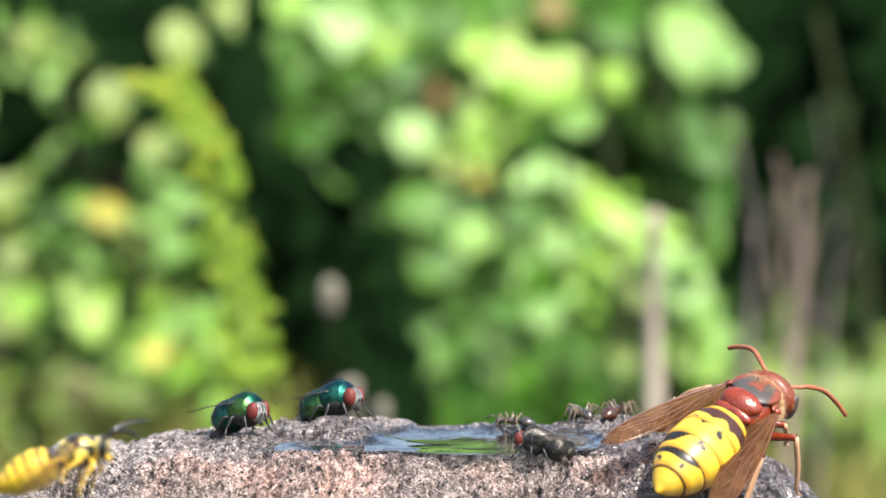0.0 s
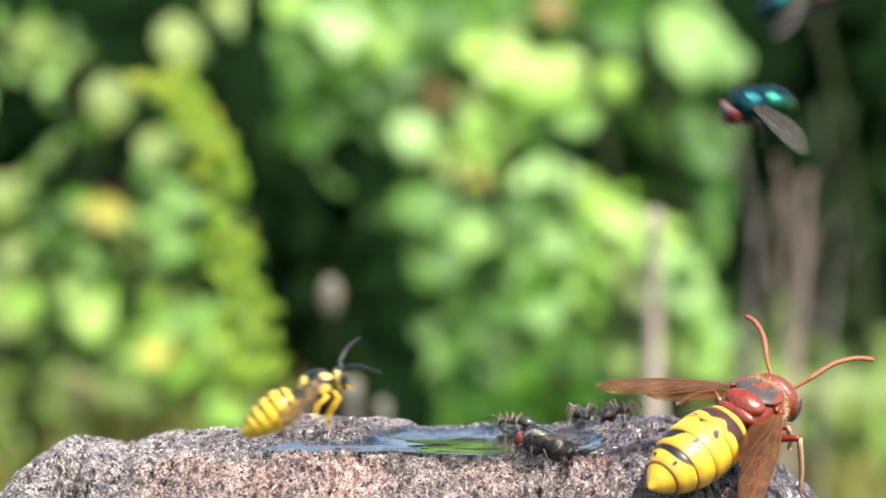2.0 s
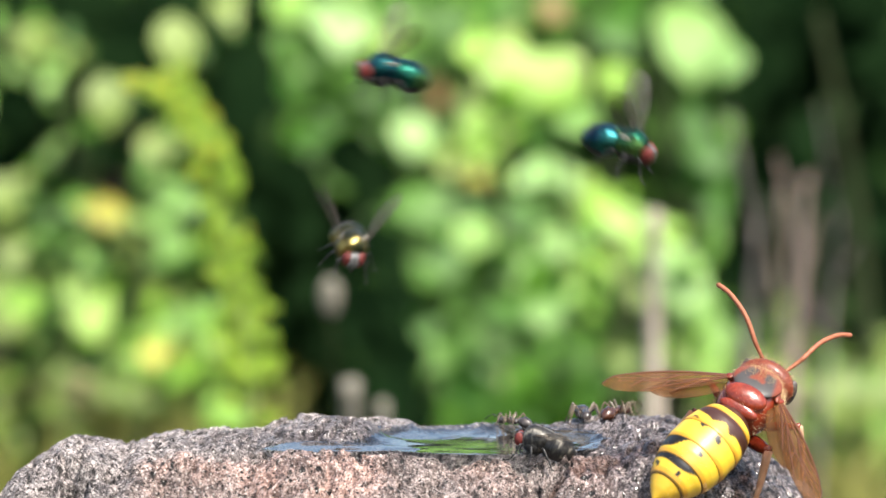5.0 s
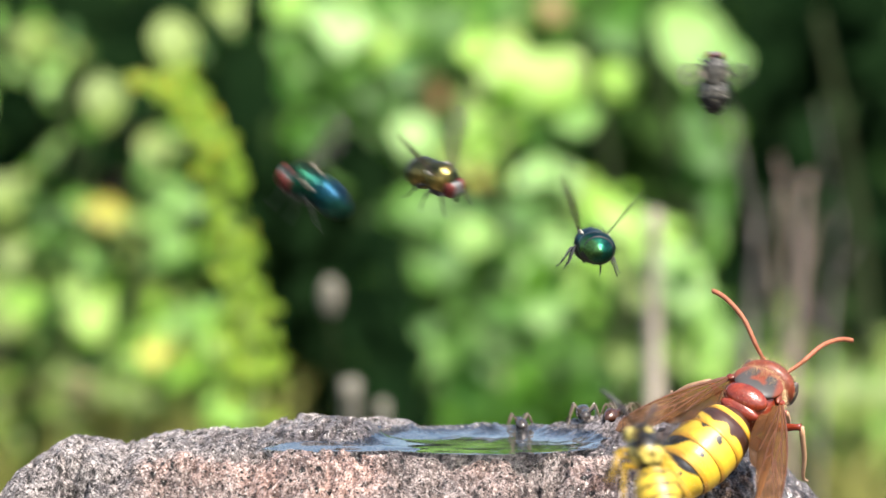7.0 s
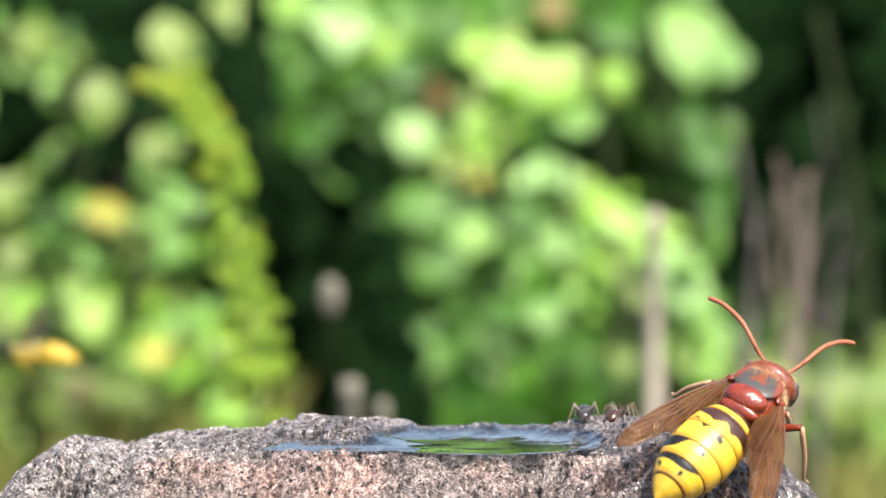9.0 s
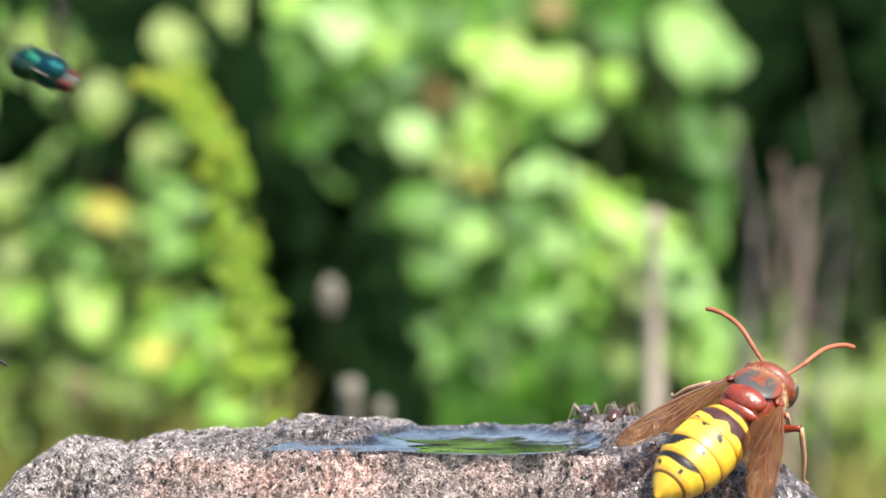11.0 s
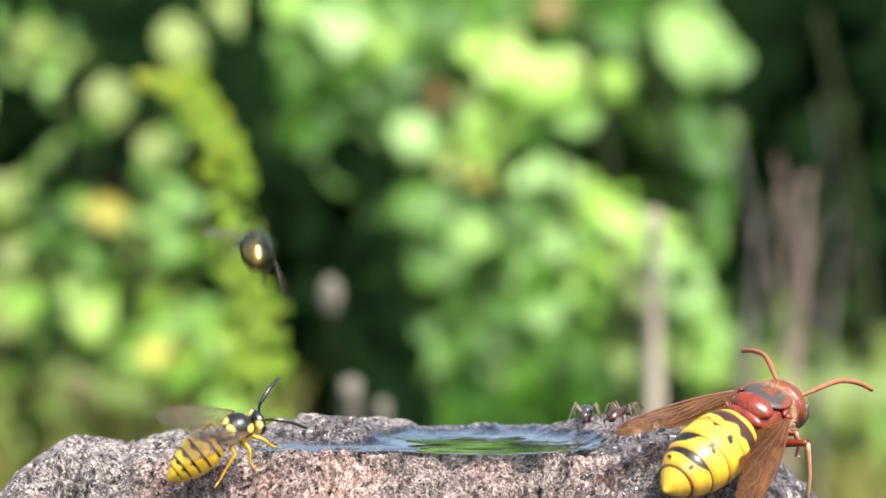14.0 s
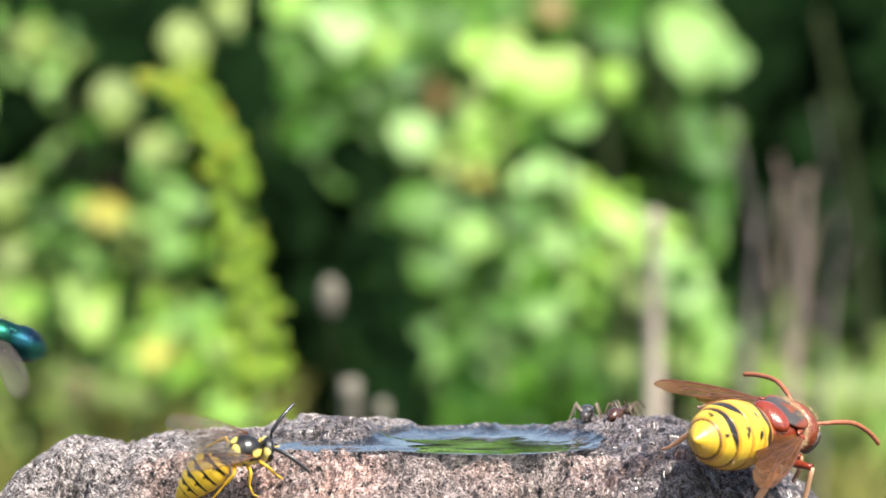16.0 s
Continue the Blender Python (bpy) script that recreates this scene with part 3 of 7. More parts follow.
def leaf_mesh(name, material):
    """One shared blade, 1 m long, facing +y."""
    bm = bmesh.new()
    pts, quads = leaf_points((0, 0, 0), 1.0, (0, -1, 0), 0.0, 0.78)
    for shift in (0, 0.012):
        vs = [bm.verts.new(p + Vector((0, shift, 0))) for p in pts]
        for q in quads:
            bm.faces.new([vs[i] for i in (q if shift else q[::-1])])
    m = bpy.data.meshes.new(name)
    bm.to_mesh(m)
    bm.free()
    for f in m.polygons:
        f.use_smooth = True
    m.materials.append(material)
    return m


def foliage(name, spots, material, parent, label="", width=0.6):
    verts, faces = [], []
    for place, size, facing, roll in spots:
        pts, quads = leaf_points(place, size, facing, roll, width)
        k = len(verts)
        verts += [tuple(p) for p in pts]
        faces += [tuple(k + i for i in q) for q in quads]
    return tagged(mesh_part(name, verts, faces, material, parent, label), kind="stuff")


LEAF = {"mint": leaf_mesh("leaf_pale", M_LEAF_MINT), "lime": leaf_mesh("leaf_lime", M_LEAF_LIME), "mid": leaf_mesh("leaf_mid", M_LEAF_MID),
        # deep: leaf tone with shade painted in
        "deep": leaf_mesh("leaf_half_shade", M_LEAF_HALF_SHADE), "olive": leaf_mesh("leaf_olive", M_LEAF_OLIVE), "gold": leaf_mesh("leaf_gold", M_GOLD), "rust": leaf_mesh("leaf_rust", M_RUST_LEAF),
        # pale and cream: leaf tones with sun glare painted in
        "pale": leaf_mesh("leaf_glare", M_LEAF_GLARE), "cream": leaf_mesh("leaf_sunlit", M_LEAF_SUNLIT), "yellow": leaf_mesh("leaf_yellow", M_LEAF_YELLOW), "tan": leaf_mesh("leaf_tan", M_LEAF_TAN)}


def shrub(name, label, base, sprays, fill, rng, stem=M_TWIG, depth=0.06):
    """A shrub: woody stems from the soil to its leaves, large leaves one by one with smaller ones about them, and inner foliage.
    Each spray is a branch: rows of x, z, width and height of its large leaf in centimetres, and its tone."""
    bx, by = base
    root = thing(name, label, "shrub")
    root.location = (bx, by, hill(bx, by))
    low = root.location
    trunk = bmesh.new()
    tube(bent([(0, 0, -0.02), (0.01, 0.03, 0.1), (-0.01, 0.05, 0.22)], 4), taper(9, 0.005, 0.0035, 0.002), 8, trunk)
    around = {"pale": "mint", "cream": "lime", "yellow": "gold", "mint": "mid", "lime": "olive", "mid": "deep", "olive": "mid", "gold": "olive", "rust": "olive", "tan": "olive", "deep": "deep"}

    def set_leaf(p, wide, tall, tone, loose=0.3):
        ob = new("leaf", LEAF[tone])
        ob.parent = root
        q = Vector((0.15 + rng.uniform(-loose, loose), -1, 0.6 + rng.uniform(-loose, loose))).to_track_quat("-Y", "Z").to_matrix().to_4x4()
        ob.matrix_basis = Matrix.Translation(p) @ q @ pose(0, 0, 0, 0, rng.uniform(-22, 22), 0) @ Matrix.Diagonal((wide * 0.0125, tall * 0.01, tall * 0.0108, 1))

    for spray in sprays:
        for k, (x, z, wide, tall, tone) in enumerate(spray):
            dy = rng.uniform(-depth, depth) if tone not in ("pale", "cream", "yellow") else -depth - 0.01
            p = Vector((x * 0.01 - low.x, dy, z * 0.01 - low.z))
            if k % 4 == 0:
                mid = Vector((p.x * 0.55, 0.06 + dy * 0.3, max(0.1, p.z * 0.55)))
                tube(bent([(0, 0.04, 0.12), mid, p + Vector((0, 0.02, 0))], 4), taper(9, 0.002, 0.0015, 0.001), 6, trunk)
            set_leaf(p, wide * 1.12, tall * 1.12, tone, 0.15)
            for _ in range(3):
                turn, far = rng.uniform(0, 6.283), rng.uniform(0.45, 0.75)
                p2 = p + Vector((math.cos(turn) * wide * 0.01 * far, rng.uniform(-0.01, 0.03), math.sin(turn) * tall * 0.01 * far))
                small = rng.uniform(0.35, 0.65)
                set_leaf(p2, wide * small, tall * small, rng.choice((tone, around[tone], around[tone])))
    part("stem", trunk, stem, root, unit=1)
    for tone, count, (x0, x1, z0, z1), size, y0, y1 in fill:
        spots = []
        for _ in range(count):
            p = (rng.uniform(x0, x1) * 0.01 - low.x, rng.uniform(y0, y1), rng.uniform(z0, z1) * 0.01 - low.z)
            spots.append((p, size * 0.01 * rng.uniform(0.6, 1.3), (rng.uniform(-0.6, 0.6), -1, rng.uniform(-0.1, 1.0)), rng.uniform(-1.4, 1.4)))
        foliage("foliage", spots, tone, root)
    return root


def build_shrubs():
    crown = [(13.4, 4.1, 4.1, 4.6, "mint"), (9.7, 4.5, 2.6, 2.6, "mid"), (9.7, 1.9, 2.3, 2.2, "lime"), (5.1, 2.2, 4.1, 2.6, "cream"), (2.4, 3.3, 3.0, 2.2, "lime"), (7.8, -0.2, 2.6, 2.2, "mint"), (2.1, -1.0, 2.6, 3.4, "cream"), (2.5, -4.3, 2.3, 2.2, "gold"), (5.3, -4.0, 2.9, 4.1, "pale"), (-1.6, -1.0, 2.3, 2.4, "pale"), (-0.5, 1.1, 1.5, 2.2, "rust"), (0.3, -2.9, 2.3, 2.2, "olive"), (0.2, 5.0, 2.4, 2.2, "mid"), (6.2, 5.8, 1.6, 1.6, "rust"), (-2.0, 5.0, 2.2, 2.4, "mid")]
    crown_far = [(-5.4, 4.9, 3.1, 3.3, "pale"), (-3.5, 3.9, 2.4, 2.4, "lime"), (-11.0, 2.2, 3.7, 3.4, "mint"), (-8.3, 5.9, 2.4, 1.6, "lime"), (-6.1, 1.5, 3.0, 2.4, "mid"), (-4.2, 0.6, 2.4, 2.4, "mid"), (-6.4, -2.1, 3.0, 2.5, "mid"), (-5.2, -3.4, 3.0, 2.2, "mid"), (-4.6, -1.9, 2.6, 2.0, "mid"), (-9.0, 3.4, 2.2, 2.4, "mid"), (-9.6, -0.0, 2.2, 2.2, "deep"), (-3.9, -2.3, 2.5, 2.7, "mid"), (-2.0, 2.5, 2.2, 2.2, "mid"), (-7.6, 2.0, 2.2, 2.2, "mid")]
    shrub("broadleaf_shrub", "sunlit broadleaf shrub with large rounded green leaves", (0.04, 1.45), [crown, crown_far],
          [(M_LEAF_MID, 150, (-9, 11, -2, 8), 3.0, 0.03, 0.25), (M_LEAF_HALF_SHADE, 130, (-12, 16, -7, 8), 4.0, 0.06, 0.40)], random.Random(21))
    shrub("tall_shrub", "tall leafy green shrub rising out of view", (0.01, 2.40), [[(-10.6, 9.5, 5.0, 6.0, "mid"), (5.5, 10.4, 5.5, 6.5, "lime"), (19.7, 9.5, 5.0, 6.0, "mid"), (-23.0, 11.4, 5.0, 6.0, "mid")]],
          [(M_LEAF_MID, 210, (-42, 38, 5, 34), 7.0, -0.20, 0.40), (M_LEAF_OLIVE, 55, (-37, 33, 9, 34), 7.0, -0.25, 0.20), (M_LEAF_MINT, 35, (-28, 29, 14, 34), 7.0, -0.25, 0.10), (M_LEAF_HALF_SHADE, 130, (-42, 38, 7, 34), 7.0, -0.25, 0.20), (M_LEAF_HALF_SHADE, 240, (-18, 17, -22, 11), 7.0, -0.10, 0.40)], random.Random(22))
    low = [(-1.0, -3.8, 3.0, 2.3, "mid"), (-0.6, -6.6, 3.0, 2.3, "mid"), (-2.2, -5.2, 2.5, 2.1, "deep"), (1.3, -4.6, 2.3, 1.8, "mint"), (3.4, -6.4, 2.1, 1.7, "mint"), (7.1, -7.3, 3.0, 2.3, "lime"), (4.8, -8.8, 2.1, 1.6, "mint"), (-1.4, -8.9, 2.5, 2.1, "mid"), (2.1, -9.6, 2.5, 1.8, "mid"), (3.9, -12.0, 2.2, 1.8, "lime"), (5.9, -10.1, 2.3, 1.8, "mid"), (1.0, -12.9, 2.5, 1.8, "mid"), (8.0, -10.9, 1.4, 2.1, "olive"), (-2.3, -7.2, 2.1, 2.1, "deep")]
    low_back = [(5.8, -5.6, 2.5, 1.8, "mint"), (2.8, -8.2, 2.1, 1.8, "mid"), (-0.4, -10.9, 2.1, 1.8, "mid"), (-2.2, -10.9, 1.8, 1.8, "deep"), (6.0, -12.5, 2.3, 1.8, "mid"), (3.1, -13.6, 2.1, 1.4, "mid"), (-3.8, -9.6, 1.8, 1.8, "deep"), (-3.3, -5.0, 1.8, 1.6, "deep"), (3.6, -4.2, 1.8, 1.6, "mid")]
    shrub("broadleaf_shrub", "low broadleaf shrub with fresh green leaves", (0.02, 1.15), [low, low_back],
          # near-black fills are painted shade for the gaps left of the shrub
          [(M_LEAF_SHADE, 18, (-4, -1.7, -9, -3), 2.4, -0.20, -0.10), (M_LEAF_MID, 55, (0, 6, -13, -5), 2.6, 0.02, 0.25), (M_LEAF_MID, 30, (0, 8, -14, -11), 2.2, -0.12, 0.00), (M_LEAF_SHADE, 46, (-4, -1, -14, -9), 2.6, -0.30, -0.12), (M_LEAF_HALF_SHADE, 90, (-4, 7, -14, -4), 3.5, 0.08, 0.35), (M_LEAF_HALF_SHADE, 30, (6, 10, -14, -10), 3.0, 0.05, 0.15)], random.Random(23))
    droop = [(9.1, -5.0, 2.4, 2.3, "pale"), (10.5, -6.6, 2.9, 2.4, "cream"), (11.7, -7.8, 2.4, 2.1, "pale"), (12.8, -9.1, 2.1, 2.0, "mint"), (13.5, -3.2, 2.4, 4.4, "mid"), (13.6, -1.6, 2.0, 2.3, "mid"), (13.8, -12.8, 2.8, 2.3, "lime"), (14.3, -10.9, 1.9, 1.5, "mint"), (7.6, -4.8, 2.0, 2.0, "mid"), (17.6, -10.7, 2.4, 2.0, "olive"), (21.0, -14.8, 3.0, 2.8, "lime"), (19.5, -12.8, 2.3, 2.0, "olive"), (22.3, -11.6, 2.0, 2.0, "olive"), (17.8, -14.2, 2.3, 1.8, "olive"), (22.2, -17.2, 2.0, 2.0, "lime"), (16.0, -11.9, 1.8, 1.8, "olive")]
    shrub("broadleaf_shrub", "tall broadleaf shrub with pale drooping leaves, sun glare in their tone", (0.12, 1.30), [droop],
          [(M_LEAF_HALF_SHADE, 70, (8, 16, -3, 6), 4.0, 0.15, 0.45), (M_LEAF_MID, 45, (7, 15, -16, -10), 2.8, 0.05, 0.25), (M_LEAF_OLIVE, 45, (14, 20, -18, -13), 2.2, -0.05, 0.25), (M_LEAF_HALF_SHADE, 8, (14, 19, -13, -10), 2.2, -0.10, 0.10), (M_LEAF_SHADE, 40, (18, 25, -10, -4), 2.6, -0.20, -0.05), (M_LEAF_OLIVE, 30, (15, 24, -14, -11), 2.0, -0.15, 0.00), (M_LEAF_LIME, 14, (15, 24, -14, -11), 1.8, -0.18, -0.05), (M_LEAF_LIME, 50, (19, 24, -17, -14), 2.2, -0.14, 0.05), (M_DRY, 26, (17, 23, -18, -12), 1.6, -0.16, 0.05), (M_LEAF_OLIVE, 40, (19, 24, -18, -12), 2.4, -0.05, 0.20), (M_LEAF_HALF_SHADE, 40, (15, 24, -17, -10), 3.0, 0.00, 0.30)], random.Random(24))
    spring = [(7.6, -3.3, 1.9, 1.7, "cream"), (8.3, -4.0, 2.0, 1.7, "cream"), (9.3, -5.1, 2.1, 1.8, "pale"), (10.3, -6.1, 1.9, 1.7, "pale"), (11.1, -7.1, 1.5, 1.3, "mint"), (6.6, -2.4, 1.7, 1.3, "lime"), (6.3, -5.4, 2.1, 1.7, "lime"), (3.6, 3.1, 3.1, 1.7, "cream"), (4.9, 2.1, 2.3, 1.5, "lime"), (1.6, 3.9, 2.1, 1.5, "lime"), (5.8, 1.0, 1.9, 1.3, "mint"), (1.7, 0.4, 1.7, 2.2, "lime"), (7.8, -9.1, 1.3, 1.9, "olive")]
    shrub("young_shrub", "slender young shrub with pale drooping leaves, sun glare in their tone", (0.07, 1.02), [spring], [(M_LEAF_MID, 14, (3, 9, -12, -6), 1.6, 0.02, 0.10)], random.Random(25), depth=0.02)
    edge = [(-19.6, 4.2, 2.3, 2.0, "olive"), (-18.8, 3.2, 1.8, 1.4, "olive"), (-12.9, 4.3, 1.7, 2.3, "olive"), (-10.6, 5.6, 1.5, 1.8, "olive"), (-18.2, -1.2, 2.7, 1.8, "mint"), (-20.1, -2.8, 2.1, 1.8, "olive"), (-15.6, -3.7, 1.6, 1.6, "gold"), (-13.2, -3.3, 2.3, 2.1, "mint"), (-13.4, -0.8, 2.1, 1.8, "olive"), (-12.6, -5.2, 1.8, 1.6, "mint"), (-18.2, -4.5, 2.1, 1.4, "mid"), (-19.3, -5.6, 2.1, 1.6, "olive"), (-16.9, -3.4, 1.4, 1.4, "mid")]
    edge_low = [(-15.9, -8.0, 2.0, 2.4, "cream"), (-16.4, -6.2, 2.0, 1.7, "mint"), (-20.1, -8.4, 2.1, 1.8, "lime"), (-13.1, -9.9, 1.2, 1.0, "yellow"), (-12.4, -10.2, 0.9, 1.2, "gold"), (-12.5, -10.4, 3.6, 2.5, "lime"), (-11.8, -8.8, 1.8, 1.6, "mint"), (-14.6, -11.2, 2.1, 1.8, "lime"), (-18.5, -11.1, 2.1, 2.1, "olive"), (-17.0, -12.5, 1.8, 2.1, "tan"), (-19.4, -12.7, 1.8, 2.1, "tan"), (-13.6, -13.5, 2.5, 1.6, "olive"), (-10.3, -13.5, 2.3, 1.6, "lime"), (-20.4, -10.4, 1.4, 1.4, "deep"), (-18.3, -8.8, 1.8, 1.4, "mid"), (-19.1, -13.6, 1.8, 1.6, "olive"), (-11.3, -12.0, 2.3, 1.8, "lime"), (-20.7, -15.0, 1.6, 2.1, "lime")]
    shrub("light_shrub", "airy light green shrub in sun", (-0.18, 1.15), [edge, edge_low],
          [(M_LEAF_OLIVE, 110, (-23, -12, -14, -4), 1.7, 0.00, 0.30), (M_LEAF_OLIVE, 40, (-22, -14, -15, -9), 1.6, -0.08, 0.10), (M_LEAF_HALF_SHADE, 26, (-22, -14, -15, -5), 2.0, -0.14, 0.00), (M_LEAF_LIME, 16, (-21, -11, -13, -5), 1.6, -0.05, 0.10), (M_LEAF_MINT, 14, (-22, -18, 1, 6), 1.2, -0.05, 0.05), (M_LEAF_MID, 60, (-23, -12, -14, 1), 2.4, 0.10, 0.40), (M_LEAF_HALF_SHADE, 170, (-23, -10, -14, 7), 3.4, 0.12, 0.50), (M_LEAF_SHADE, 150, (-22, -9, -3, 7), 3.0, 0.03, 0.25)], random.Random(26))
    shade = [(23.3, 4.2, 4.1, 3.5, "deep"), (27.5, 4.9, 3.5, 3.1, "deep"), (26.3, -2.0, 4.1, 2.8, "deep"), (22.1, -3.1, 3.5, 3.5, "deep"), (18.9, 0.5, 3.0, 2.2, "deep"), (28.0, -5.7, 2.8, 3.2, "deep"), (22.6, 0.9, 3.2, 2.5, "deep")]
    shrub("dark_shrub", "dark green shrub, its shade put into the leaf colour", (0.25, 1.75), [shade],
          # near-black fills paint the dark gaps between the lit shrubs
          [(M_LEAF_SHADE, 300, (-13, -3, -22, -2), 4.5, -0.45, 0.10), (M_LEAF_SHADE, 230, (17, 33, -19, 8), 5.0, -0.35, 0.10), (M_LEAF_HALF_SHADE, 36, (18, 33, -9, 8), 4.0, -0.15, 0.10)], random.Random(27))
    bright = [(17.4, -11.2, 2.6, 2.3, "olive"), (16.7, -10.6, 1.8, 1.7, "olive"), (18.5, -12.7, 1.8, 1.8, "lime"), (16.3, -12.2, 1.7, 1.5, "lime"), (18.6, -10.6, 1.5, 1.5, "olive"), (17.6, -13.0, 1.9, 1.5, "olive")]
    shrub("small_bush", "small sunlit bush with lime green leaves", (0.175, 1.0), [bright], [(M_LEAF_OLIVE, 10, (15, 19, -15, -12), 1.4, 0.02, 0.08)], random.Random(40), depth=0.02)


def build_hedge():
    """The hedge that closes the view behind; deep shade is in its leaf colour."""
    rng = random.Random(4)
    root = thing("hedge", "dark green hedge of small leaves, deep shade put into their colour", "hedge", kind="stuff")
    root.location = (0, 3.4, hill(0, 3.4))
    verts, faces = [], []
    nx, nz = 60, 24
    for j in range(nz + 1):
        for i in range(nx + 1):
            x, z = -4 + 8 * i / nx, -0.05 + 0.8 * j / nz
            verts.append((x, 0.25 * noise.noise((x * 2, z * 2, 1)) + 0.1 * noise.noise((x * 7, z * 7, 1)) + 0.25 * (j / nz) ** 3, z))
    for j in range(nz):
        for i in range(nx):
            a = j * (nx + 1) + i
            faces.append((a, a + 1, a + nx + 2, a + nx + 1))
    # near-black backing: shade painted behind the hedge's leaves
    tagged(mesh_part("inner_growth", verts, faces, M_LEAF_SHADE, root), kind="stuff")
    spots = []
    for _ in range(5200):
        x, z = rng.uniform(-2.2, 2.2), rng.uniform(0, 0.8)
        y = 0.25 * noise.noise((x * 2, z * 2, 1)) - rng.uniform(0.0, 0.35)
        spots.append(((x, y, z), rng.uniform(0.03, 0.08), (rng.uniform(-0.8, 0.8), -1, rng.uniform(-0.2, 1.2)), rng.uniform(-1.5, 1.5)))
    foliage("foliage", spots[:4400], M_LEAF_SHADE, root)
    foliage("foliage", spots[4400:], M_LEAF_HALF_SHADE, root)


def build_grass():
    rng = random.Random(8)
    verts, faces = [], []
    for k in range(9000):
        if k < 1800:
            x, y = rng.choice((rng.uniform(-0.42, -0.16), rng.uniform(0.14, 0.42))), rng.uniform(0.7, 1.5)
        else:
            x, y = rng.uniform(-1.6, 1.6), rng.uniform(-1.4, 3.0)
            if abs(x) < 0.13 and -0.75 < y < 0.12:
                continue
        h, lean, turn = rng.uniform(0.02, 0.055), rng.uniform(-0.5, 0.5), rng.uniform(0, 6.28)
        z, w = hill(x, y), rng.uniform(0.0015, 0.003)
        c, s = math.cos(turn), math.sin(turn)
        k = len(verts)
        verts += [(x - c * w, y - s * w, z - 0.005), (x + c * w, y + s * w, z - 0.005), (x - c * w * 0.7 + lean * h * 0.3, y - s * w, z + h * 0.6),
                  (x + c * w * 0.7 + lean * h * 0.3, y + s * w, z + h * 0.6), (x + lean * h, y, z + h)]
        faces += [(k, k + 1, k + 3, k + 2), (k + 2, k + 3, k + 4)]
    tagged(mesh_part("grass", verts, faces, M_GRASS), "sunlit yellow-green meadow grass", "grass", kind="stuff")


def build_goldenrod(name, y0, way, count, seed, label):
    """An arching plume: one stem along its way (x, z) and many short rising side shoots set with small narrow leaves and blooms."""
    rng = random.Random(seed)
    root = thing(name, label, "plant")
    x0 = way[0][0]
    root.location = (x0, y0, hill(x0, y0))
    line = bent([(0, 0, -0.01)] + [(x - x0, 0.003 * k, z - root.location.z) for k, (x, z) in enumerate(way)], 8)
    part("stem", tube(line, taper(len(line), 0.0018, 0.0012, 0.0006), 7), M_STEM, root, unit=1)
    green, gold, shoots = [], [], bmesh.new()
    first = 8
    for k in range(count):
        u = k / count
        f = first + u * (len(line) - 1 - first)
        p = line[int(f)].lerp(line[min(int(f) + 1, len(line) - 1)], f % 1)
        reach = float(np.interp(u, (0, 0.25, 0.5, 0.75, 0.95, 1), (0.0064, 0.0054, 0.0040, 0.0042, 0.0056, 0.003))) * rng.uniform(0.15, 1.45) ** 1.2
        side = rng.choice((-1, 1))
        tip = p + Vector((side * reach, rng.uniform(-0.008, 0.008), reach * rng.uniform(0.15, 0.75)))
        tube([p, p.lerp(tip, 0.5) - Vector((0, 0, 0.0004)), tip], [0.0003, 0.00024, 0.00012], 3, shoots)
        for v in (0.1, 0.3, 0.5, 0.66, 0.8, 0.92, 1.0):
            q = p.lerp(tip, v) + Vector((rng.uniform(-0.0008, 0.0008), rng.uniform(-0.001, 0.001), rng.uniform(-0.0008, 0.0008)))
            bloom = rng.random() < 0.02 + 0.3 * u ** 4
            (gold if bloom else green).append((q, rng.uniform(0.0020, 0.0040), (rng.uniform(-0.7, 0.7), -1, rng.uniform(-0.2, 0.8)), side * rng.uniform(0.3, 1.3)))
    part("shoot", shoots, M_STEM, root, unit=1)
    foliage("foliage", green, M_SPRAY, root, width=0.34)
    foliage("plume", gold, M_GOLD, root, width=0.5)
    return root


def build_stalk(name, label, x, y, top, r, material, lean=0.0, twigs=0, seed=1, knots=True, tip=0.55):
    rng = random.Random(seed)
    z = hill(x, y)
    root = thing(name, label, "stalk")
    root.location = (x, y, z)
    h = top - z
    line = bent([(0, 0, -0.02), (lean * 0.3, 0, h * 0.4), (lean * 0.8, 0.01, h * 0.75), (lean, 0, h)], 5)
    part("stalk", tube(line, taper(len(line), r, r * (0.8 + 0.2 * tip), r * tip), 9), material, root, unit=1)
    for k in ((5, 9, 13) if knots else ()):
        p = line[k]
        part("node", oval(0, 0, 0, r * 0.5, r * 1.12, r * 1.12, 10, 6), material, root, "", Matrix.Translation(p) @ pose(0, 0, 0, 0, 90, 0), unit=1)
    for _ in range(twigs):
        p = line[rng.randint(6, len(line) - 2)]
        d = Vector((rng.uniform(-0.010, 0.010), rng.uniform(-0.01, 0.01), rng.uniform(0.015, 0.05)))
        part("twig", tube([p, p + d * 0.6, p + d], [r * 0.45, r * 0.35, r * 0.15], 6), material, root, unit=1)
    return root


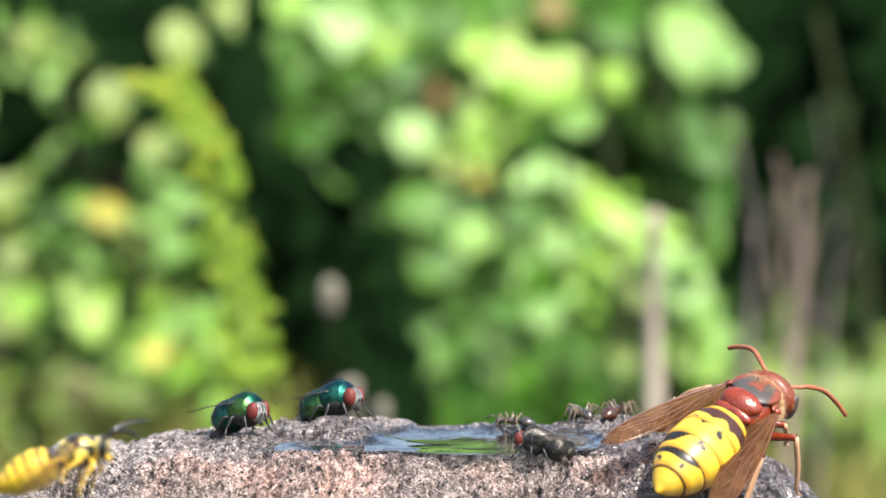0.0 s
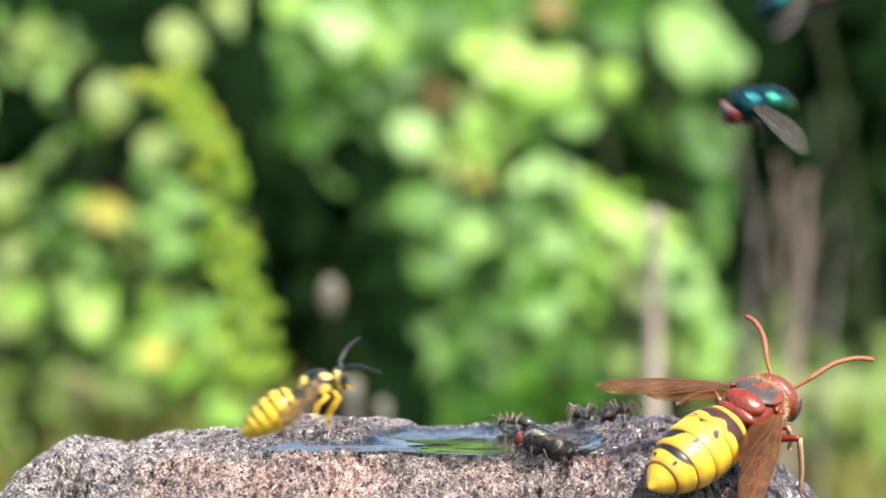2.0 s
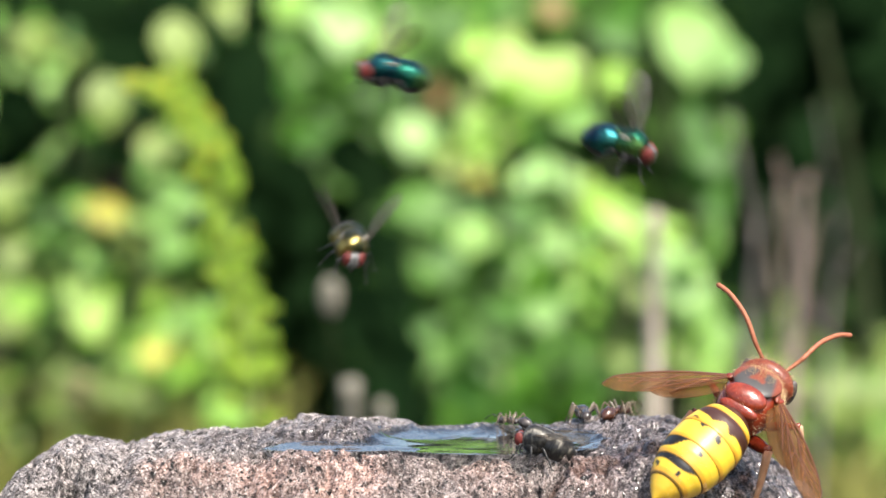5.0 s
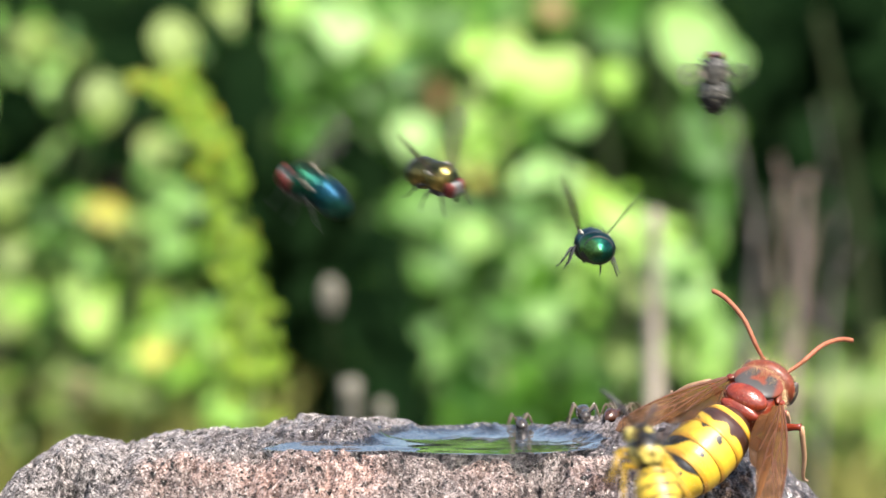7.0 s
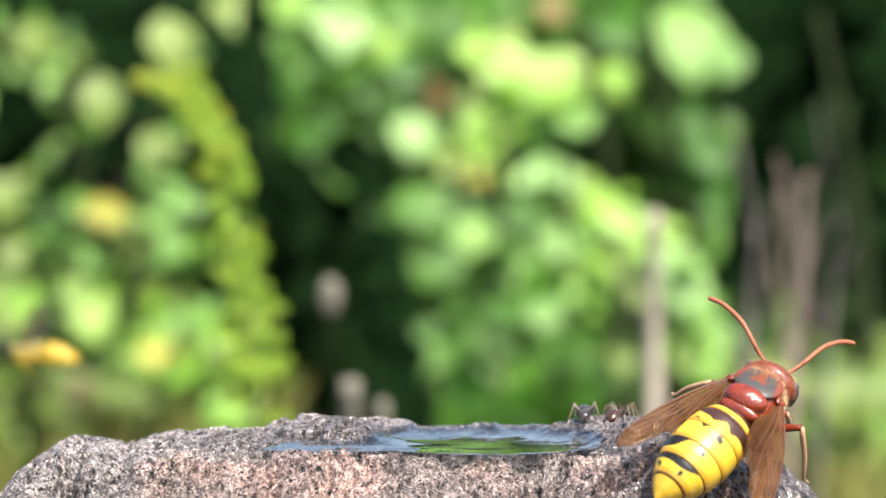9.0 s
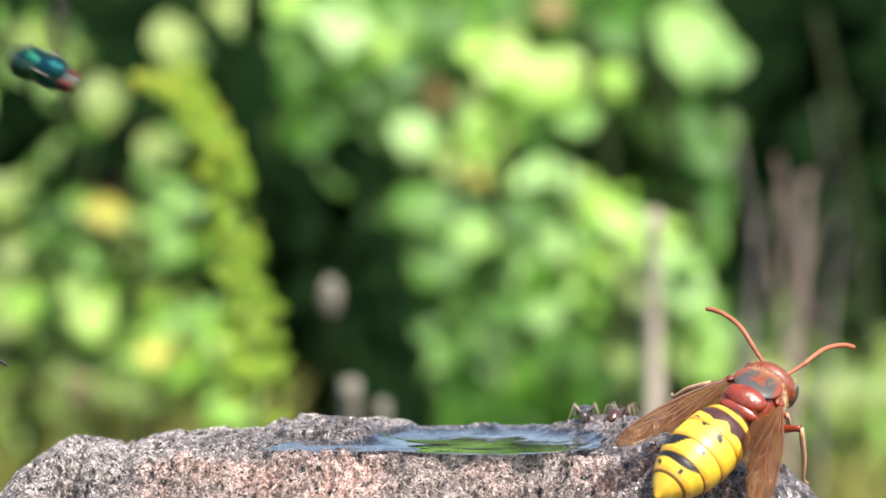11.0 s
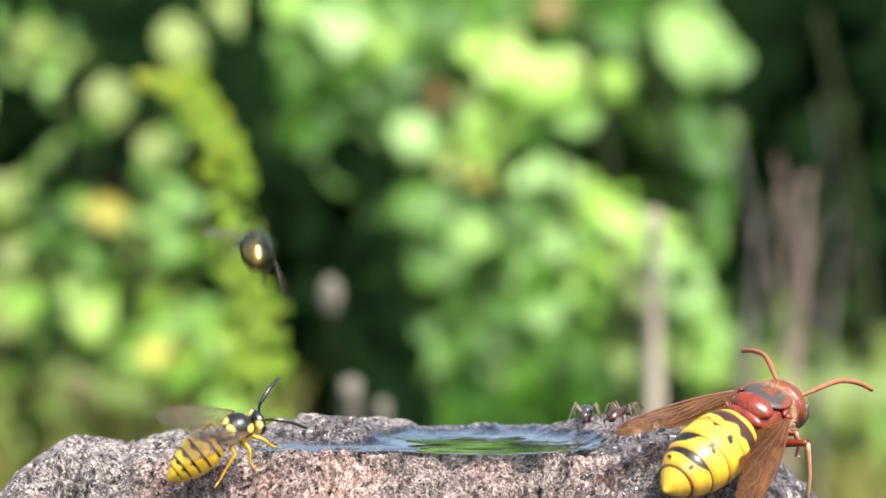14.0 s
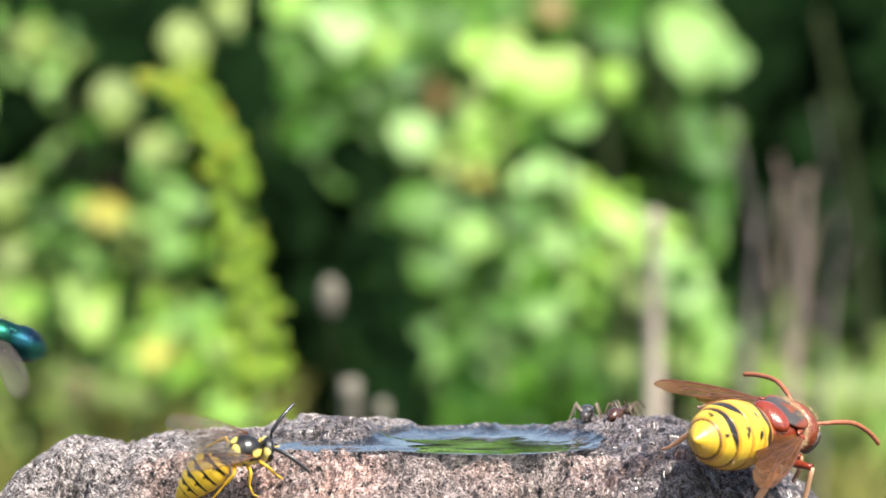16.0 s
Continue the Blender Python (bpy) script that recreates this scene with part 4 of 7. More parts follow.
def build_hanging_leaf(x, y, z, size):
    """A pale leaf on its own thin twig; it sways in the wind."""
    g = hill(x, y)
    root = thing("leaf_twig", "pale green rounded leaf on a thin twig", "twig", "swaying twigs")
    root.location = (x - 0.02, y, g)
    h = z - g
    part("twig", tube(bent([(0, 0, -0.02), (0.004, 0.01, h * 0.5), (0.02, 0.01, h + size * 0.4)], 6), taper(13, 0.0012, 0.0006), 6), M_STEM, root, unit=1)
    ob = new("leaf", LEAF["olive"])
    ob.parent = root
    ob.matrix_basis = Matrix.Translation((0.02, 0, h)) @ Vector((0.25, -1, 0.45)).to_track_quat("-Y", "Z").to_matrix().to_4x4() @ Matrix.Diagonal((size * 0.95, size, size, 1))
    return root


def build_seed_head(x, y, z, rx, rz):
    root = thing("seed_head", "pale grey dried oval seed head on a thin stalk", "seed head")
    g = hill(x, y)
    root.location = (x, y, g)
    h = z - g
    part("stalk", tube(bent([(0.01, 0, -0.01), (0.005, 0, h * 0.5), (0, 0, h - rz)], 4), 0.0003, 6), M_TWIG, root, unit=1)
    bm = bmesh.new()
    for k in range(90):
        a, b = k * 2.4, math.acos(1 - 2 * (k + 0.5) / 90)
        c = Vector((rx * math.sin(b) * math.cos(a), rx * math.sin(b) * math.sin(a), h + rz * math.cos(b)))
        out = Vector((c.x / rx, c.y / rx, (c.z - h) / rz)) * 0.3
        tube([c * 0.6 + Vector((0, 0, h * 0.4)), c, c + Vector((out.x * rx, out.y * rx, out.z * rz * 0.4))], [rx * 0.3, rx * 0.42, rx * 0.2], 5, bm)
    part("seed_tuft", bm, M_SEED, root, unit=1)


build_ground()
build_pool()
build_hedge()
build_grass()
build_shrubs()
goldenrod = build_goldenrod("goldenrod", 0.45, [(-0.0490, -0.056), (-0.0506, -0.0382), (-0.0523, -0.0232), (-0.0552, -0.0082), (-0.0582, 0.0067), (-0.0615, 0.0186), (-0.0662, 0.0268), (-0.0725, 0.0335), (-0.0785, 0.0360)], 290, 5, "arching yellow-green goldenrod plume")
build_seed_head(-0.0314, 0.5, -0.0238, 0.0024, 0.0050)
build_stalk("pale_stalk", "pale straw-coloured upright dead stalk", 0.0675, 0.6, -0.006, 0.0028, M_STALK, -0.0025, knots=False, tip=0.8)
build_stalk("pale_stalk", "thin pale bent dry stalk", 0.107, 1.25, -0.100, 0.005, M_STALK, -0.02, 0, 3)
build_stalk("dry_stalk", "dry pinkish-brown branched stalk", 0.1195, 0.75, -0.002, 0.0021, M_DRY, 0.009, 7, 4, False, 0.6)
build_stalk("dry_stalk", "thin dry grey-brown stalk", 0.1075, 0.8, -0.024, 0.0020, M_DRY_GREY, 0.008, 3, 5, False, 0.7)
build_stalk("dry_stalk", "thin dry grey-brown stalk", 0.136, 0.8, -0.018, 0.0012, M_DRY_GREY, 0.010, 4, 7, False, 0.6)
build_stalk("branch", "dark grey-brown woody branch", -0.193, 1.32, 0.082, 0.0075, M_BARK, 0.044, 3, 6, True, 0.8)
build_stalk("pale_stump", "pale cut dry stump", -0.0259, 0.5, -0.0478, 0.0031, M_SEED, 0.0, knots=False, tip=0.85)
build_stalk("pale_stump", "low pale cut dry stump", -0.0180, 0.5, -0.0535, 0.0023, M_SEED, 0.001, knots=False, tip=0.8)
swaying = [build_hanging_leaf(-0.139, 0.96, 0.019, 0.027), build_hanging_leaf(-0.110, 0.96, 0.043, 0.028)]



# ---- insects; forward is +x, the back is +z, the left side +y ----
YELLOW, AMBER, BROWN, INK = (0.84, 0.56, 0.045), (0.58, 0.26, 0.02), (0.055, 0.018, 0.01), (0.012, 0.010, 0.009)


def blend_rgb(a, b, u):
    return tuple(p + (q - p) * u for p, q in zip(a, b))


def hornet_rule(k):
    """Markings of one back plate; x runs back from its front edge at 0."""
    def rule(x, y, z):
        u, a = -x, math.atan2(y, z)          # depth behind the front edge, angle round the body from the back's middle
        d = abs(a)
        spots = ()
        if k == 0:
            edge = 1.55 + 0.06 * math.cos(5 * a)
        elif k == 1:
            edge = 0.42 + 1.4 * float(smooth(1.6, 0.4, a)) + 0.4 * math.exp(-((a - 0.12) / 0.16) ** 2) + 0.45 * math.exp(-((a + 0.62) / 0.14) ** 2) - 0.35 * math.exp(-((a + 0.3) / 0.16) ** 2)
            spots = ((2.55, 0.72, 0.22), (2.75, 0.6, 0.18))
        elif k == 2:
            edge = 0.12 + 0.75 * max(0.0, 1 - abs(a - 0.22) / 0.24)
            spots = ((0.75, -0.45, 0.42), (1.0, -0.55, 0.36))
        elif k == 3:
            edge = 0.2 + 1.6 * math.exp(-((a - 0.95) / 0.62) ** 4) + 0.12 * math.exp(-(a / 0.2) ** 2)
            spots = ((0.55, -0.28, 0.36), (0.95, -0.42, 0.34), (0.95, -0.18, 0.26))
        elif k == 4:
            edge = 0.15 + 0.88 * math.exp(-((a - 0.28) / 1.2) ** 6) + 0.14 * math.cos(3 * a + 0.4)
            spots = ((1.6, 0.95, 0.32), (1.65, -0.35, 0.34), (1.35, 1.1, 0.24))
        else:
            edge = 0.1
        dark = 1 - float(smooth(edge - 0.07, edge + 0.07, u))
        for su, sa, size in spots:
            dark = max(dark, 1 - float(smooth(size - 0.07, size + 0.05, math.hypot((u - su) * 0.95, (a - sa) * 3.2))))
        # underside mixed at least 0.3 towards the dark tone
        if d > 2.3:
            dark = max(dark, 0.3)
        # amber towards the rear rim and round the flanks
        amber_mix = 0.75 * float(smooth(-0.45, -0.05, u - (2.1, 2.9, 2.7, 2.3, 2.1, 2.8)[k])) + 0.25 * float(smooth(1.2, 2.0, d))
        gold = blend_rgb(YELLOW, AMBER if k < 5 else (0.66, 0.38, 0.03), min(1, amber_mix + 0.5 * (k == 5)))
        rim = (2.45, 3.25, 3.05, 2.65, 2.45, 9.0)[k]
        dark = max(dark, 0.75 * float(smooth(rim - 0.16, rim - 0.06, u)))
        return blend_rgb(gold, BROWN if k < 2 else INK, dark)
    return rule


def dorsal_rule(x, y, z):
    """Two broad dark marks that meet behind a red middle patch."""
    a = abs(y)
    side = float(smooth(0.55, 0.85, a + 0.25 * math.sin(x * 1.7))) * float(smooth(2.25, 1.85, a + 0.25 * x)) * float(smooth(1.9, 1.3, x))
    back = float(smooth(-0.35, -0.75, x + 0.35 * a)) * float(smooth(2.5, 2.0, a))
    return blend_rgb((0.22, 0.045, 0.018), (0.055, 0.05, 0.048), max(side, back))


def hair(bm, centre, radii, count, length, rng, low=-0.2, thick=0.03):
    for _ in range(count):
        a, b = rng.uniform(0, 6.283), rng.uniform(low, 1)
        c = math.sqrt(max(0, 1 - b * b))
        n = Vector((c * math.cos(a), c * math.sin(a), b))
        p = Vector(centre) + Vector((n.x * radii[0], n.y * radii[1], n.z * radii[2]))
        tip = p + (n + Vector((rng.uniform(-0.4, 0.4), rng.uniform(-0.4, 0.4), rng.uniform(-0.2, 0.4)))) * length * rng.uniform(0.6, 1.2)
        tube([p - n * 0.1, tip], [thick, thick * 0.35], 3, bm)


def build_hornet():
    rng = random.Random(2)
    h = thing("hornet", "large russet hornet with yellow and black banded abdomen", "hornet")
    thorax = part("thorax", lathe([(-4.6, 0.6, 0.8, -0.6), (-4.2, 1.7, 1.8, -0.4), (-3.2, 2.7, 2.6, -0.1), (-1.8, 3.2, 3.0, 0.1), (0, 3.35, 3.1, 0.15),
                                   (1.8, 3.15, 2.9, 0.1), (3.1, 2.6, 2.4, -0.1), (3.9, 1.7, 1.7, -0.3), (4.3, 0.8, 0.9, -0.4)], 32), M_RUSSET, h)
    shield = oval(0, 0, 0, 1.5, 2.5, 0.95, 28, 18)
    part("scutellum", shield, M_RUSSET, thorax, "glossy red-brown shoulder plate", mm(-1.9, 0, 2.5, 0, -20, 0))
    part("rear_plate", oval(0, 0, 0, 0.85, 2.4, 0.55), M_RUSSET, thorax, "", mm(-3.45, 0, 1.75, 0, -48, 0))
    plate = part("dorsal_plate", oval(0, 0, 0, 2.75, 2.85, 0.62, 48, 40), M_DORSAL, thorax, "red-brown middle plate with dull grey-black marks", mm(1.1, 0, 2.58, 0, 7, 0))
    marking(plate, dorsal_rule)
    for s in (1, -1):
        part("shoulder", oval(0, 0, 0, 1.9, 0.55, 0.45), M_HEAD, thorax, "red-brown shoulder stripe", mm(1.6, 2.35 * s, 1.9, -38 * s, 8, -24 * s))
    collar = lathe([(-0.5, 2.2, 2.0, 0), (0, 2.75, 2.5, 0.05), (0.6, 2.3, 2.1, 0)], 30)
    part("collar", collar, M_HEAD, thorax, "red-brown collar", mm(2.9, 0, 0.1, 0, 8, 0))
    fur = bmesh.new()
    hair(fur, (1.6, 0, 0.1), (2.7, 3.1, 2.9), 2200, 0.6, rng, -0.2, 0.018)
    hair(fur, (-2.2, 0, 0.0), (2.3, 3.2, 2.9), 420, 0.45, rng, -0.2, 0.016)
    part("hair", fur, M_FUR, thorax, "short golden hair")
    head = part("head", lathe([(-1.5, 1.6, 1.4, 0), (-1.2, 2.9, 2.2, 0), (-0.5, 3.4, 2.6, 0), (0.3, 3.3, 2.6, -0.1), (1.1, 2.6, 2.2, -0.3), (1.6, 1.4, 1.4, -0.5)], 30),
                M_HEAD, h, "red-brown head", mm(4.9, 0, -0.2, 0, 18, 0))
    for s in (1, -1):
        part("eye", oval(0, 0, 0, 0.75, 0.7, 1.6), M_RUSSET_DARK, head, "dark brown kidney-shaped eye", mm(0.35, 2.85 * s, -0.1))
        part("mandible", tube(bent([(1.3, 1.0 * s, -1.4), (2.0, 0.9 * s, -2.2), (1.9, 0.2 * s, -2.7)], 3), taper(7, 0.6, 0.5, 0.15), 8), M_RUSSET, head)
    hb = bmesh.new()
    hair(hb, (0, 0, 0), (1.4, 3.3, 2.6), 520, 0.4, rng, 0.0, 0.015)
    part("hair", hb, M_FUR, head)
    # abdomen: six overlapping back plates
    abdomen = part("abdomen", lathe([(0.6, 0.4, 0.4, -0.3), (-0.2, 1.3, 1.3, -0.2), (-1.4, 2.4, 2.2, 0), (-4, 3.25, 2.95, 0), (-7, 3.3, 2.95, 0), (-10, 2.8, 2.4, -0.1), (-12.4, 1.8, 1.5, -0.2), (-14.4, 0.5, 0.4, -0.4)], 36),
                    M_RUSSET_DARK, h, "dark inner rings", mm(-3.0, 0, 0.5, 0, 0, 0))
    outline_x = [0.0, 0.6, 1.6, 3.2, 5.2, 7.2, 9.2, 11.0, 12.6, 14.0, 15.1]
    outline_r = [0.9, 1.85, 2.85, 3.5, 3.78, 3.8, 3.55, 3.0, 2.2, 1.2, 0.12]
    starts = [0.2, 2.3, 5.2, 7.9, 10.3, 12.6, 15.1]
    for k in range(6):
        a, b = starts[k], starts[k + 1] + (0.35 if k < 5 else 0)
        prof = []
        for i in range(25):
            x = a + (b - a) * i / 24
            r = float(np.interp(x, outline_x, outline_r)) + 0.06 + 0.10 * (i / 24) * (k < 5)
            if i == 24 and k < 5:
                r -= 0.14
            prof.append((-(x - a), r, r * 0.9, -0.012 * x))
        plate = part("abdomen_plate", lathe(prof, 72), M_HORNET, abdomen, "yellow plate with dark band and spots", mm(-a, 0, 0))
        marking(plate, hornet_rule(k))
    ab = bmesh.new()
    for _ in range(260):
        x, a = rng.uniform(9, 14.6), rng.uniform(0, 6.283)
        r = float(np.interp(x, outline_x, outline_r))
        p = Vector((-x, r * math.cos(a), 0.9 * r * math.sin(a)))
        n = Vector((-0.5, math.cos(a), math.sin(a)))
        tube([p, p + n * rng.uniform(0.25, 0.6)], [0.014, 0.005], 3, ab)
    part("hair", ab, M_FUR, abdomen)
    wings = []
    for s in (1, -1):
        w = wing(h, 17.5, 3.15, s, M_AMBER_WING, M_AMBER_VEIN, mm(0.6, 2.9 * s, 1.7, 0, 0, 70 * s), "forewing", 0.12, 0.10)
        hind = wing_mesh(11.0, 2.8, s, 0.12)[0]
        part("hindwing", hind, M_AMBER_WING, w, "", mm(-0.9, 0.6 * s, -0.3, 0, 0, 2 * s))
        part("tegula", oval(0, 0, 0, 0.75, 0.5, 0.35), M_RUSSET, w, "", mm(0.1, 0, 0.05))
        wings.append(w)
    feelers = []
    for s in (1, -1):
        line = bent([(0, 0, 0), (1.6, 1.0 * s, 0.9), (2.2, 1.35 * s, 1.3), (5.2, 2.3 * s, 1.9), (8.0, 3.6 * s, 1.5), (9.6, 4.8 * s, 0.8)], 6)
        rad = [0.19 + 0.07 * min(1, i / 12) + 0.035 * (i % 2) for i in range(len(line))]
        rad[10] = 0.15
        rad[-1] = 0.16
        feelers.append(part("antenna", tube(line, rad, 10), M_ANTENNA, h, "jointed orange-brown antenna", mm(6.4, 1.1 * s, 0.7)))
    part("face_plate", oval(0, 0, 0, 0.5, 1.5, 1.2), M_YELLOW_LEG, head, "yellow face plate", mm(1.35, 0, -0.9, 0, -20, 0))
    for s in (1, -1):
        jointed_leg(h, [(2.6, 1.6 * s, -2.0), (3.5, 3.4 * s, -1.8), (4.6, 3.7 * s, -4.0), (5.2, 3.4 * s, -5.6), (6.0, 3.5 * s, -6.1)], (0.5, 0.42, 0.26, 0.18, 0.1), M_RUSSET, M_LEG_PALE)
    jointed_leg(h, [(-0.2, 1.8, -2.3), (0.9, 5.4, -0.4), (0.7, 7.6, -2.4), (0.6, 9.0, -4.4), (1.3, 9.6, -4.8)], (0.5, 0.42, 0.28, 0.2, 0.12), M_RUSSET, M_LEG_PALE)
    jointed_leg(h, [(-0.2, -1.8, -2.3), (1.0, -6.2, -0.4), (0.8, -7.6, -4.0), (0.6, -8.2, -6.6), (1.4, -8.7, -7.6)], (0.55, 0.45, 0.28, 0.2, 0.1), M_RUSSET, M_LEG_PALE)
    jointed_leg(h, [(-2.6, 1.7, -2.3), (-4.0, 4.8, -1.3), (-6.0, 5.6, -4.2), (-7.4, 6.0, -6.0), (-8.4, 6.4, -6.6)], (0.6, 0.55, 0.32, 0.22, 0.12), M_RUSSET, M_LEG_PALE)
    jointed_leg(h, [(-2.6, -1.7, -2.3), (-4.0, -4.8, -1.3), (-6.0, -5.6, -4.2), (-7.4, -6.0, -6.0), (-8.4, -6.4, -6.6)], (0.8, 0.75, 0.36, 0.24, 0.12), M_RUSSET, M_LEG_PALE)
    h.scale = (1.12, 1.12, 1.12)
    return h, wings, feelers, abdomen


def wasp_rule(x, y, z):
    u, a = -x, math.atan2(y, z)
    k = 0
    cuts = (0.2, 1.5, 3.3, 4.9, 6.3, 7.5, 9.5)
    while k < 5 and u > cuts[k + 1]:
        k += 1
    d = u - cuts[k]
    edge = (0.5, 0.34, 0.30, 0.27, 0.24, 0.06)[k] + (0.5, 0.62, 0.5, 0.42, 0.35, 0.0)[k] * max(0.0, 1 - abs(a) / 0.42) + 0.16 * math.exp(-((abs(a) - 0.85) / 0.16) ** 2)
    dark = 1 - float(smooth(edge - 0.07, edge + 0.07, d))
    for s in (-0.75, 0.75):
        if 0 < k < 5:
            dark = max(dark, 1 - float(smooth(0.16, 0.26, math.hypot(d - edge - 0.12, (a - s) * 2.6))))
    dark *= 1 - 0.9 * float(smooth(1.5, 1.75, abs(a)))
    return blend_rgb(YELLOW, INK, dark)


def wasp_thorax_rule(x, y, z):
    a = abs(math.atan2(y, z))
    gold = 0.0
    for cx, ca, rx, ra in ((1.4, 1.0, 0.8, 0.32), (-1.4, 0.55, 0.52, 0.48), (-2.1, 0.6, 0.36, 0.5), (0.5, 1.85, 0.8, 0.36), (-0.3, 1.35, 0.45, 0.24), (-1.3, 1.7, 0.65, 0.42)):
        gold = max(gold, 1 - float(smooth(0.8, 1.15, math.hypot((x - cx) / rx, (a - ca) / ra))))
    return blend_rgb(INK, (0.86, 0.68, 0.16), gold)


def wasp_head_rule(x, y, z):
    face = float(x > 0.25) * (1 - float(smooth(0.75, 0.95, math.hypot((z + 0.65) / 0.85, y / 0.75))))
    brow = float(x > 0.1) * (1 - float(smooth(0.25, 0.4, abs(z - 0.7)))) * float(abs(y) < 0.55)
    cheek = float(smooth(0.05, -0.1, x)) * float(smooth(-0.75, -0.62, x)) * float(abs(y) > 0.6) * float(z < 1.1)
    return blend_rgb(INK, (0.88, 0.74, 0.24), max(face, brow, cheek))


def build_wasp():
    rng = random.Random(3)
    w = thing("wasp", "yellow and black banded social wasp", "wasp")
    thorax = part("thorax", lathe(finer([(-2.5, 0.4, 0.4, -0.4), (-2.3, 1.1, 1.1, -0.25), (-1.6, 1.7, 1.65, 0), (-0.9, 1.93, 1.85, 0.06), (-0.1, 2.0, 1.92, 0.1), (0.6, 1.93, 1.85, 0.08), (1.2, 1.7, 1.65, 0.02), (1.7, 1.3, 1.3, -0.1), (2.05, 0.6, 0.6, -0.2)]), 56), M_WASP, w)
    marking(thorax, wasp_thorax_rule)
    head = part("head", lathe(finer([(-0.75, 0.8, 0.8, 0), (-0.5, 1.5, 1.3, 0), (0, 1.75, 1.45, 0), (0.45, 1.5, 1.35, -0.1), (0.75, 0.8, 0.9, -0.3)], 30), 48), M_WASP, w, "black and yellow head", mm(2.7, 0, -0.15, 0, 15, 0))
    marking(head, wasp_head_rule)
    for s in (1, -1):
        part("eye", oval(0, 0, 0, 0.42, 0.4, 0.85), M_BLACK, head, "black oval eye", mm(0.15, 1.45 * s, 0))
        part("mandible", tube([(0.6, 0.5 * s, -0.9), (0.9, 0.35 * s, -1.4), (0.8, 0.05 * s, -1.65)], [0.28, 0.22, 0.08], 7), M_YELLOW_LEG, head)
    prof = [(0.7, 0.3, 0.3, -0.2)]
    xs, rs = [0.0, 0.5, 1.3, 2.6, 4.2, 5.8, 7.2, 8.2, 8.8, 9.2], [0.6, 1.5, 2.3, 2.65, 2.6, 2.25, 1.65, 1.0, 0.5, 0.06]
    cuts = (0.2, 1.5, 3.3, 4.9, 6.3, 7.5, 9.2)
    for i in range(111):
        x = 9.2 * i / 110
        step = 0.0
        for a, b in zip(cuts, cuts[1:]):
            if a <= x < b:
                step = 0.09 * (x - a) / (b - a)
        r = float(np.interp(x, xs, rs)) + step
        prof.append((-x, r, r * 0.92, -0.01 * x * x * 0.4))
    abdomen = part("abdomen", lathe(prof, 64), M_WASP, w, "yellow abdomen with black bands and dots", mm(-2.5, 0, -0.3, 0, -10, 0) @ Matrix.Diagonal((0.9, 0.92, 0.92, 1)))
    marking(abdomen, wasp_rule)
    part("sting", tube([(-9.0, 0, -0.32), (-9.8, 0, -0.45)], [0.08, 0.02], 5), M_BLACK, abdomen)
    fur = bmesh.new()
    hair(fur, (0, 0, 0.05), (2.0, 1.75, 1.7), 160, 0.35, rng)
    part("hair", fur, M_VEIN, thorax)
    wings, feelers, limbs = [], [], []
    for s in (1, -1):
        f = wing(w, 10.5, 3.2, s, M_CLEAR_WING, M_AMBER_VEIN, mm(0.5, 1.5 * s, 1.0, 0, 0, 75 * s), "forewing", 0.12, 0.06)
        part("hindwing", wing_mesh(6.8, 2.4, s, 0.2)[0], M_CLEAR_WING, f, "", mm(-1.0, 0.3 * s, -0.2, 0, 0, 14 * s))
        wings.append(f)
        line = bent([(0, 0, 0), (0.9, 0.5 * s, 0.6), (1.3, 0.6 * s, 0.7), (3.2, 1.0 * s, 0.5), (5.4, 1.5 * s, -0.4)], 5)
        feelers.append(part("antenna", tube(line, taper(len(line), 0.17, 0.19, 0.25, 0.25, 0.17), 8), M_BLACK, w, "black antenna", mm(3.3, 0.5 * s, 0.4, 0, 8, 6 * s)))
        limbs.append((leg(w, [(1.4, 0.8 * s, -1.1), (2.4, 2.2 * s, -0.9), (3.4, 2.4 * s, -2.4), (4.4, 2.6 * s, -3.4), (5.0, 2.7 * s, -3.5)], (0.27, 0.25, 0.16, 0.1, 0.06), M_YELLOW_LEG), (1.4, 0.8 * s, -1.1)))
        limbs.append((leg(w, [(0, 0.9 * s, -1.3), (0.2, 2.8 * s, -0.8), (-0.1, 3.6 * s, -2.4), (0.3, 4.2 * s, -3.5), (0.9, 4.5 * s, -3.7)], (0.27, 0.26, 0.17, 0.1, 0.06), M_YELLOW_LEG), (0, 0.9 * s, -1.3)))
        limbs.append((leg(w, [(-1.5, 0.9 * s, -1.3), (-1.9, 2.9 * s, -0.6), (-3.6, 3.5 * s, -2.4), (-4.6, 3.9 * s, -3.5), (-5.4, 4.2 * s, -3.7)], (0.28, 0.27, 0.18, 0.11, 0.06), M_YELLOW_LEG), (-1.5, 0.9 * s, -1.3)))
    w.scale = (1.0, 1.0, 1.0)
    return w, wings, feelers, abdomen, limbs


def grey_rule(x, y, z):
    stripe = 0.5 + 0.5 * math.cos(y * 5.0)
    check = 0.5 + 0.5 * math.sin(x * 4.2) * math.cos(3.0 * math.atan2(y, z))
    u = stripe if x > -1.8 else check
    speck = 0.5 + 0.5 * noise.noise((x * 3.1, y * 3.1, z * 3.1))
    return blend_rgb((0.012, 0.011, 0.011), (0.26, 0.24, 0.20), float(smooth(0.6, 0.9, u)) * (0.35 + 0.9 * speck) if speck > 0.4 else 0.1)


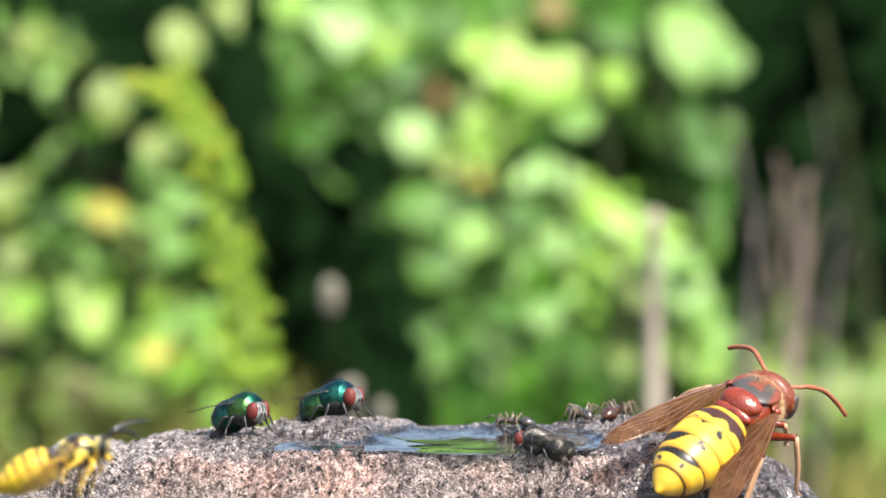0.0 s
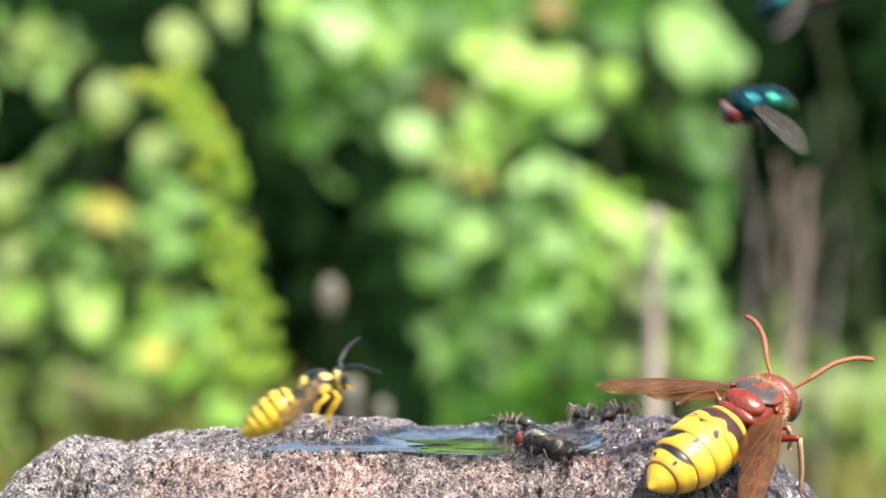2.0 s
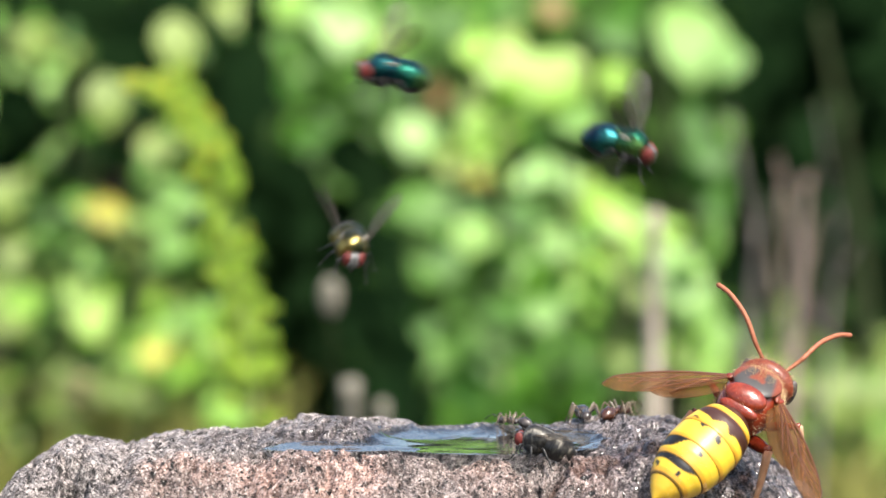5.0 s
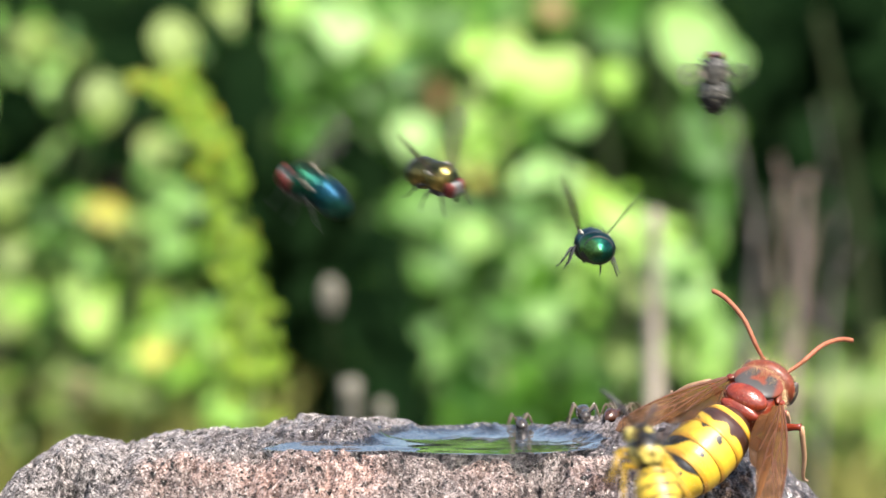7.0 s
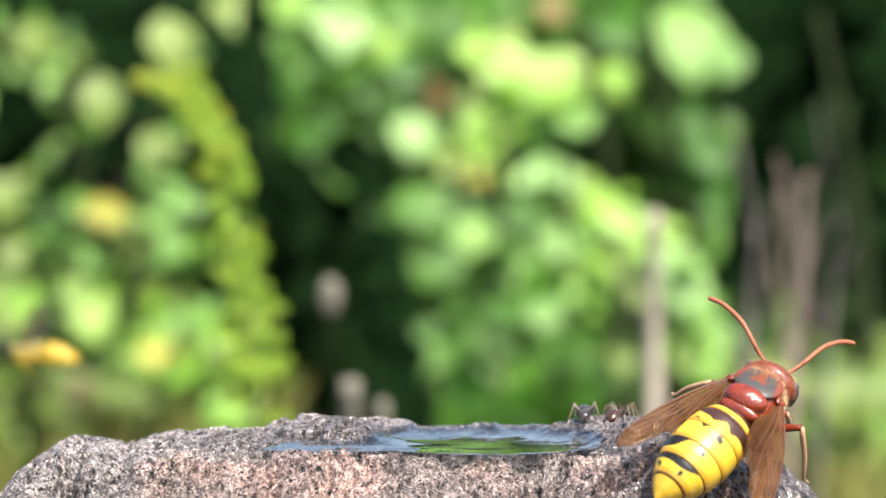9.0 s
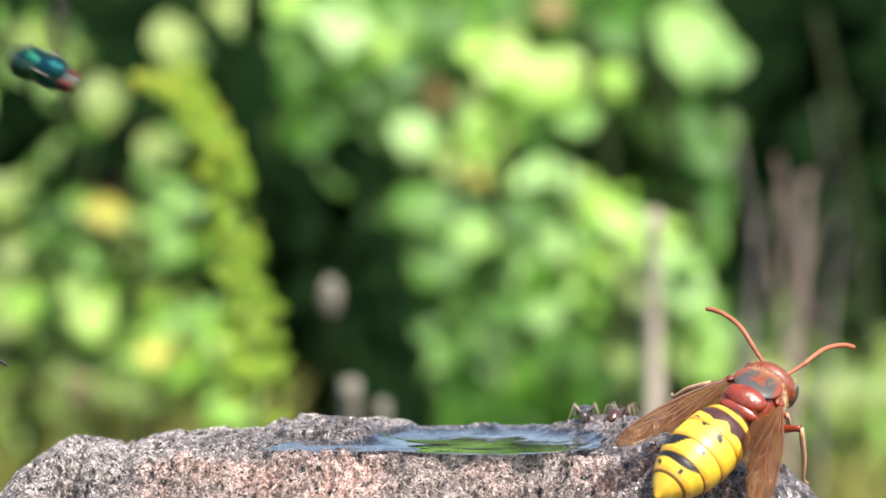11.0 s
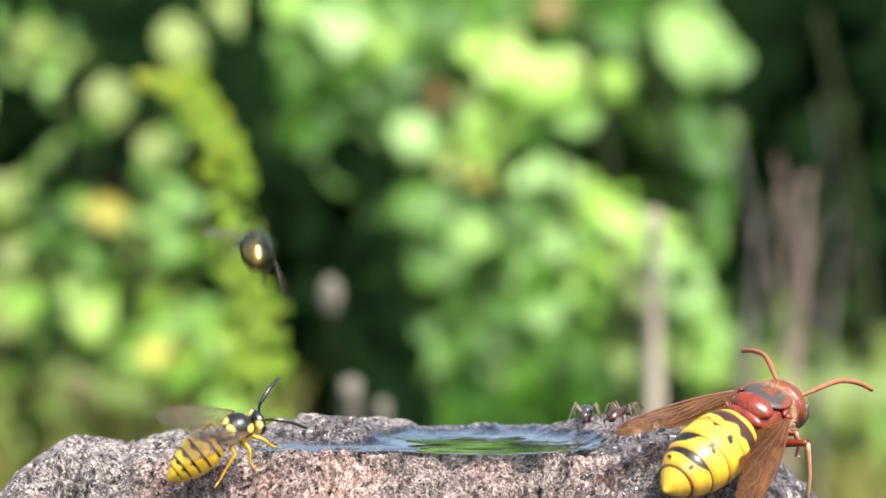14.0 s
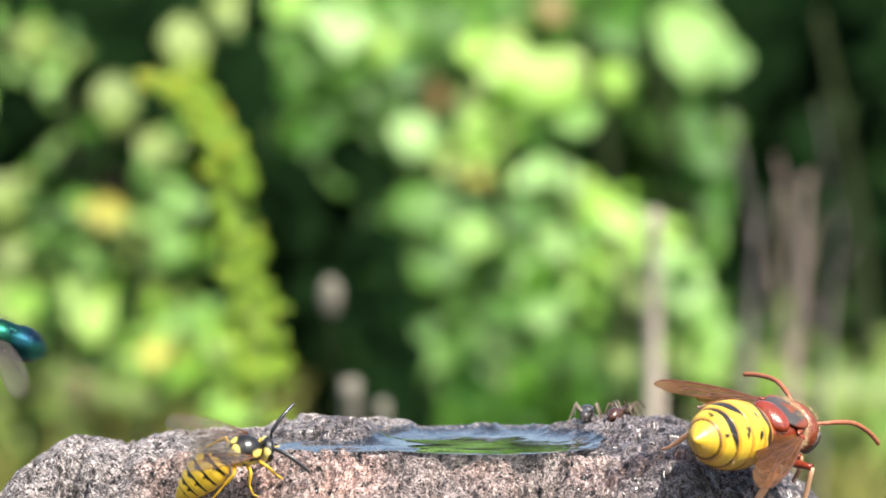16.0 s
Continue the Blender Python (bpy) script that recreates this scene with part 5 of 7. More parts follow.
def fly_face_rule(x, y, z):
    """Silver cheeks, black middle stripe and two black seams."""
    d = abs(y)
    seam = math.exp(-((d - 0.42) / 0.08) ** 2) * float(x > 0.1) + math.exp(-(d / 0.16) ** 2) * float(smooth(-0.1, 0.25, z)) + float(smooth(0.1, -0.2, x))
    return blend_rgb((0.30 + 0.12 * math.sin(z * 5 + d * 3),) * 3, (0.015, 0.015, 0.017), min(1.0, seam))


def build_fly(name, label, front, rear, rest, head_size=0.96):
    rng = random.Random(6)
    f = thing(name, label, "fly")
    thorax = part("thorax", lathe(finer([(-2.1, 0.8, 0.8, 0.1), (-1.7, 1.6, 1.5, 0.1), (-0.8, 1.9, 1.8, 0.05), (0.4, 1.95, 1.95, 0.05), (1.3, 1.6, 1.6, 0.0), (1.8, 0.9, 0.9, -0.15)]), 36), front, f)
    part("scutellum", oval(0, 0, 0, 0.7, 0.95, 0.45), front, thorax, "", mm(-1.75, 0, 1.15, 0, -12, 0))
    part("underside", oval(0, 0, 0, 1.75, 1.95, 1.45), M_FLY_LEG, thorax, "black underside", mm(0.05, 0, -0.62))
    abdomen = part("abdomen", lathe(finer([(0.5, 1.0, 1.0, 0), (-0.1, 1.75, 1.6, 0), (-1.2, 2.15, 1.9, -0.05), (-2.3, 2.1, 1.85, -0.1), (-3.3, 1.6, 1.4, -0.2), (-4.0, 0.9, 0.8, -0.3), (-4.35, 0.2, 0.2, -0.35)]), 36),
                    rear, f, "", mm(-1.55, 0, -0.25, 0, -10, 0))
    for at_x, r in ((-0.95, 2.09), (-2.1, 2.14), (-3.15, 1.71)):
        part("segment_edge", lathe([(at_x + 0.03, r * 0.99, r * 0.87, -0.06), (at_x, r * 1.01, r * 0.89, -0.06), (at_x - 0.03, r * 0.99, r * 0.87, -0.06)], 30), M_BLACK, abdomen)
    part("belly", oval(0, 0, 0, 2.1, 2.0, 1.5), M_FLY_LEG, abdomen, "black belly", mm(-1.9, 0, -0.5, 0, 4, 0))
    if front is M_GREYFLY:
        marking(thorax, grey_rule)
        marking(abdomen, grey_rule)
        for c in thorax.children:
            if c.name.startswith("scutellum"):
                marking(c, grey_rule)
    head = part("head", oval(0, 0, 0, 0.85, 1.35, 1.2, 40, 24), M_FACE, f, "silvery grey face with dark stripes", mm(2.2 - 0.4 * (1.0 - head_size), 0, -0.4, 0, 10, 0) @ Matrix.Diagonal((head_size,) * 3 + (1,)))
    marking(head, fly_face_rule)
    for s in (1, -1):
        part("eye", oval(0, 0, 0, 0.80, 0.62, 1.10), M_EYE, head, "dark red compound eye", mm(-0.02, 0.88 * s, 0.16, 0, 0, -14 * s))
        part("feeler", tube([(0.65, 0.2 * s, 0.1), (0.95, 0.25 * s, -0.1), (0.95, 0.25 * s, -0.45)], [0.09, 0.1, 0.07], 6), M_BLACK, head)
    part("proboscis", tube([(0.35, 0, -0.7), (0.5, 0, -1.2), (0.6, 0, -1.5)], [0.28, 0.2, 0.26], 8), M_BLACK, head)
    fur = bmesh.new()
    hair(fur, (-0.3, 0, 0.1), (1.75, 1.8, 1.7), 200, 0.7, rng, 0.0, 0.02)
    part("bristle_coat", fur, M_BLACK, thorax)
    ab = bmesh.new()
    hair(ab, (-2.1, 0, -0.1), (2.1, 2.0, 1.75), 140, 0.4, rng, -0.3, 0.016)
    part("bristle_coat", ab, M_BLACK, abdomen)
    wings = []
    for s in (1, -1):
        w = wing(f, 7.6, 2.9, s, M_CLEAR_WING, M_VEIN, mm(0.0, 1.4 * s, 0.9, *rest[s]), "wing", 0.1, 0.035)
        part("calypter", oval(0, 0, 0, 0.75, 0.6, 0.2), M_CALYPTER, w, "cream wing scale", mm(-0.7, 0.2 * s, -0.05))
        wings.append(w)
        leg(f, [(1.0, 0.6 * s, -1.0), (1.7, 1.7 * s, -0.7), (2.2, 1.9 * s, -2.0), (2.7, 2.1 * s, -2.9), (3.2, 2.2 * s, -3.0)], (0.2, 0.19, 0.11, 0.07, 0.05), M_FLY_LEG)
        leg(f, [(0, 0.7 * s, -1.1), (0.1, 2.2 * s, -0.7), (-0.2, 2.9 * s, -2.0), (0, 3.4 * s, -2.9), (0.4, 3.7 * s, -3.05)], (0.2, 0.2, 0.11, 0.07, 0.05), M_FLY_LEG)
        leg(f, [(-0.9, 0.7 * s, -1.1), (-1.5, 2.1 * s, -0.6), (-2.6, 2.6 * s, -2.0), (-3.2, 2.9 * s, -2.9), (-3.7, 3.2 * s, -3.05)], (0.2, 0.2, 0.12, 0.07, 0.05), M_FLY_LEG)
    f.scale = (1.15, 1.15, 1.15) if front is not M_GREYFLY else (0.94, 0.94, 0.94)
    return f, wings


def build_ant(material, label):
    a = thing("ant", label, "ant", "ants on the rock")
    part("thorax", lathe([(-1.0, 0.2, 0.2, 0), (-0.7, 0.35, 0.4, 0.05), (-0.2, 0.3, 0.36, 0.05), (0.3, 0.42, 0.48, 0.15), (0.8, 0.3, 0.32, 0.1), (1.0, 0.15, 0.15, 0.1)], 16), material, a)
    head = part("head", oval(0, 0, 0, 0.68, 0.6, 0.5, 18, 10), material, a, "", mm(1.55, 0, 0.05, 0, 20, 0))
    part("petiole", oval(0, 0, 0, 0.18, 0.22, 0.34, 12, 8), material, a, "", mm(-1.15, 0, 0.05))
    part("gaster", lathe([(0.2, 0.2, 0.2, 0), (-0.1, 0.6, 0.55, 0), (-0.7, 0.85, 0.78, 0), (-1.3, 0.75, 0.68, -0.05), (-1.8, 0.4, 0.38, -0.1), (-2.05, 0.08, 0.08, -0.12)], 20), material, a, "glossy dark gaster", mm(-1.35, 0, 0.1, 0, -8, 0))
    for s in (1, -1):
        part("feeler", tube([(1.9, 0.25 * s, 0.25), (2.4, 0.9 * s, 0.9), (3.2, 1.0 * s, 0.5), (3.7, 0.95 * s, 0.1)], [0.07, 0.06, 0.07, 0.06], 6), material, a)
        part("mandible", tube([(2.05, 0.25 * s, -0.2), (2.4, 0.2 * s, -0.35), (2.45, 0.02 * s, -0.4)], [0.12, 0.09, 0.04], 6), material, head.parent)
        for x0, x1, x2 in ((0.6, 1.4, 2.2), (0.1, 0.2, 0.1), (-0.4, -1.3, -2.3)):
            leg(a, [(x0, 0.25 * s, -0.15), (x1 * 0.8, 1.1 * s, 1.1), (x1, 1.6 * s, -0.3), (x2, 2.0 * s, -1.5)], (0.12, 0.1, 0.07, 0.05), M_ANT_LEG)
    a.scale = (1.25, 1.25, 1.25)
    return a


hornet, hornet_wings, hornet_feelers, hornet_abdomen = build_hornet()
wasp, wasp_wings, wasp_feelers, wasp_abdomen, wasp_limbs = build_wasp()
FOLDED = {1: (8, 10, 72), -1: (-8, 10, -72)}
fly_a, wings_a = build_fly("blowfly", "metallic green blowfly with dark red eyes", M_GREEN, M_BLUE, FOLDED)
fly_b, wings_b = build_fly("blowfly", "metallic blue-green blowfly with dark red eyes", M_BLUE, M_GREEN, FOLDED)
fly_c, wings_c = build_fly("blowfly", "bronze-green metallic blowfly with dark red eyes", M_BRONZE, M_BRONZE, FOLDED)
fly_d, wings_d = build_fly("blowfly", "metallic blue-green blowfly with dark red eyes", M_BLUE, M_GREEN, FOLDED)
grey_fly, wings_g = build_fly("grey_fly", "grey striped fly with red eyes drinking at the water", M_GREYFLY, M_GREYFLY, {1: (6, 8, 78), -1: (-6, 8, -78)}, 0.85)
fly_c.scale = (1.08, 1.08, 1.08)
for ob in (fly_a, fly_b, fly_c, fly_d):
    tagged(ob, group="blowflies at the pool")
ant_a = build_ant(M_ANT, "shiny black ant on the rock's crest")
ant_b = build_ant(M_ANT_BROWN, "shiny dark brown ant on the rock's crest")
ant_c = copy_thing(ant_a, mm(0, 0, 0))
ant_c.scale = (1.0, 1.0, 1.0)
tagged(ant_c, "shiny black ant at the water's edge")


# ---- what moves ----
def beat(wings, spans, folded, low=-35, high=60, sweep=8, lift=0):
    """Keys both wings of a flier: folded at rest, beating in the spans of flight."""
    for w, s in zip(wings, (1, -1)):
        hinge = w.location * 1000
        rows, k = [], 0
        rest = mm(*hinge, folded[0] * s, folded[1], folded[2] * s)
        for n in range(0, 481):
            t = n / 30
            flying = [span for span in spans if span[0] <= t <= span[1]]
            if flying:
                u = (0.0, 0.72, 1.0, 0.38)[n % 4]
                down, up, back = flying[0][2:] or (low, high, sweep)
                rows.append((t, mm(*hinge, (down + (up - down) * u) * s, -10 * u, (back + 16 * (1 - u)) * s)))
            elif n % 15 == 0 or any(abs(t - span[0]) < 0.04 or abs(t - span[1]) < 0.04 for span in spans):
                rows.append((t, rest))
        walk(w, rows)


def motions():
    walk(fly_a, [(0, mm(-25.4, -1.9, 3.9, 0, -8, -50)), (0.6, mm(-25.4, -1.9, 3.9, 0, -8, -48)), (0.9, mm(-25.2, -1.9, 3.9, 0, -6, -30)), (1, mm(-24.5, 0.3, 4.6, 0, -10, -10)), 
        (1.1, mm(-23.4, 1.8, 8.8, 0, -35, -10)), (1.2, mm(-18.2, 3.5, 16.7, 0, -30, 0)), (1.3, mm(-13.8, 5.0, 21.4, 0, -30, 0)), 
        (1.4, mm(-7.3, 6.2, 28.1, 15, -2, -12)), (1.5, mm(-1.9, 7.7, 30.9, 15, -2, -12)), (1.6, mm(7.4, 9.2, 37.0, 15, -2, -12)), 
        (1.7, mm(14.0, 10.7, 40.6, 15, -2, -12)), (1.8, mm(24.4, 12.2, 47.2, 15, -14, -12)), (1.9, mm(33.6, 13.7, 52.2, 15, -11, -12)), 
        (2, mm(48.6, 15.2, 57.5, 15, -11, -12)), (2.3, mm(66.5, 19.7, 66.0, 15, 0, -12)), (2.467, mm(67.7, 19.7, 62.7, 19, 18, -58)), 
        (2.633, mm(68.9, 19.7, 59.4, 7, 33, -110)), (2.8, mm(70.2, 19.8, 56.1, -15, 32, -168)), (3.1, mm(56.1, 11.1, 47.1, -15, 16, -168)), 
        (3.2, mm(49.8, 8.3, 43.7, -15, 10, -168)), (3.3, mm(41.0, 5.4, 41.5, -20, 6, -165)), (3.4, mm(28.1, 2.5, 38.9, -20, 6, -165)), 
        (3.5, mm(18.8, -0.4, 37.5, -20, 6, -165)), (3.6, mm(3.0, -0.4, 36.0, -20, 6, -165)), (3.7, mm(-9.0, -0.4, 34.8, -20, 6, -165)), 
        (3.767, mm(-19.0, -0.8, 33.7, -2, 22, -88)), (3.8, mm(-24.0, -1.0, 33.1, 10, 18, -48)), (3.9, mm(-36.6, -1.0, 30.7, 10, 18, -48)), 
        (4, mm(-51.7, -1.0, 27.2, 10, 18, -48)), (4.1, mm(-54.8, -0.5, 43.0, 30, -0, -20)), (4.2, mm(-30.0, 1.1, 48.3, 40, -0, 0)), 
        (4.6, mm(2.5, 5.3, 53.7, 15, 5, -12)), (5, mm(24.9, 9.7, 37.7, 15, 21, -12)), (5.167, mm(27.8, 8.5, 31.9, 13, 34, -59)), 
        (5.333, mm(30.6, 7.2, 26.2, -1, 40, -113)), (5.5, mm(33.5, 5.9, 20.4, -15, 35, -168)), (5.9, mm(20.5, 2.8, 12.3, -15, 13, -168)), 
        (6.3, mm(6.4, -0.4, 6.7, 0, 15, -165)), (6.4, mm(6.8, -1.3, 3.7, 0, -8, 150)), (6.5, mm(7.4, -1.1, 3.8, -10, -8, 120)), 
        (6.6, mm(6.1, -1.0, 4.7, -10, -12, 126)), (6.7, mm(3.3, -0.8, 8.2, -10, -14, 140)), (6.8, mm(-3.4, -1.2, 16.3, -30, -18, 165)), 
        (6.9, mm(-8.1, -1.0, 23.1, -30, -18, 165)), (7, mm(-18.0, -0.8, 33.2, -30, -18, 165)), (7.1, mm(-24.5, -0.7, 40.5, -30, -18, 165)), 
        (7.2, mm(-38.0, -0.5, 50.8, -30, -18, 165)), (7.3, mm(-46.9, -1.0, 51.9, -15, -3, -168)), (7.4, mm(-59.9, -0.8, 52.9, -15, 11, -168)), 
        (7.7, mm(-69.3, -0.2, 41.4, -15, 35, -168)), (7.833, mm(-65.5, -6.9, 33.8, -1, 43, -114)), (7.967, mm(-61.6, -13.6, 26.1, 15, 38, -58)), 
        (8.1, mm(-57.8, -20.2, 18.4, 20, 25, -10)), (8.2, mm(-45.2, -25.2, 14.0, 20, 25, -10)), (8.3, mm(-31.8, -32.2, 7.3, 20, 25, -10)), 
        (8.4, mm(-9.6, -40.2, -1.3, 20, 25, -10)), (8.5, mm(8.9, -45.2, -10.6, 20, 25, -10)), (8.833, mm(8.2, -36.9, -18.6, -1, 29, -67)), 
        (9.167, mm(7.5, -28.6, -26.7, -16, 17, -121)), (9.5, mm(6.8, -20.3, -34.7, -15, -2, -168)), (11, mm(-86.9, -8.3, -7.7, -15, -16, -168)), 
        (11.33, mm(-80.6, -5.6, -1.7, -5, -6, -116)), (11.67, mm(-74.3, -2.9, 4.4, 8, -8, -64)), (12, mm(-68.0, -0.3, 11.0, 15, -14, -12)), 
        (12.1, mm(-60.6, -0.3, 13.1, 15, -9, -12)), (12.2, mm(-51.7, -0.3, 16.3, 15, -9, -12)), (12.3, mm(-39.5, 3.7, 20.6, 40, -4, 4)), 
        (12.4, mm(-21.2, 7.2, 25.4, 40, -4, 4)), (12.5, mm(-8.3, 10.8, 27.5, 40, -4, 4)), (12.6, mm(13.9, 14.4, 29.5, 40, -4, 4)), 
        (12.7, mm(29.0, 18.0, 31.8, 40, -4, 4)), (12.8, mm(54.7, 21.1, 34.1, 15, -3, -12)), (12.9, mm(75.9, 24.7, 36.6, 15, -24, -12)), 
        (13.13, mm(83.0, 33.1, 51.7, 8, -12, -64)), (13.37, mm(90.1, 41.4, 66.7, -5, -11, -116)), (13.6, mm(97.1, 49.7, 81.7, -15, -20, -168)), 
        (15, mm(-17.7, 99.7, 119.1, -15, 7, -168)), (15.7, mm(-95.1, -0.3, 34.2, -15, 30, -168)), (15.9, mm(-64.5, -6.9, 16.6, -25, -8, -170)), 
        (16, mm(-56.7, -10.2, 14.3, -25, -8, -170))])
    walk(fly_b, [(0, mm(-13.6, 2.5, 5.0, 0, -12, -36)), (1.1, mm(-13.6, 2.5, 5.0, 0, -12, -32)), (1.2, mm(-9.1, -0.5, 8.4, 0, -6, -20)), 
        (1.3, mm(-0.4, -3.2, 12.3, 0, -6, -20)), (1.4, mm(12.4, -6.1, 17.0, 30, 28, -30)), (1.5, mm(22.6, -8.8, 19.7, 30, 28, -30)), 
        (1.6, mm(36.3, -11.5, 25.6, 30, 28, -30)), (1.7, mm(43.7, -14.3, 29.2, 30, 28, -30)), (1.767, mm(44.8, -16.0, 34.2, -12, 28, -122)), 
        (1.8, mm(45.3, -16.8, 36.6, -20, 10, -160)), (1.9, mm(43.1, -19.6, 39.6, -20, 10, -160)), (2, mm(37.3, -22.3, 43.8, -25, 14, -160)), 
        (2.1, mm(29.8, -25.0, 46.7, -25, 14, -160)), (2.2, mm(14.7, -27.7, 50.2, -25, 14, -160)), (2.3, mm(3.1, -30.5, 52.3, -25, 14, -160)), 
        (2.4, mm(-15.4, -90.3, 53.7, -15, -1, -168)), (2.5, mm(-26.5, -115.3, 53.7, -15, 2, -168)), (2.6, mm(-52.5, -90.3, 50.4, -15, 9, -168)), 
        (2.9, mm(-75.9, -60.3, 37.2, -15, 21, -168)), (3.4, mm(-81.5, -40.3, 31.3, -8, 31, -118)), (3.9, mm(-87.2, -20.3, 25.5, 6, 32, -63)), 
        (4.4, mm(-92.8, -0.3, 19.7, 15, 23, -12)), (5, mm(-63.5, -0.3, 9.0, 15, 7, -12)), (5.6, mm(-34.2, -0.3, 5.5, 15, 2, -12)), 
        (6, mm(-18.0, -0.3, 6.3, 15, -4, -12)), (6.3, mm(-9.2, 1.6, 9.2, 25, -8, -4)), (6.4, mm(-0.8, 2.1, 13.8, 25, 8, -4)), 
        (6.5, mm(5.4, 2.7, 16.4, 25, 8, -4)), (6.6, mm(12.1, 3.2, 20.6, 25, 8, -4)), (6.7, mm(15.3, 5.1, 22.2, 20, -0, 60)), 
        (6.8, mm(19.2, 5.7, 24.0, 20, -0, 60)), (6.9, mm(19.6, 6.4, 24.4, 0, 10, 95)), (7, mm(19.5, 6.9, 24.7, 10, 8, 100)), 
        (7.1, mm(20.1, 7.5, 24.9, 10, 8, 100)), (7.167, mm(22.6, 7.3, 24.7, 37, 3, 46)), (7.2, mm(23.8, 7.1, 24.5, 50, 10, 20)), 
        (7.3, mm(26.2, 7.7, 24.2, 50, 10, 20)), (7.4, mm(28.5, 7.3, 22.1, 30, 22, -22)), (7.5, mm(32.3, 7.8, 19.0, 30, 22, -22)), 
        (7.6, mm(35.9, 8.4, 15.9, 30, 22, -22)), (7.7, mm(38.2, 9.2, 14.4, 20, 20, -10)), (7.8, mm(45.6, 9.8, 10.7, 20, 20, -10)), 
        (7.9, mm(51.0, 12.3, 8.0, 20, 20, -10)), (8, mm(58.7, 14.8, 4.3, 20, 20, -10)), (8.1, mm(69.9, 17.5, -1.0, 15, -5, -12)), 
        (8.333, mm(78.5, 24.1, 2.6, -2, -1, -64)), (8.567, mm(87.1, 30.7, 6.3, -15, -12, -115)), (8.8, mm(95.7, 37.2, 9.9, -15, -29, -168)), 
        (9.6, mm(8.2, 59.7, 98.3, -15, -8, -168)), (10.6, mm(-87.4, 39.7, 64.4, -15, 21, -168)), (10.77, mm(-72.9, 30.4, 57.3, 4, 43, -111)), 
        (10.93, mm(-58.4, 21.0, 50.2, 40, 38, -41)), (11.1, mm(-43.9, 11.7, 43.1, 50, 12, 10)), (11.3, mm(-33.5, 0.2, 37.6, 50, 12, 10)), 
        (11.4, mm(-29.4, 0.6, 34.7, 50, 12, 10)), (11.5, mm(-26.3, 1.3, 31.1, 45, 28, 25)), (11.6, mm(-20.5, 1.7, 26.3, 45, 28, 25)), 
        (11.67, mm(-18.5, 2.5, 25.0, 20, 12, 55)), (11.7, mm(-17.5, 2.9, 24.3, 5, 8, 70)), (11.8, mm(-12.2, 3.1, 21.8, 5, 4, 80)), 
        (11.9, mm(-7.8, 3.5, 20.6, 5, 4, 80)), (12, mm(-3.0, 4.0, 19.4, 8, 6, 76)), (12.1, mm(0.6, 4.3, 19.1, 22, 20, 32)), 
        (12.13, mm(3.2, 4.0, 19.0, 26, 15, 18)), (12.17, mm(6.1, 3.7, 18.8, 28, 10, 6)), (12.2, mm(9.1, 3.3, 18.6, 30, 5, -5)), 
        (12.3, mm(14.6, 3.7, 18.0, 30, 5, -5)), (12.4, mm(21.7, 3.1, 14.8, 20, 8, -58)), (12.5, mm(25.8, 3.4, 13.4, 20, 8, -58)), 
        (12.6, mm(31.9, 3.8, 10.6, 20, 8, -58)), (12.7, mm(35.4, 6.8, 8.8, 20, 8, -58)), (12.8, mm(40.8, 11.3, 6.3, 20, 15, -30)), 
        (12.9, mm(46.2, 11.3, 2.9, 20, 15, -30)), (13, mm(51.8, 11.3, -1.1, 20, 15, -30)), (13.1, mm(53.9, 5.3, -2.7, 20, 15, -30)), 
        (13.2, mm(57.6, -0.7, -5.5, 20, 15, -30)), (13.3, mm(67.3, -0.3, -11.8, 15, 12, -12)), (14, mm(98.5, -0.3, -24.1, 15, -1, -12)), 
        (16, mm(112.9, -0.3, -8.8, 15, -21, -12))])
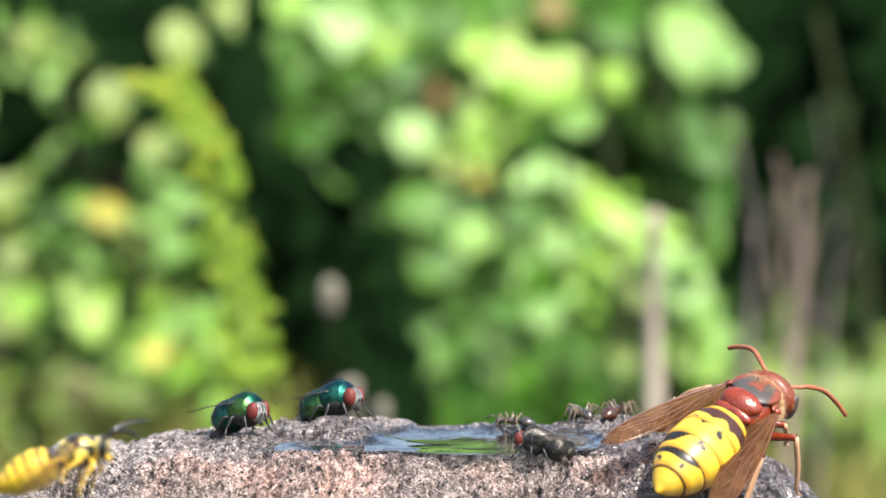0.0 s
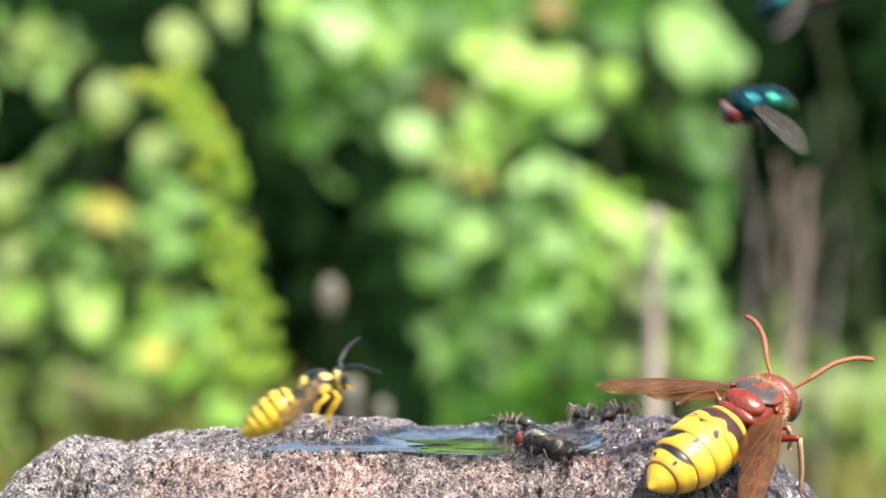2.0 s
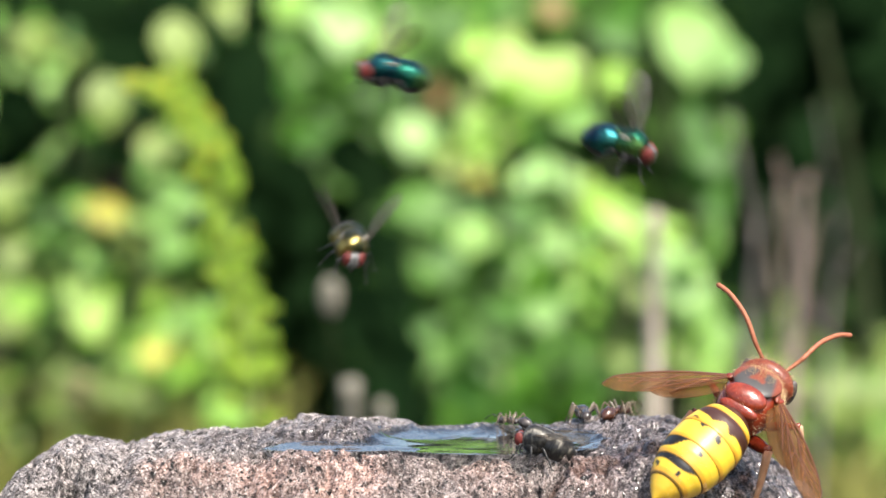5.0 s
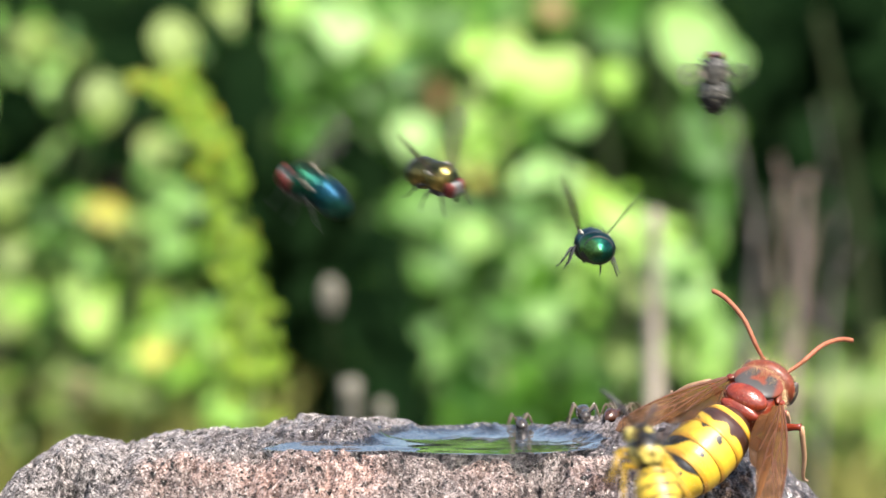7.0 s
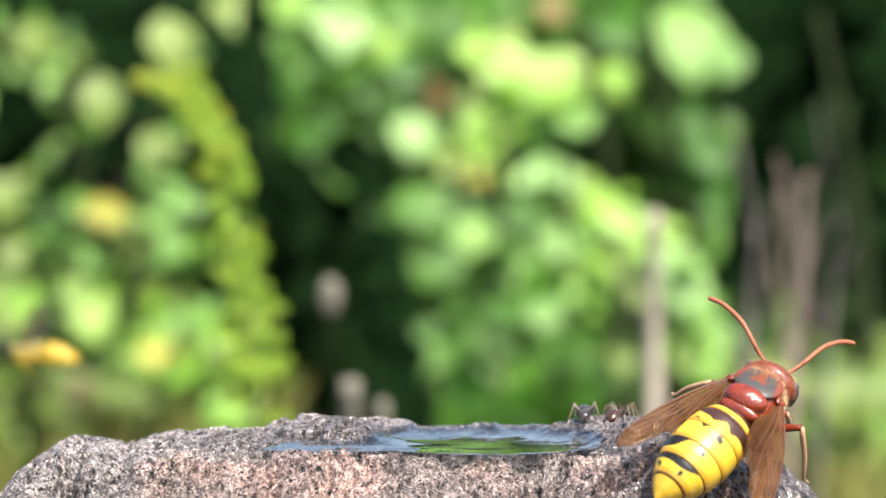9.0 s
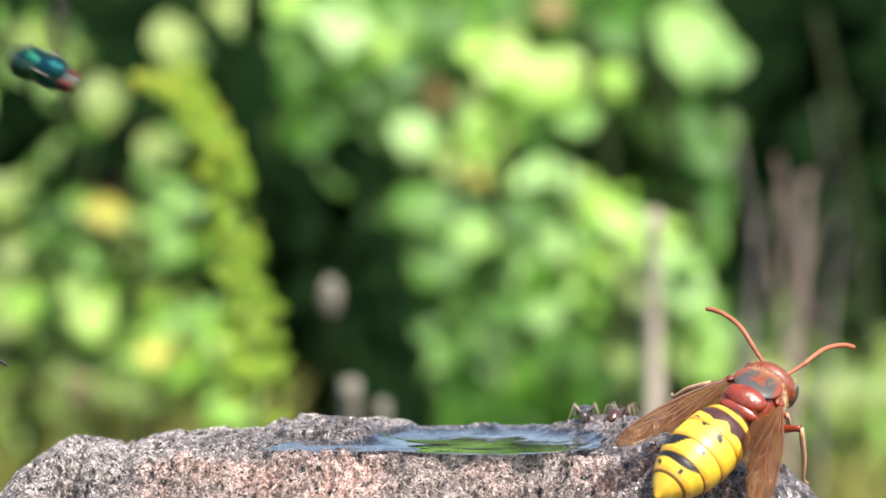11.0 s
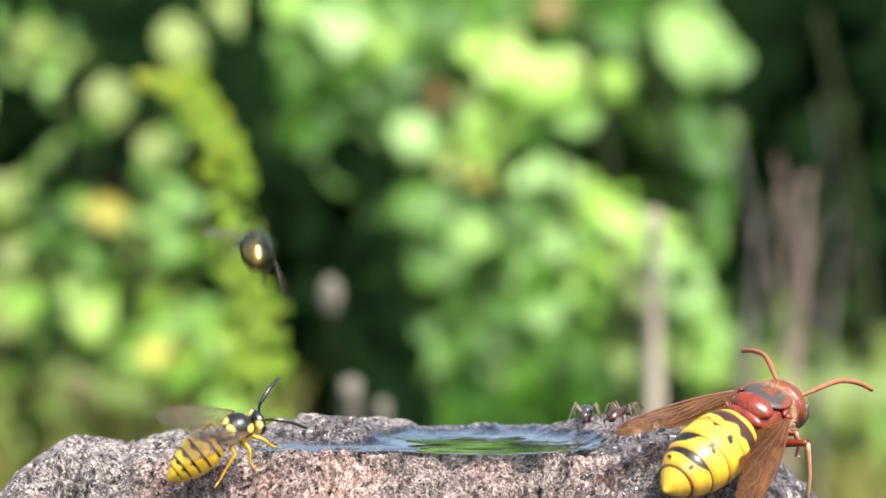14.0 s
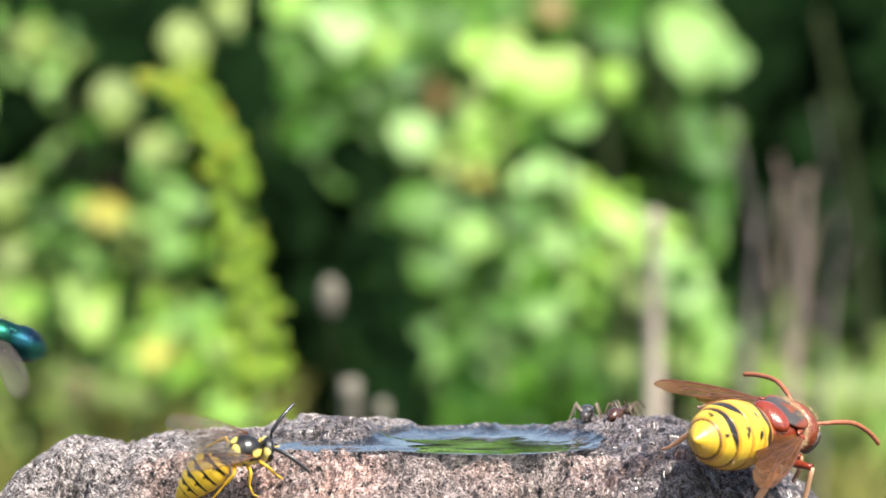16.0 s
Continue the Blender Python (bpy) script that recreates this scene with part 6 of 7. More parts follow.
    walk(fly_c, [(0, mm(-112.9, 19.7, -12.0, 15, -12, -12)), (2, mm(-95.3, 9.7, -2.8, 15, -15, -12)), (2.75, mm(-67.5, -20.3, 14.9, 15, -1, -12)), 
        (2.8, mm(-62.2, -0.3, -0.8, 10, 10, -40)), (2.9, mm(-53.9, -0.3, 1.1, 5, 0, -62)), (3, mm(-44.4, 0.6, 6.1, 5, -5, -50)), 
        (3.1, mm(-39.8, 2.6, 7.9, 0, -15, 10)), (3.2, mm(-34.2, 3.5, 10.3, 0, -20, 40)), (3.3, mm(-30.6, 4.3, 13.8, 0, -20, 40)), 
        (3.4, mm(-21.1, 5.2, 19.1, 0, -20, 40)), (3.5, mm(-18.8, 6.5, 19.0, 20, 20, 100)), (3.6, mm(-18.3, 7.4, 19.8, 20, 20, 100)), 
        (3.7, mm(-20.8, 7.7, 19.6, 0, -0, 150)), (3.8, mm(-24.4, 8.5, 20.7, 0, -0, 150)), (3.833, mm(-24.6, 8.6, 20.5, 16, -20, 104)), 
        (3.867, mm(-24.7, 8.7, 20.3, 43, -21, 51)), (3.9, mm(-24.9, 8.8, 20.1, 60, -2, 4)), (4, mm(-22.7, 9.7, 20.3, 60, -2, 4)), 
        (4.1, mm(-17.7, 10.5, 20.0, 60, -2, 4)), (4.2, mm(-11.1, 11.5, 21.4, 55, -0, 8)), (4.367, mm(-7.4, 12.8, 24.9, 41, 30, -44)), 
        (4.533, mm(-3.8, 14.1, 28.3, 4, 32, -113)), (4.7, mm(-0.2, 15.4, 31.8, -15, 5, -168)), (4.867, mm(-7.0, 16.8, 27.2, -16, 21, -121)), 
        (5.033, mm(-13.8, 18.3, 22.6, -4, 33, -69)), (5.2, mm(-20.6, 19.7, 17.9, 15, 30, -12)), (5.7, mm(10.7, 39.7, 12.1, 15, 5, -12)), 
        (6.1, mm(46.0, 41.1, 6.3, 0, -20, 60)), (6.3, mm(51.7, 26.1, 6.0, 0, -20, 60)), (6.333, mm(46.1, 22.3, 9.0, -27, -26, 110)), 
        (6.367, mm(40.4, 18.5, 12.0, -50, -11, 157)), (6.4, mm(34.8, 14.6, 15.0, -55, 14, -164)), (6.5, mm(23.2, -0.4, 23.9, -55, 14, -164)), 
        (6.6, mm(9.9, -0.4, 32.6, -55, 14, -164)), (6.667, mm(5.7, -0.9, 35.6, -9, -6, -97)), (6.7, mm(3.6, -1.1, 37.2, 0, -30, -70)), 
        (6.8, mm(-3.2, -1.1, 38.0, 0, -30, -70)), (6.9, mm(-3.5, -0.9, 36.2, 20, 22, -42)), (7, mm(-0.1, -0.9, 33.7, 20, 22, -42)), 
        (7.1, mm(3.3, -5.9, 33.5, 20, 22, -42)), (7.2, mm(8.1, -10.7, 32.9, 30, 35, -40)), (7.3, mm(14.0, -25.7, 32.3, 30, 35, -40)), 
        (7.4, mm(22.6, -100.8, 31.2, 10, 40, -50)), (7.5, mm(27.6, -110.8, 27.9, 10, 40, -50)), (7.6, mm(37.5, -80.8, 18.4, 10, 40, -50)), 
        (7.7, mm(45.1, -50.3, 12.5, 15, 12, -12)), (7.8, mm(50.2, -50.3, 11.4, 15, 6, -12)), (7.9, mm(61.8, -40.3, 8.3, 15, -9, -12)), 
        (9, mm(97.8, -0.3, 19.9, 15, 13, -12)), (9.833, mm(94.6, -0.3, 10.1, 8, 24, -62)), (10.67, mm(91.4, -0.3, 0.2, -5, 26, -116)), 
        (11.5, mm(88.2, -0.3, -9.7, -15, 17, -168)), (11.97, mm(76.6, 0.6, -5.6, -11, 5, 142)), (12.4, mm(65.8, 1.4, -1.9, 0, -0, 95)), 
        (12.5, mm(58.0, 1.4, 0.5, 0, -0, 95)), (12.6, mm(53.0, 1.7, 3.8, 0, -0, 95)), (12.7, mm(51.9, 1.9, 4.9, 0, -0, 95)), 
        (12.73, mm(52.6, 1.2, 5.7, 0, -0, 50)), (12.77, mm(53.3, 0.6, 6.5, 0, -0, 5)), (12.8, mm(54.0, -0.1, 7.3, 0, -0, -40)), 
        (12.9, mm(56.6, 0.1, 8.8, 0, -0, -40)), (13, mm(55.4, 0.4, 15.0, 0, -0, -40)), (13.1, mm(54.9, 1.8, 18.0, 20, -0, 10)), 
        (13.2, mm(50.4, 2.0, 23.9, 20, -0, 10)), (13.3, mm(42.6, 2.3, 27.5, 20, -0, 10)), (13.33, mm(37.0, 2.4, 29.0, 20, -5, 65)), 
        (13.37, mm(31.3, 2.4, 30.5, 15, -8, 120)), (13.4, mm(25.6, 2.4, 32.1, 10, -6, 175)), (13.5, mm(12.3, 2.7, 35.7, 10, -6, 175)), 
        (13.6, mm(-5.5, 3.6, 39.8, 40, -25, 135)), (13.7, mm(-15.3, 3.9, 37.7, 65, -12, 108)), (13.8, mm(-22.1, 3.9, 34.1, 60, -8, 105)), 
        (13.9, mm(-24.2, 4.2, 31.1, 58, -8, 105)), (14, mm(-24.4, 4.5, 24.6, 40, -6, 103)), (14.1, mm(-23.2, 4.8, 21.2, 14, -6, 106)), 
        (14.2, mm(-18.5, 5.8, 17.6, 0, -5, 100)), (14.3, mm(-18.4, 6.0, 17.1, 0, -12, 95)), (14.4, mm(-18.0, 6.2, 17.8, 0, -16, 90)), 
        (14.5, mm(-17.8, 6.5, 17.7, 0, -18, 88)), (14.6, mm(-17.0, 6.6, 17.5, 0, -5, 60)), (14.7, mm(-16.5, 6.9, 16.0, 0, -5, 60)), 
        (14.77, mm(-12.7, 5.8, 14.5, 0, -5, -0)), (14.8, mm(-10.8, 5.2, 13.8, 0, -5, -30)), (14.9, mm(-7.8, 5.5, 13.8, 0, -5, -30)), 
        (15, mm(-4.0, 5.3, 12.3, 10, 4, -55)), (15.1, mm(-0.7, 5.6, 12.3, 10, 4, -55)), (15.2, mm(3.8, 5.8, 12.3, 10, 4, -55)), 
        (15.3, mm(7.1, 6.3, 11.7, 15, 12, -42)), (15.4, mm(12.2, 6.6, 10.5, 15, 12, -42)), (15.5, mm(15.3, 6.8, 9.6, 15, 12, -42)), 
        (15.6, mm(21.9, 7.1, 8.4, 15, 12, -42)), (15.7, mm(27.2, 13.1, 6.7, 15, 12, -42)), (15.8, mm(35.2, 17.7, 6.4, 15, 7, -12)), 
        (15.9, mm(43.5, 21.7, 1.2, 15, 12, -12)), (16, mm(48.4, 25.7, -1.2, 15, 8, -12))])
    walk(fly_d, [(0, mm(-123.0, 59.7, -18.0, 15, -7, -12)), (2, mm(-82.0, 19.7, -4.4, 15, -5, -12)), (2.3, mm(-63.9, 90.0, -10.3, 0, 0, -70)), 
        (2.4, mm(-49.6, 80.0, -7.6, 0, 0, -70)), (2.5, mm(-38.3, 66.0, -3.4, 0, 0, -70)), (2.6, mm(-24.8, 50.0, 0.4, 0, 0, -75)), 
        (2.7, mm(-18.5, 34.0, 3.5, 0, 0, -78)), (2.8, mm(-11.8, 20.0, 6.0, 0, 0, -78)), (2.9, mm(-9.3, 8.0, 9.2, 0, 0, -78)), 
        (3, mm(-3.9, 2.9, 14.7, 0, 0, -78)), (3.1, mm(-0.6, 1.9, 19.9, 0, 0, -78)), (3.2, mm(6.6, 0.8, 29.8, 0, -10, -60)), 
        (3.3, mm(13.1, -0.2, 36.9, 0, -10, -60)), (3.4, mm(28.2, -0.9, 44.5, 0, -45, -60)), (3.5, mm(36.1, 0.7, 46.7, 0, -64, -75)), 
        (3.6, mm(49.7, 1.8, 46.4, 0, -40, -40)), (3.633, mm(50.5, 2.9, 45.4, -17, -28, 20)), (3.667, mm(51.2, 3.9, 44.4, -15, -10, 71)), 
        (3.7, mm(51.9, 5.0, 43.4, 0, 0, 120)), (3.8, mm(55.4, 6.2, 40.7, 0, 0, 120)), (3.9, mm(55.5, 7.5, 38.9, 0, 0, 120)), 
        (4, mm(52.2, 7.5, 37.0, -30, -4, 178)), (4.1, mm(47.4, 8.8, 36.2, -30, -4, 178)), (4.2, mm(36.1, 10.0, 35.5, -40, -4, 180)), 
        (4.6, mm(15.7, 14.7, 42.7, -15, -6, -168)), (5.2, mm(-26.9, 19.7, 48.6, -15, -3, -168)), (5.8, mm(-84.0, 19.7, 52.4, -15, -2, -168)), 
        (8, mm(-122.1, 19.7, 56.9, -15, -3, -168)), (16, mm(-129.7, 19.7, 56.9, -15, 0, -168))])
    walk(grey_fly, [(0, mm(11.7, -14.7, 1.6, -4, -10, 168)), (4.2, mm(11.7, -14.7, 1.6, -4, -10, 168)), (6.3, mm(11.7, -14.7, 2.1, -4, -10, 168)), 
        (6.4, mm(13.9, -11.3, 6.3, 0, -50, 130)), (6.5, mm(15.6, -7.5, 13.4, 0, -68, 100)), (6.6, mm(18.6, 0.6, 24.4, 0, -64, 95)), 
        (6.7, mm(20.7, 0.7, 34.2, 0, -60, 90)), (6.8, mm(25.9, 0.6, 43.6, 0, -65, 88)), (6.9, mm(28.6, 0.5, 48.1, 0, -70, 87)), 
        (7, mm(35.1, 0.4, 47.6, 0, -75, 85)), (7.067, mm(39.2, 0.5, 44.7, 8, -39, 41)), (7.1, mm(41.2, 0.6, 43.2, 0, -23, 28)), 
        (7.167, mm(47.6, -0.2, 34.5, 6, 13, -10)), (7.2, mm(50.7, -0.6, 30.1, 0, 30, -30)), (7.3, mm(56.4, -0.6, 19.8, 0, 30, -30)), 
        (7.4, mm(65.3, -0.6, 9.2, 0, 30, -30)), (8.5, mm(97.7, -0.3, 27.9, 15, -13, -12)), (16, mm(112.2, -0.3, 35.2, 15, -12, -12))])
    walk(wasp, [(0, mm(-40.6, -62.3, 6.3, -10, -14, -5)), (0.1, mm(-38.6, -55.4, 4.7, -10, -15, -6)), (0.2, mm(-36.0, -48.4, 3.3, -11, -16, -7)), 
        (0.3, mm(-34.2, -42.5, 2.3, -11, -18, -8)), (0.4, mm(-34.4, -35.5, 2.5, -12, -19, -9)), (0.5, mm(-33.8, -30.6, 3.5, -12, -20, -10)), 
        (0.6, mm(-34.7, -28.2, 5.3, 18, -17, -2)), (0.7, mm(-34.8, -25.7, 6.1, 48, -14, 5)), (0.8, mm(-35.8, -23.6, 7.3, 52, -15, 7)), 
        (0.9, mm(-36.3, -21.5, 7.4, 56, -15, 8)), (1, mm(-36.5, -19.4, 9.1, 60, -16, 10)), (1.1, mm(-36.1, -17.8, 9.5, 61, -16, 11)), 
        (1.2, mm(-35.2, -16.1, 10.0, 62, -17, 12)), (1.3, mm(-34.5, -14.5, 10.1, 62, -17, 12)), (1.4, mm(-32.9, -12.8, 9.4, 63, -18, 13)), 
        (1.5, mm(-32.3, -11.2, 8.9, 64, -18, 14)), (1.6, mm(-28.7, -15.8, 8.3, 49, -19, 9)), (1.7, mm(-26.3, -20.4, 8.3, 15, -19, 5)), 
        (1.8, mm(-22.1, -25.0, 9.1, 0, -20, 0)), (1.9, mm(-19.2, -32.4, 10.6, 0, -21, 2)), (2, mm(-14.7, -39.7, 11.2, 0, -22, 5)), 
        (2.1, mm(-12.5, -43.9, 11.2, 0, -30, 20)), (2.2, mm(-9.8, -48.4, 13.2, 0, -38, 35)), (2.3, mm(-9.7, -48.8, 13.5, 0, -42, 45)), 
        (2.4, mm(-11.8, -49.3, 15.7, 0, -48, 58)), (2.5, mm(-15.3, -50.1, 16.8, 0, -55, 70)), (2.6, mm(-21.8, -48.4, 19.2, 0, -53, 60)), 
        (2.7, mm(-27.5, -46.7, 21.5, 0, -50, 50)), (2.8, mm(-36.3, -45.0, 23.2, 5, -43, 40)), (2.9, mm(-44.0, -43.5, 23.7, 10, -35, 30)), 
        (3, mm(-50.6, -41.4, 24.6, 10, -25, 20)), (3.1, mm(-56.5, -38.8, 26.3, 10, -25, 22)), (3.5, mm(-79.4, -28.3, 24.3, 9, -27, 31)), 
        (4.6, mm(-80.2, -57.4, -24.3, 6, -31, 56)), (5.8, mm(7.2, -87.1, -29.5, 3, -36, 83)), (6.8, mm(32.1, -77.3, -1.3, 0, -39, 106)), 
        (6.9, mm(27.3, -67.4, 4.6, 0, -40, 108)), (7, mm(22.6, -61.4, 6.3, 0, -40, 110)), (7.1, mm(19.2, -58.4, 7.0, 0, -36, 105)), 
        (7.2, mm(12.8, -55.4, 9.8, 0, -32, 100)), (7.3, mm(7.5, -52.4, 9.7, 0, -28, 95)), (7.4, mm(-1.3, -49.7, 11.0, 0, -29, 94)), 
        (7.5, mm(-9.1, -46.9, 11.8, 0, -30, 92)), (7.6, mm(-20.9, -45.4, 11.2, 0, -32, 76)), (7.7, mm(-29.0, -44.1, 11.1, 0, -35, 60)), 
        (7.8, mm(-40.1, -42.9, 10.4, 5, -30, 43)), (7.9, mm(-46.4, -41.1, 9.0, 10, -25, 25)), (8, mm(-63.1, -37.9, 6.8, 9, -23, 39)), 
        (8.4, mm(-92.9, 75.0, -1.8, 5, -14, 93)), (8.8, mm(-90.6, 180.0, -8.2, 2, -5, 148)), (9, mm(-87.2, 270.0, -15.6, 0, 0, 175)), 
        (9.1, mm(-77.2, 262.0, -13.2, 0, 0, 175)), (9.2, mm(-63.8, 255.0, -11.1, 0, 0, 175)), (9.5, mm(-42.2, 230.0, -4.6, 0, 0, 113)), 
        (9.767, mm(-49.7, 200.0, 2.5, 0, 0, 58)), (10, mm(-55.1, 165.0, 9.1, 0, 0, 10)), (10.6, mm(-75.0, 40.0, 12.6, 12, -5, 12)), 
        (11.2, mm(-57.1, -19.1, 11.2, 47, -9, 15)), (11.3, mm(-55.5, -20.7, 10.8, 49, -10, 15)), (11.4, mm(-54.6, -22.3, 11.3, 49, -11, 17)), 
        (11.5, mm(-53.0, -23.9, 11.6, 49, -12, 18)), (11.6, mm(-48.3, -25.5, 11.4, 47, -13, 19)), (11.7, mm(-46.6, -27.2, 10.2, 46, -14, 19)), 
        (11.8, mm(-45.4, -28.8, 7.2, 44, -15, 20)), (11.9, mm(-43.5, -30.4, 5.6, 39, -15, 16)), (12, mm(-41.2, -31.9, 1.1, 10, -15, 12)), 
        (12.1, mm(-40.0, -33.3, -0.9, 9, -15, 12)), (12.2, mm(-37.6, -33.3, -5.3, 8, -16, 11)), (12.3, mm(-34.4, -31.3, -7.7, 7, -16, 11)), 
        (12.8, mm(-31.2, -29.4, -5.8, 3, -18, 9)), (13, mm(-30.5, -29.5, -4.4, 2, -19, 9)), (13.2, mm(-29.8, -27.5, -2.4, 0, -20, 8)), 
        (13.3, mm(-29.6, -27.3, -1.4, 10, -21, 11)), (13.4, mm(-28.0, -26.7, -1.9, 22, -22, 15)), (13.5, mm(-26.8, -26.0, -1.1, 24, -21, 16)), 
        (13.6, mm(-25.5, -25.3, 0.4, 27, -20, 18)), (13.7, mm(-25.4, -24.6, 1.1, 30, -20, 20)), (13.8, mm(-24.6, -22.5, 2.6, 34, -19, 22)), 
        (13.9, mm(-24.6, -22.6, 3.4, 37, -18, 24)), (14, mm(-25.4, -22.6, 3.9, 40, -18, 26)), (14.1, mm(-25.3, -22.9, 4.5, 40, -17, 24)), 
        (14.2, mm(-26.5, -23.1, 4.3, 40, -16, 23)), (14.3, mm(-27.4, -23.4, 3.0, 41, -15, 21)), (14.4, mm(-26.9, -23.6, 2.4, 41, -14, 20)), 
        (14.5, mm(-27.0, -23.9, 1.7, 42, -14, 19)), (14.6, mm(-28.4, -23.6, 0.5, 42, -12, 18)), (14.7, mm(-28.0, -23.3, 1.0, 42, -11, 17)), 
        (14.8, mm(-26.8, -23.0, 1.5, 43, -10, 15)), (14.9, mm(-26.4, -22.7, 1.4, 43, -9, 14)), (15, mm(-25.8, -22.7, 1.1, 44, -8, 14)), 
        (15.1, mm(-25.3, -22.7, 1.1, 44, -7, 13)), (15.2, mm(-25.0, -22.6, 1.4, 44, -7, 13)), (15.3, mm(-25.3, -22.6, 1.1, 44, -7, 13)), 
        (15.4, mm(-24.5, -22.5, 1.7, 44, -7, 13)), (15.5, mm(-24.7, -22.5, 1.5, 44, -7, 13)), (15.6, mm(-24.5, -22.5, 1.5, 44, -6, 12)), 
        (15.7, mm(-24.8, -22.5, 1.9, 44, -6, 12)), (15.8, mm(-25.0, -22.5, 2.2, 44, -6, 12)), (15.9, mm(-24.7, -22.5, 1.5, 44, -6, 12)), 
        (16, mm(-24.4, -22.5, 1.2, 44, -6, 12))])
    walk(hornet, [(0, mm(38.0, -16.0, 5.3, 28, -20, 50)), (1.6, mm(38.3, -16.0, 5.1, 29, -19, 49)), (2, mm(38.4, -16.1, 5.1, 26, -18, 51)), 
        (2.6, mm(38.0, -16.1, 5.8, 26, -24, 53)), (3.5, mm(37.9, -16.1, 6.1, 27, -26, 53)), (4.2, mm(38.1, -16.1, 6.3, 28, -27, 56)), 
        (9.2, mm(38.4, -16.1, 6.1, 27, -26, 55)), (12, mm(38.3, -16.1, 5.8, 26, -25, 55)), (12.5, mm(39.2, -16.1, 4.7, 25, -19, 56)), 
        (13.5, mm(40.7, -16.0, 3.5, 35, -7, 49)), (14, mm(39.4, -16.1, 4.5, 25, -16, 51)), (14.5, mm(40.1, -16.1, 3.9, 29, -12, 49)), 
        (15, mm(40.8, -16.0, 3.1, 36, -4, 51)), (16, mm(41.0, -16.0, 2.9, 36, -3, 51))])
    walk(hornet_wings[0], [(0, mm(0.6, 2.9, 1.7, -9, 5, 65)), (1.6, mm(0.6, 2.9, 1.7, -9, 5, 65)), (2, mm(0.6, 2.9, 1.7, 5, 6, 52)), (2.6, mm(0.6, 2.9, 1.7, 2, 6, 18)), (3.5, mm(0.6, 2.9, 1.7, 3, 6, 19)), (4.2, mm(0.6, 2.9, 1.7, 12, 6, 34)), (6.3, mm(0.6, 2.9, 1.7, 4, 6, 61)), (9.2, mm(0.6, 2.9, 1.7, -5, 6, 65)), (12, mm(0.6, 2.9, 1.7, -5, 6, 65)), (12.5, mm(0.6, 2.9, 1.7, -3, 6, 66)), (13.5, mm(0.6, 2.9, 1.7, 5, 6, 73)), (14, mm(0.6, 2.9, 1.7, -6, 6, 64)), (14.5, mm(0.6, 2.9, 1.7, 3, 6, 72)), (15, mm(0.6, 2.9, 1.7, 6, 6, 70)), (16, mm(0.6, 2.9, 1.7, 5, 6, 69))])
    walk(hornet_feelers[0], [(0, mm(6.4, 1.1, 0.7, 0, 28, 29)), (1.6, mm(6.4, 1.1, 0.7, 0, 39, 23)), (2, mm(6.4, 1.1, 0.7, 0, -3, 25)), (2.6, mm(6.4, 1.1, 0.7, 0, -6, 18)), (3.5, mm(6.4, 1.1, 0.7, 0, -10, 21)), (4.2, mm(6.4, 1.1, 0.7, 0, -24, 36)), (9.2, mm(6.4, 1.1, 0.7, 0, -9, 45)), (12, mm(6.4, 1.1, 0.7, 0, 3, 40)), (12.5, mm(6.4, 1.1, 0.7, 0, -11, 28)), (13.5, mm(6.4, 1.1, 0.7, 0, 15, 32)), (14, mm(6.4, 1.1, 0.7, 0, 18, 29)), (14.5, mm(6.4, 1.1, 0.7, 0, 21, 37)), (15, mm(6.4, 1.1, 0.7, 0, 34, 44)), (16, mm(6.4, 1.1, 0.7, 0, 24, 42))])
    walk(hornet_wings[1], [(0, mm(0.6, -2.9, 1.7, 7, 6, -70)), (1.6, mm(0.6, -2.9, 1.7, 6, 6, -69)), (2, mm(0.6, -2.9, 1.7, 4, 6, -61)), (2.6, mm(0.6, -2.9, 1.7, -4, 6, -41)), (3.5, mm(0.6, -2.9, 1.7, -4, 6, -38)), (4.2, mm(0.6, -2.9, 1.7, -6, 6, -39)), (6.3, mm(0.6, -2.9, 1.7, -1, 6, -58)), (9.2, mm(0.6, -2.9, 1.7, 1, 6, -63)), (12, mm(0.6, -2.9, 1.7, 2, 6, -66)), (12.5, mm(0.6, -2.9, 1.7, 7, 6, -68)), (13.5, mm(0.6, -2.9, 1.7, 0, 6, -62)), (14, mm(0.6, -2.9, 1.7, 7, 6, -64)), (14.5, mm(0.6, -2.9, 1.7, 3, 6, -62)), (15, mm(0.6, -2.9, 1.7, -3, 6, -65)), (16, mm(0.6, -2.9, 1.7, -3, 6, -64))])
    walk(hornet_feelers[1], [(0, mm(6.4, -1.1, 0.7, 0, 40, -0)), (1.6, mm(6.4, -1.1, 0.7, 0, 29, -6)), (2, mm(6.4, -1.1, 0.7, 0, -13, -2)), (2.6, mm(6.4, -1.1, 0.7, 0, -10, -7)), (3.5, mm(6.4, -1.1, 0.7, 0, -11, -8)), (4.2, mm(6.4, -1.1, 0.7, 0, -4, 6)), (9.2, mm(6.4, -1.1, 0.7, 0, 3, 5)), (12, mm(6.4, -1.1, 0.7, 0, 5, 2)), (12.5, mm(6.4, -1.1, 0.7, 0, -3, -10)), (13.5, mm(6.4, -1.1, 0.7, 0, 1, -0)), (14, mm(6.4, -1.1, 0.7, 0, 10, 2)), (14.5, mm(6.4, -1.1, 0.7, 0, -2, -0)), (15, mm(6.4, -1.1, 0.7, 0, 10, -4)), (16, mm(6.4, -1.1, 0.7, 0, 12, 2))])
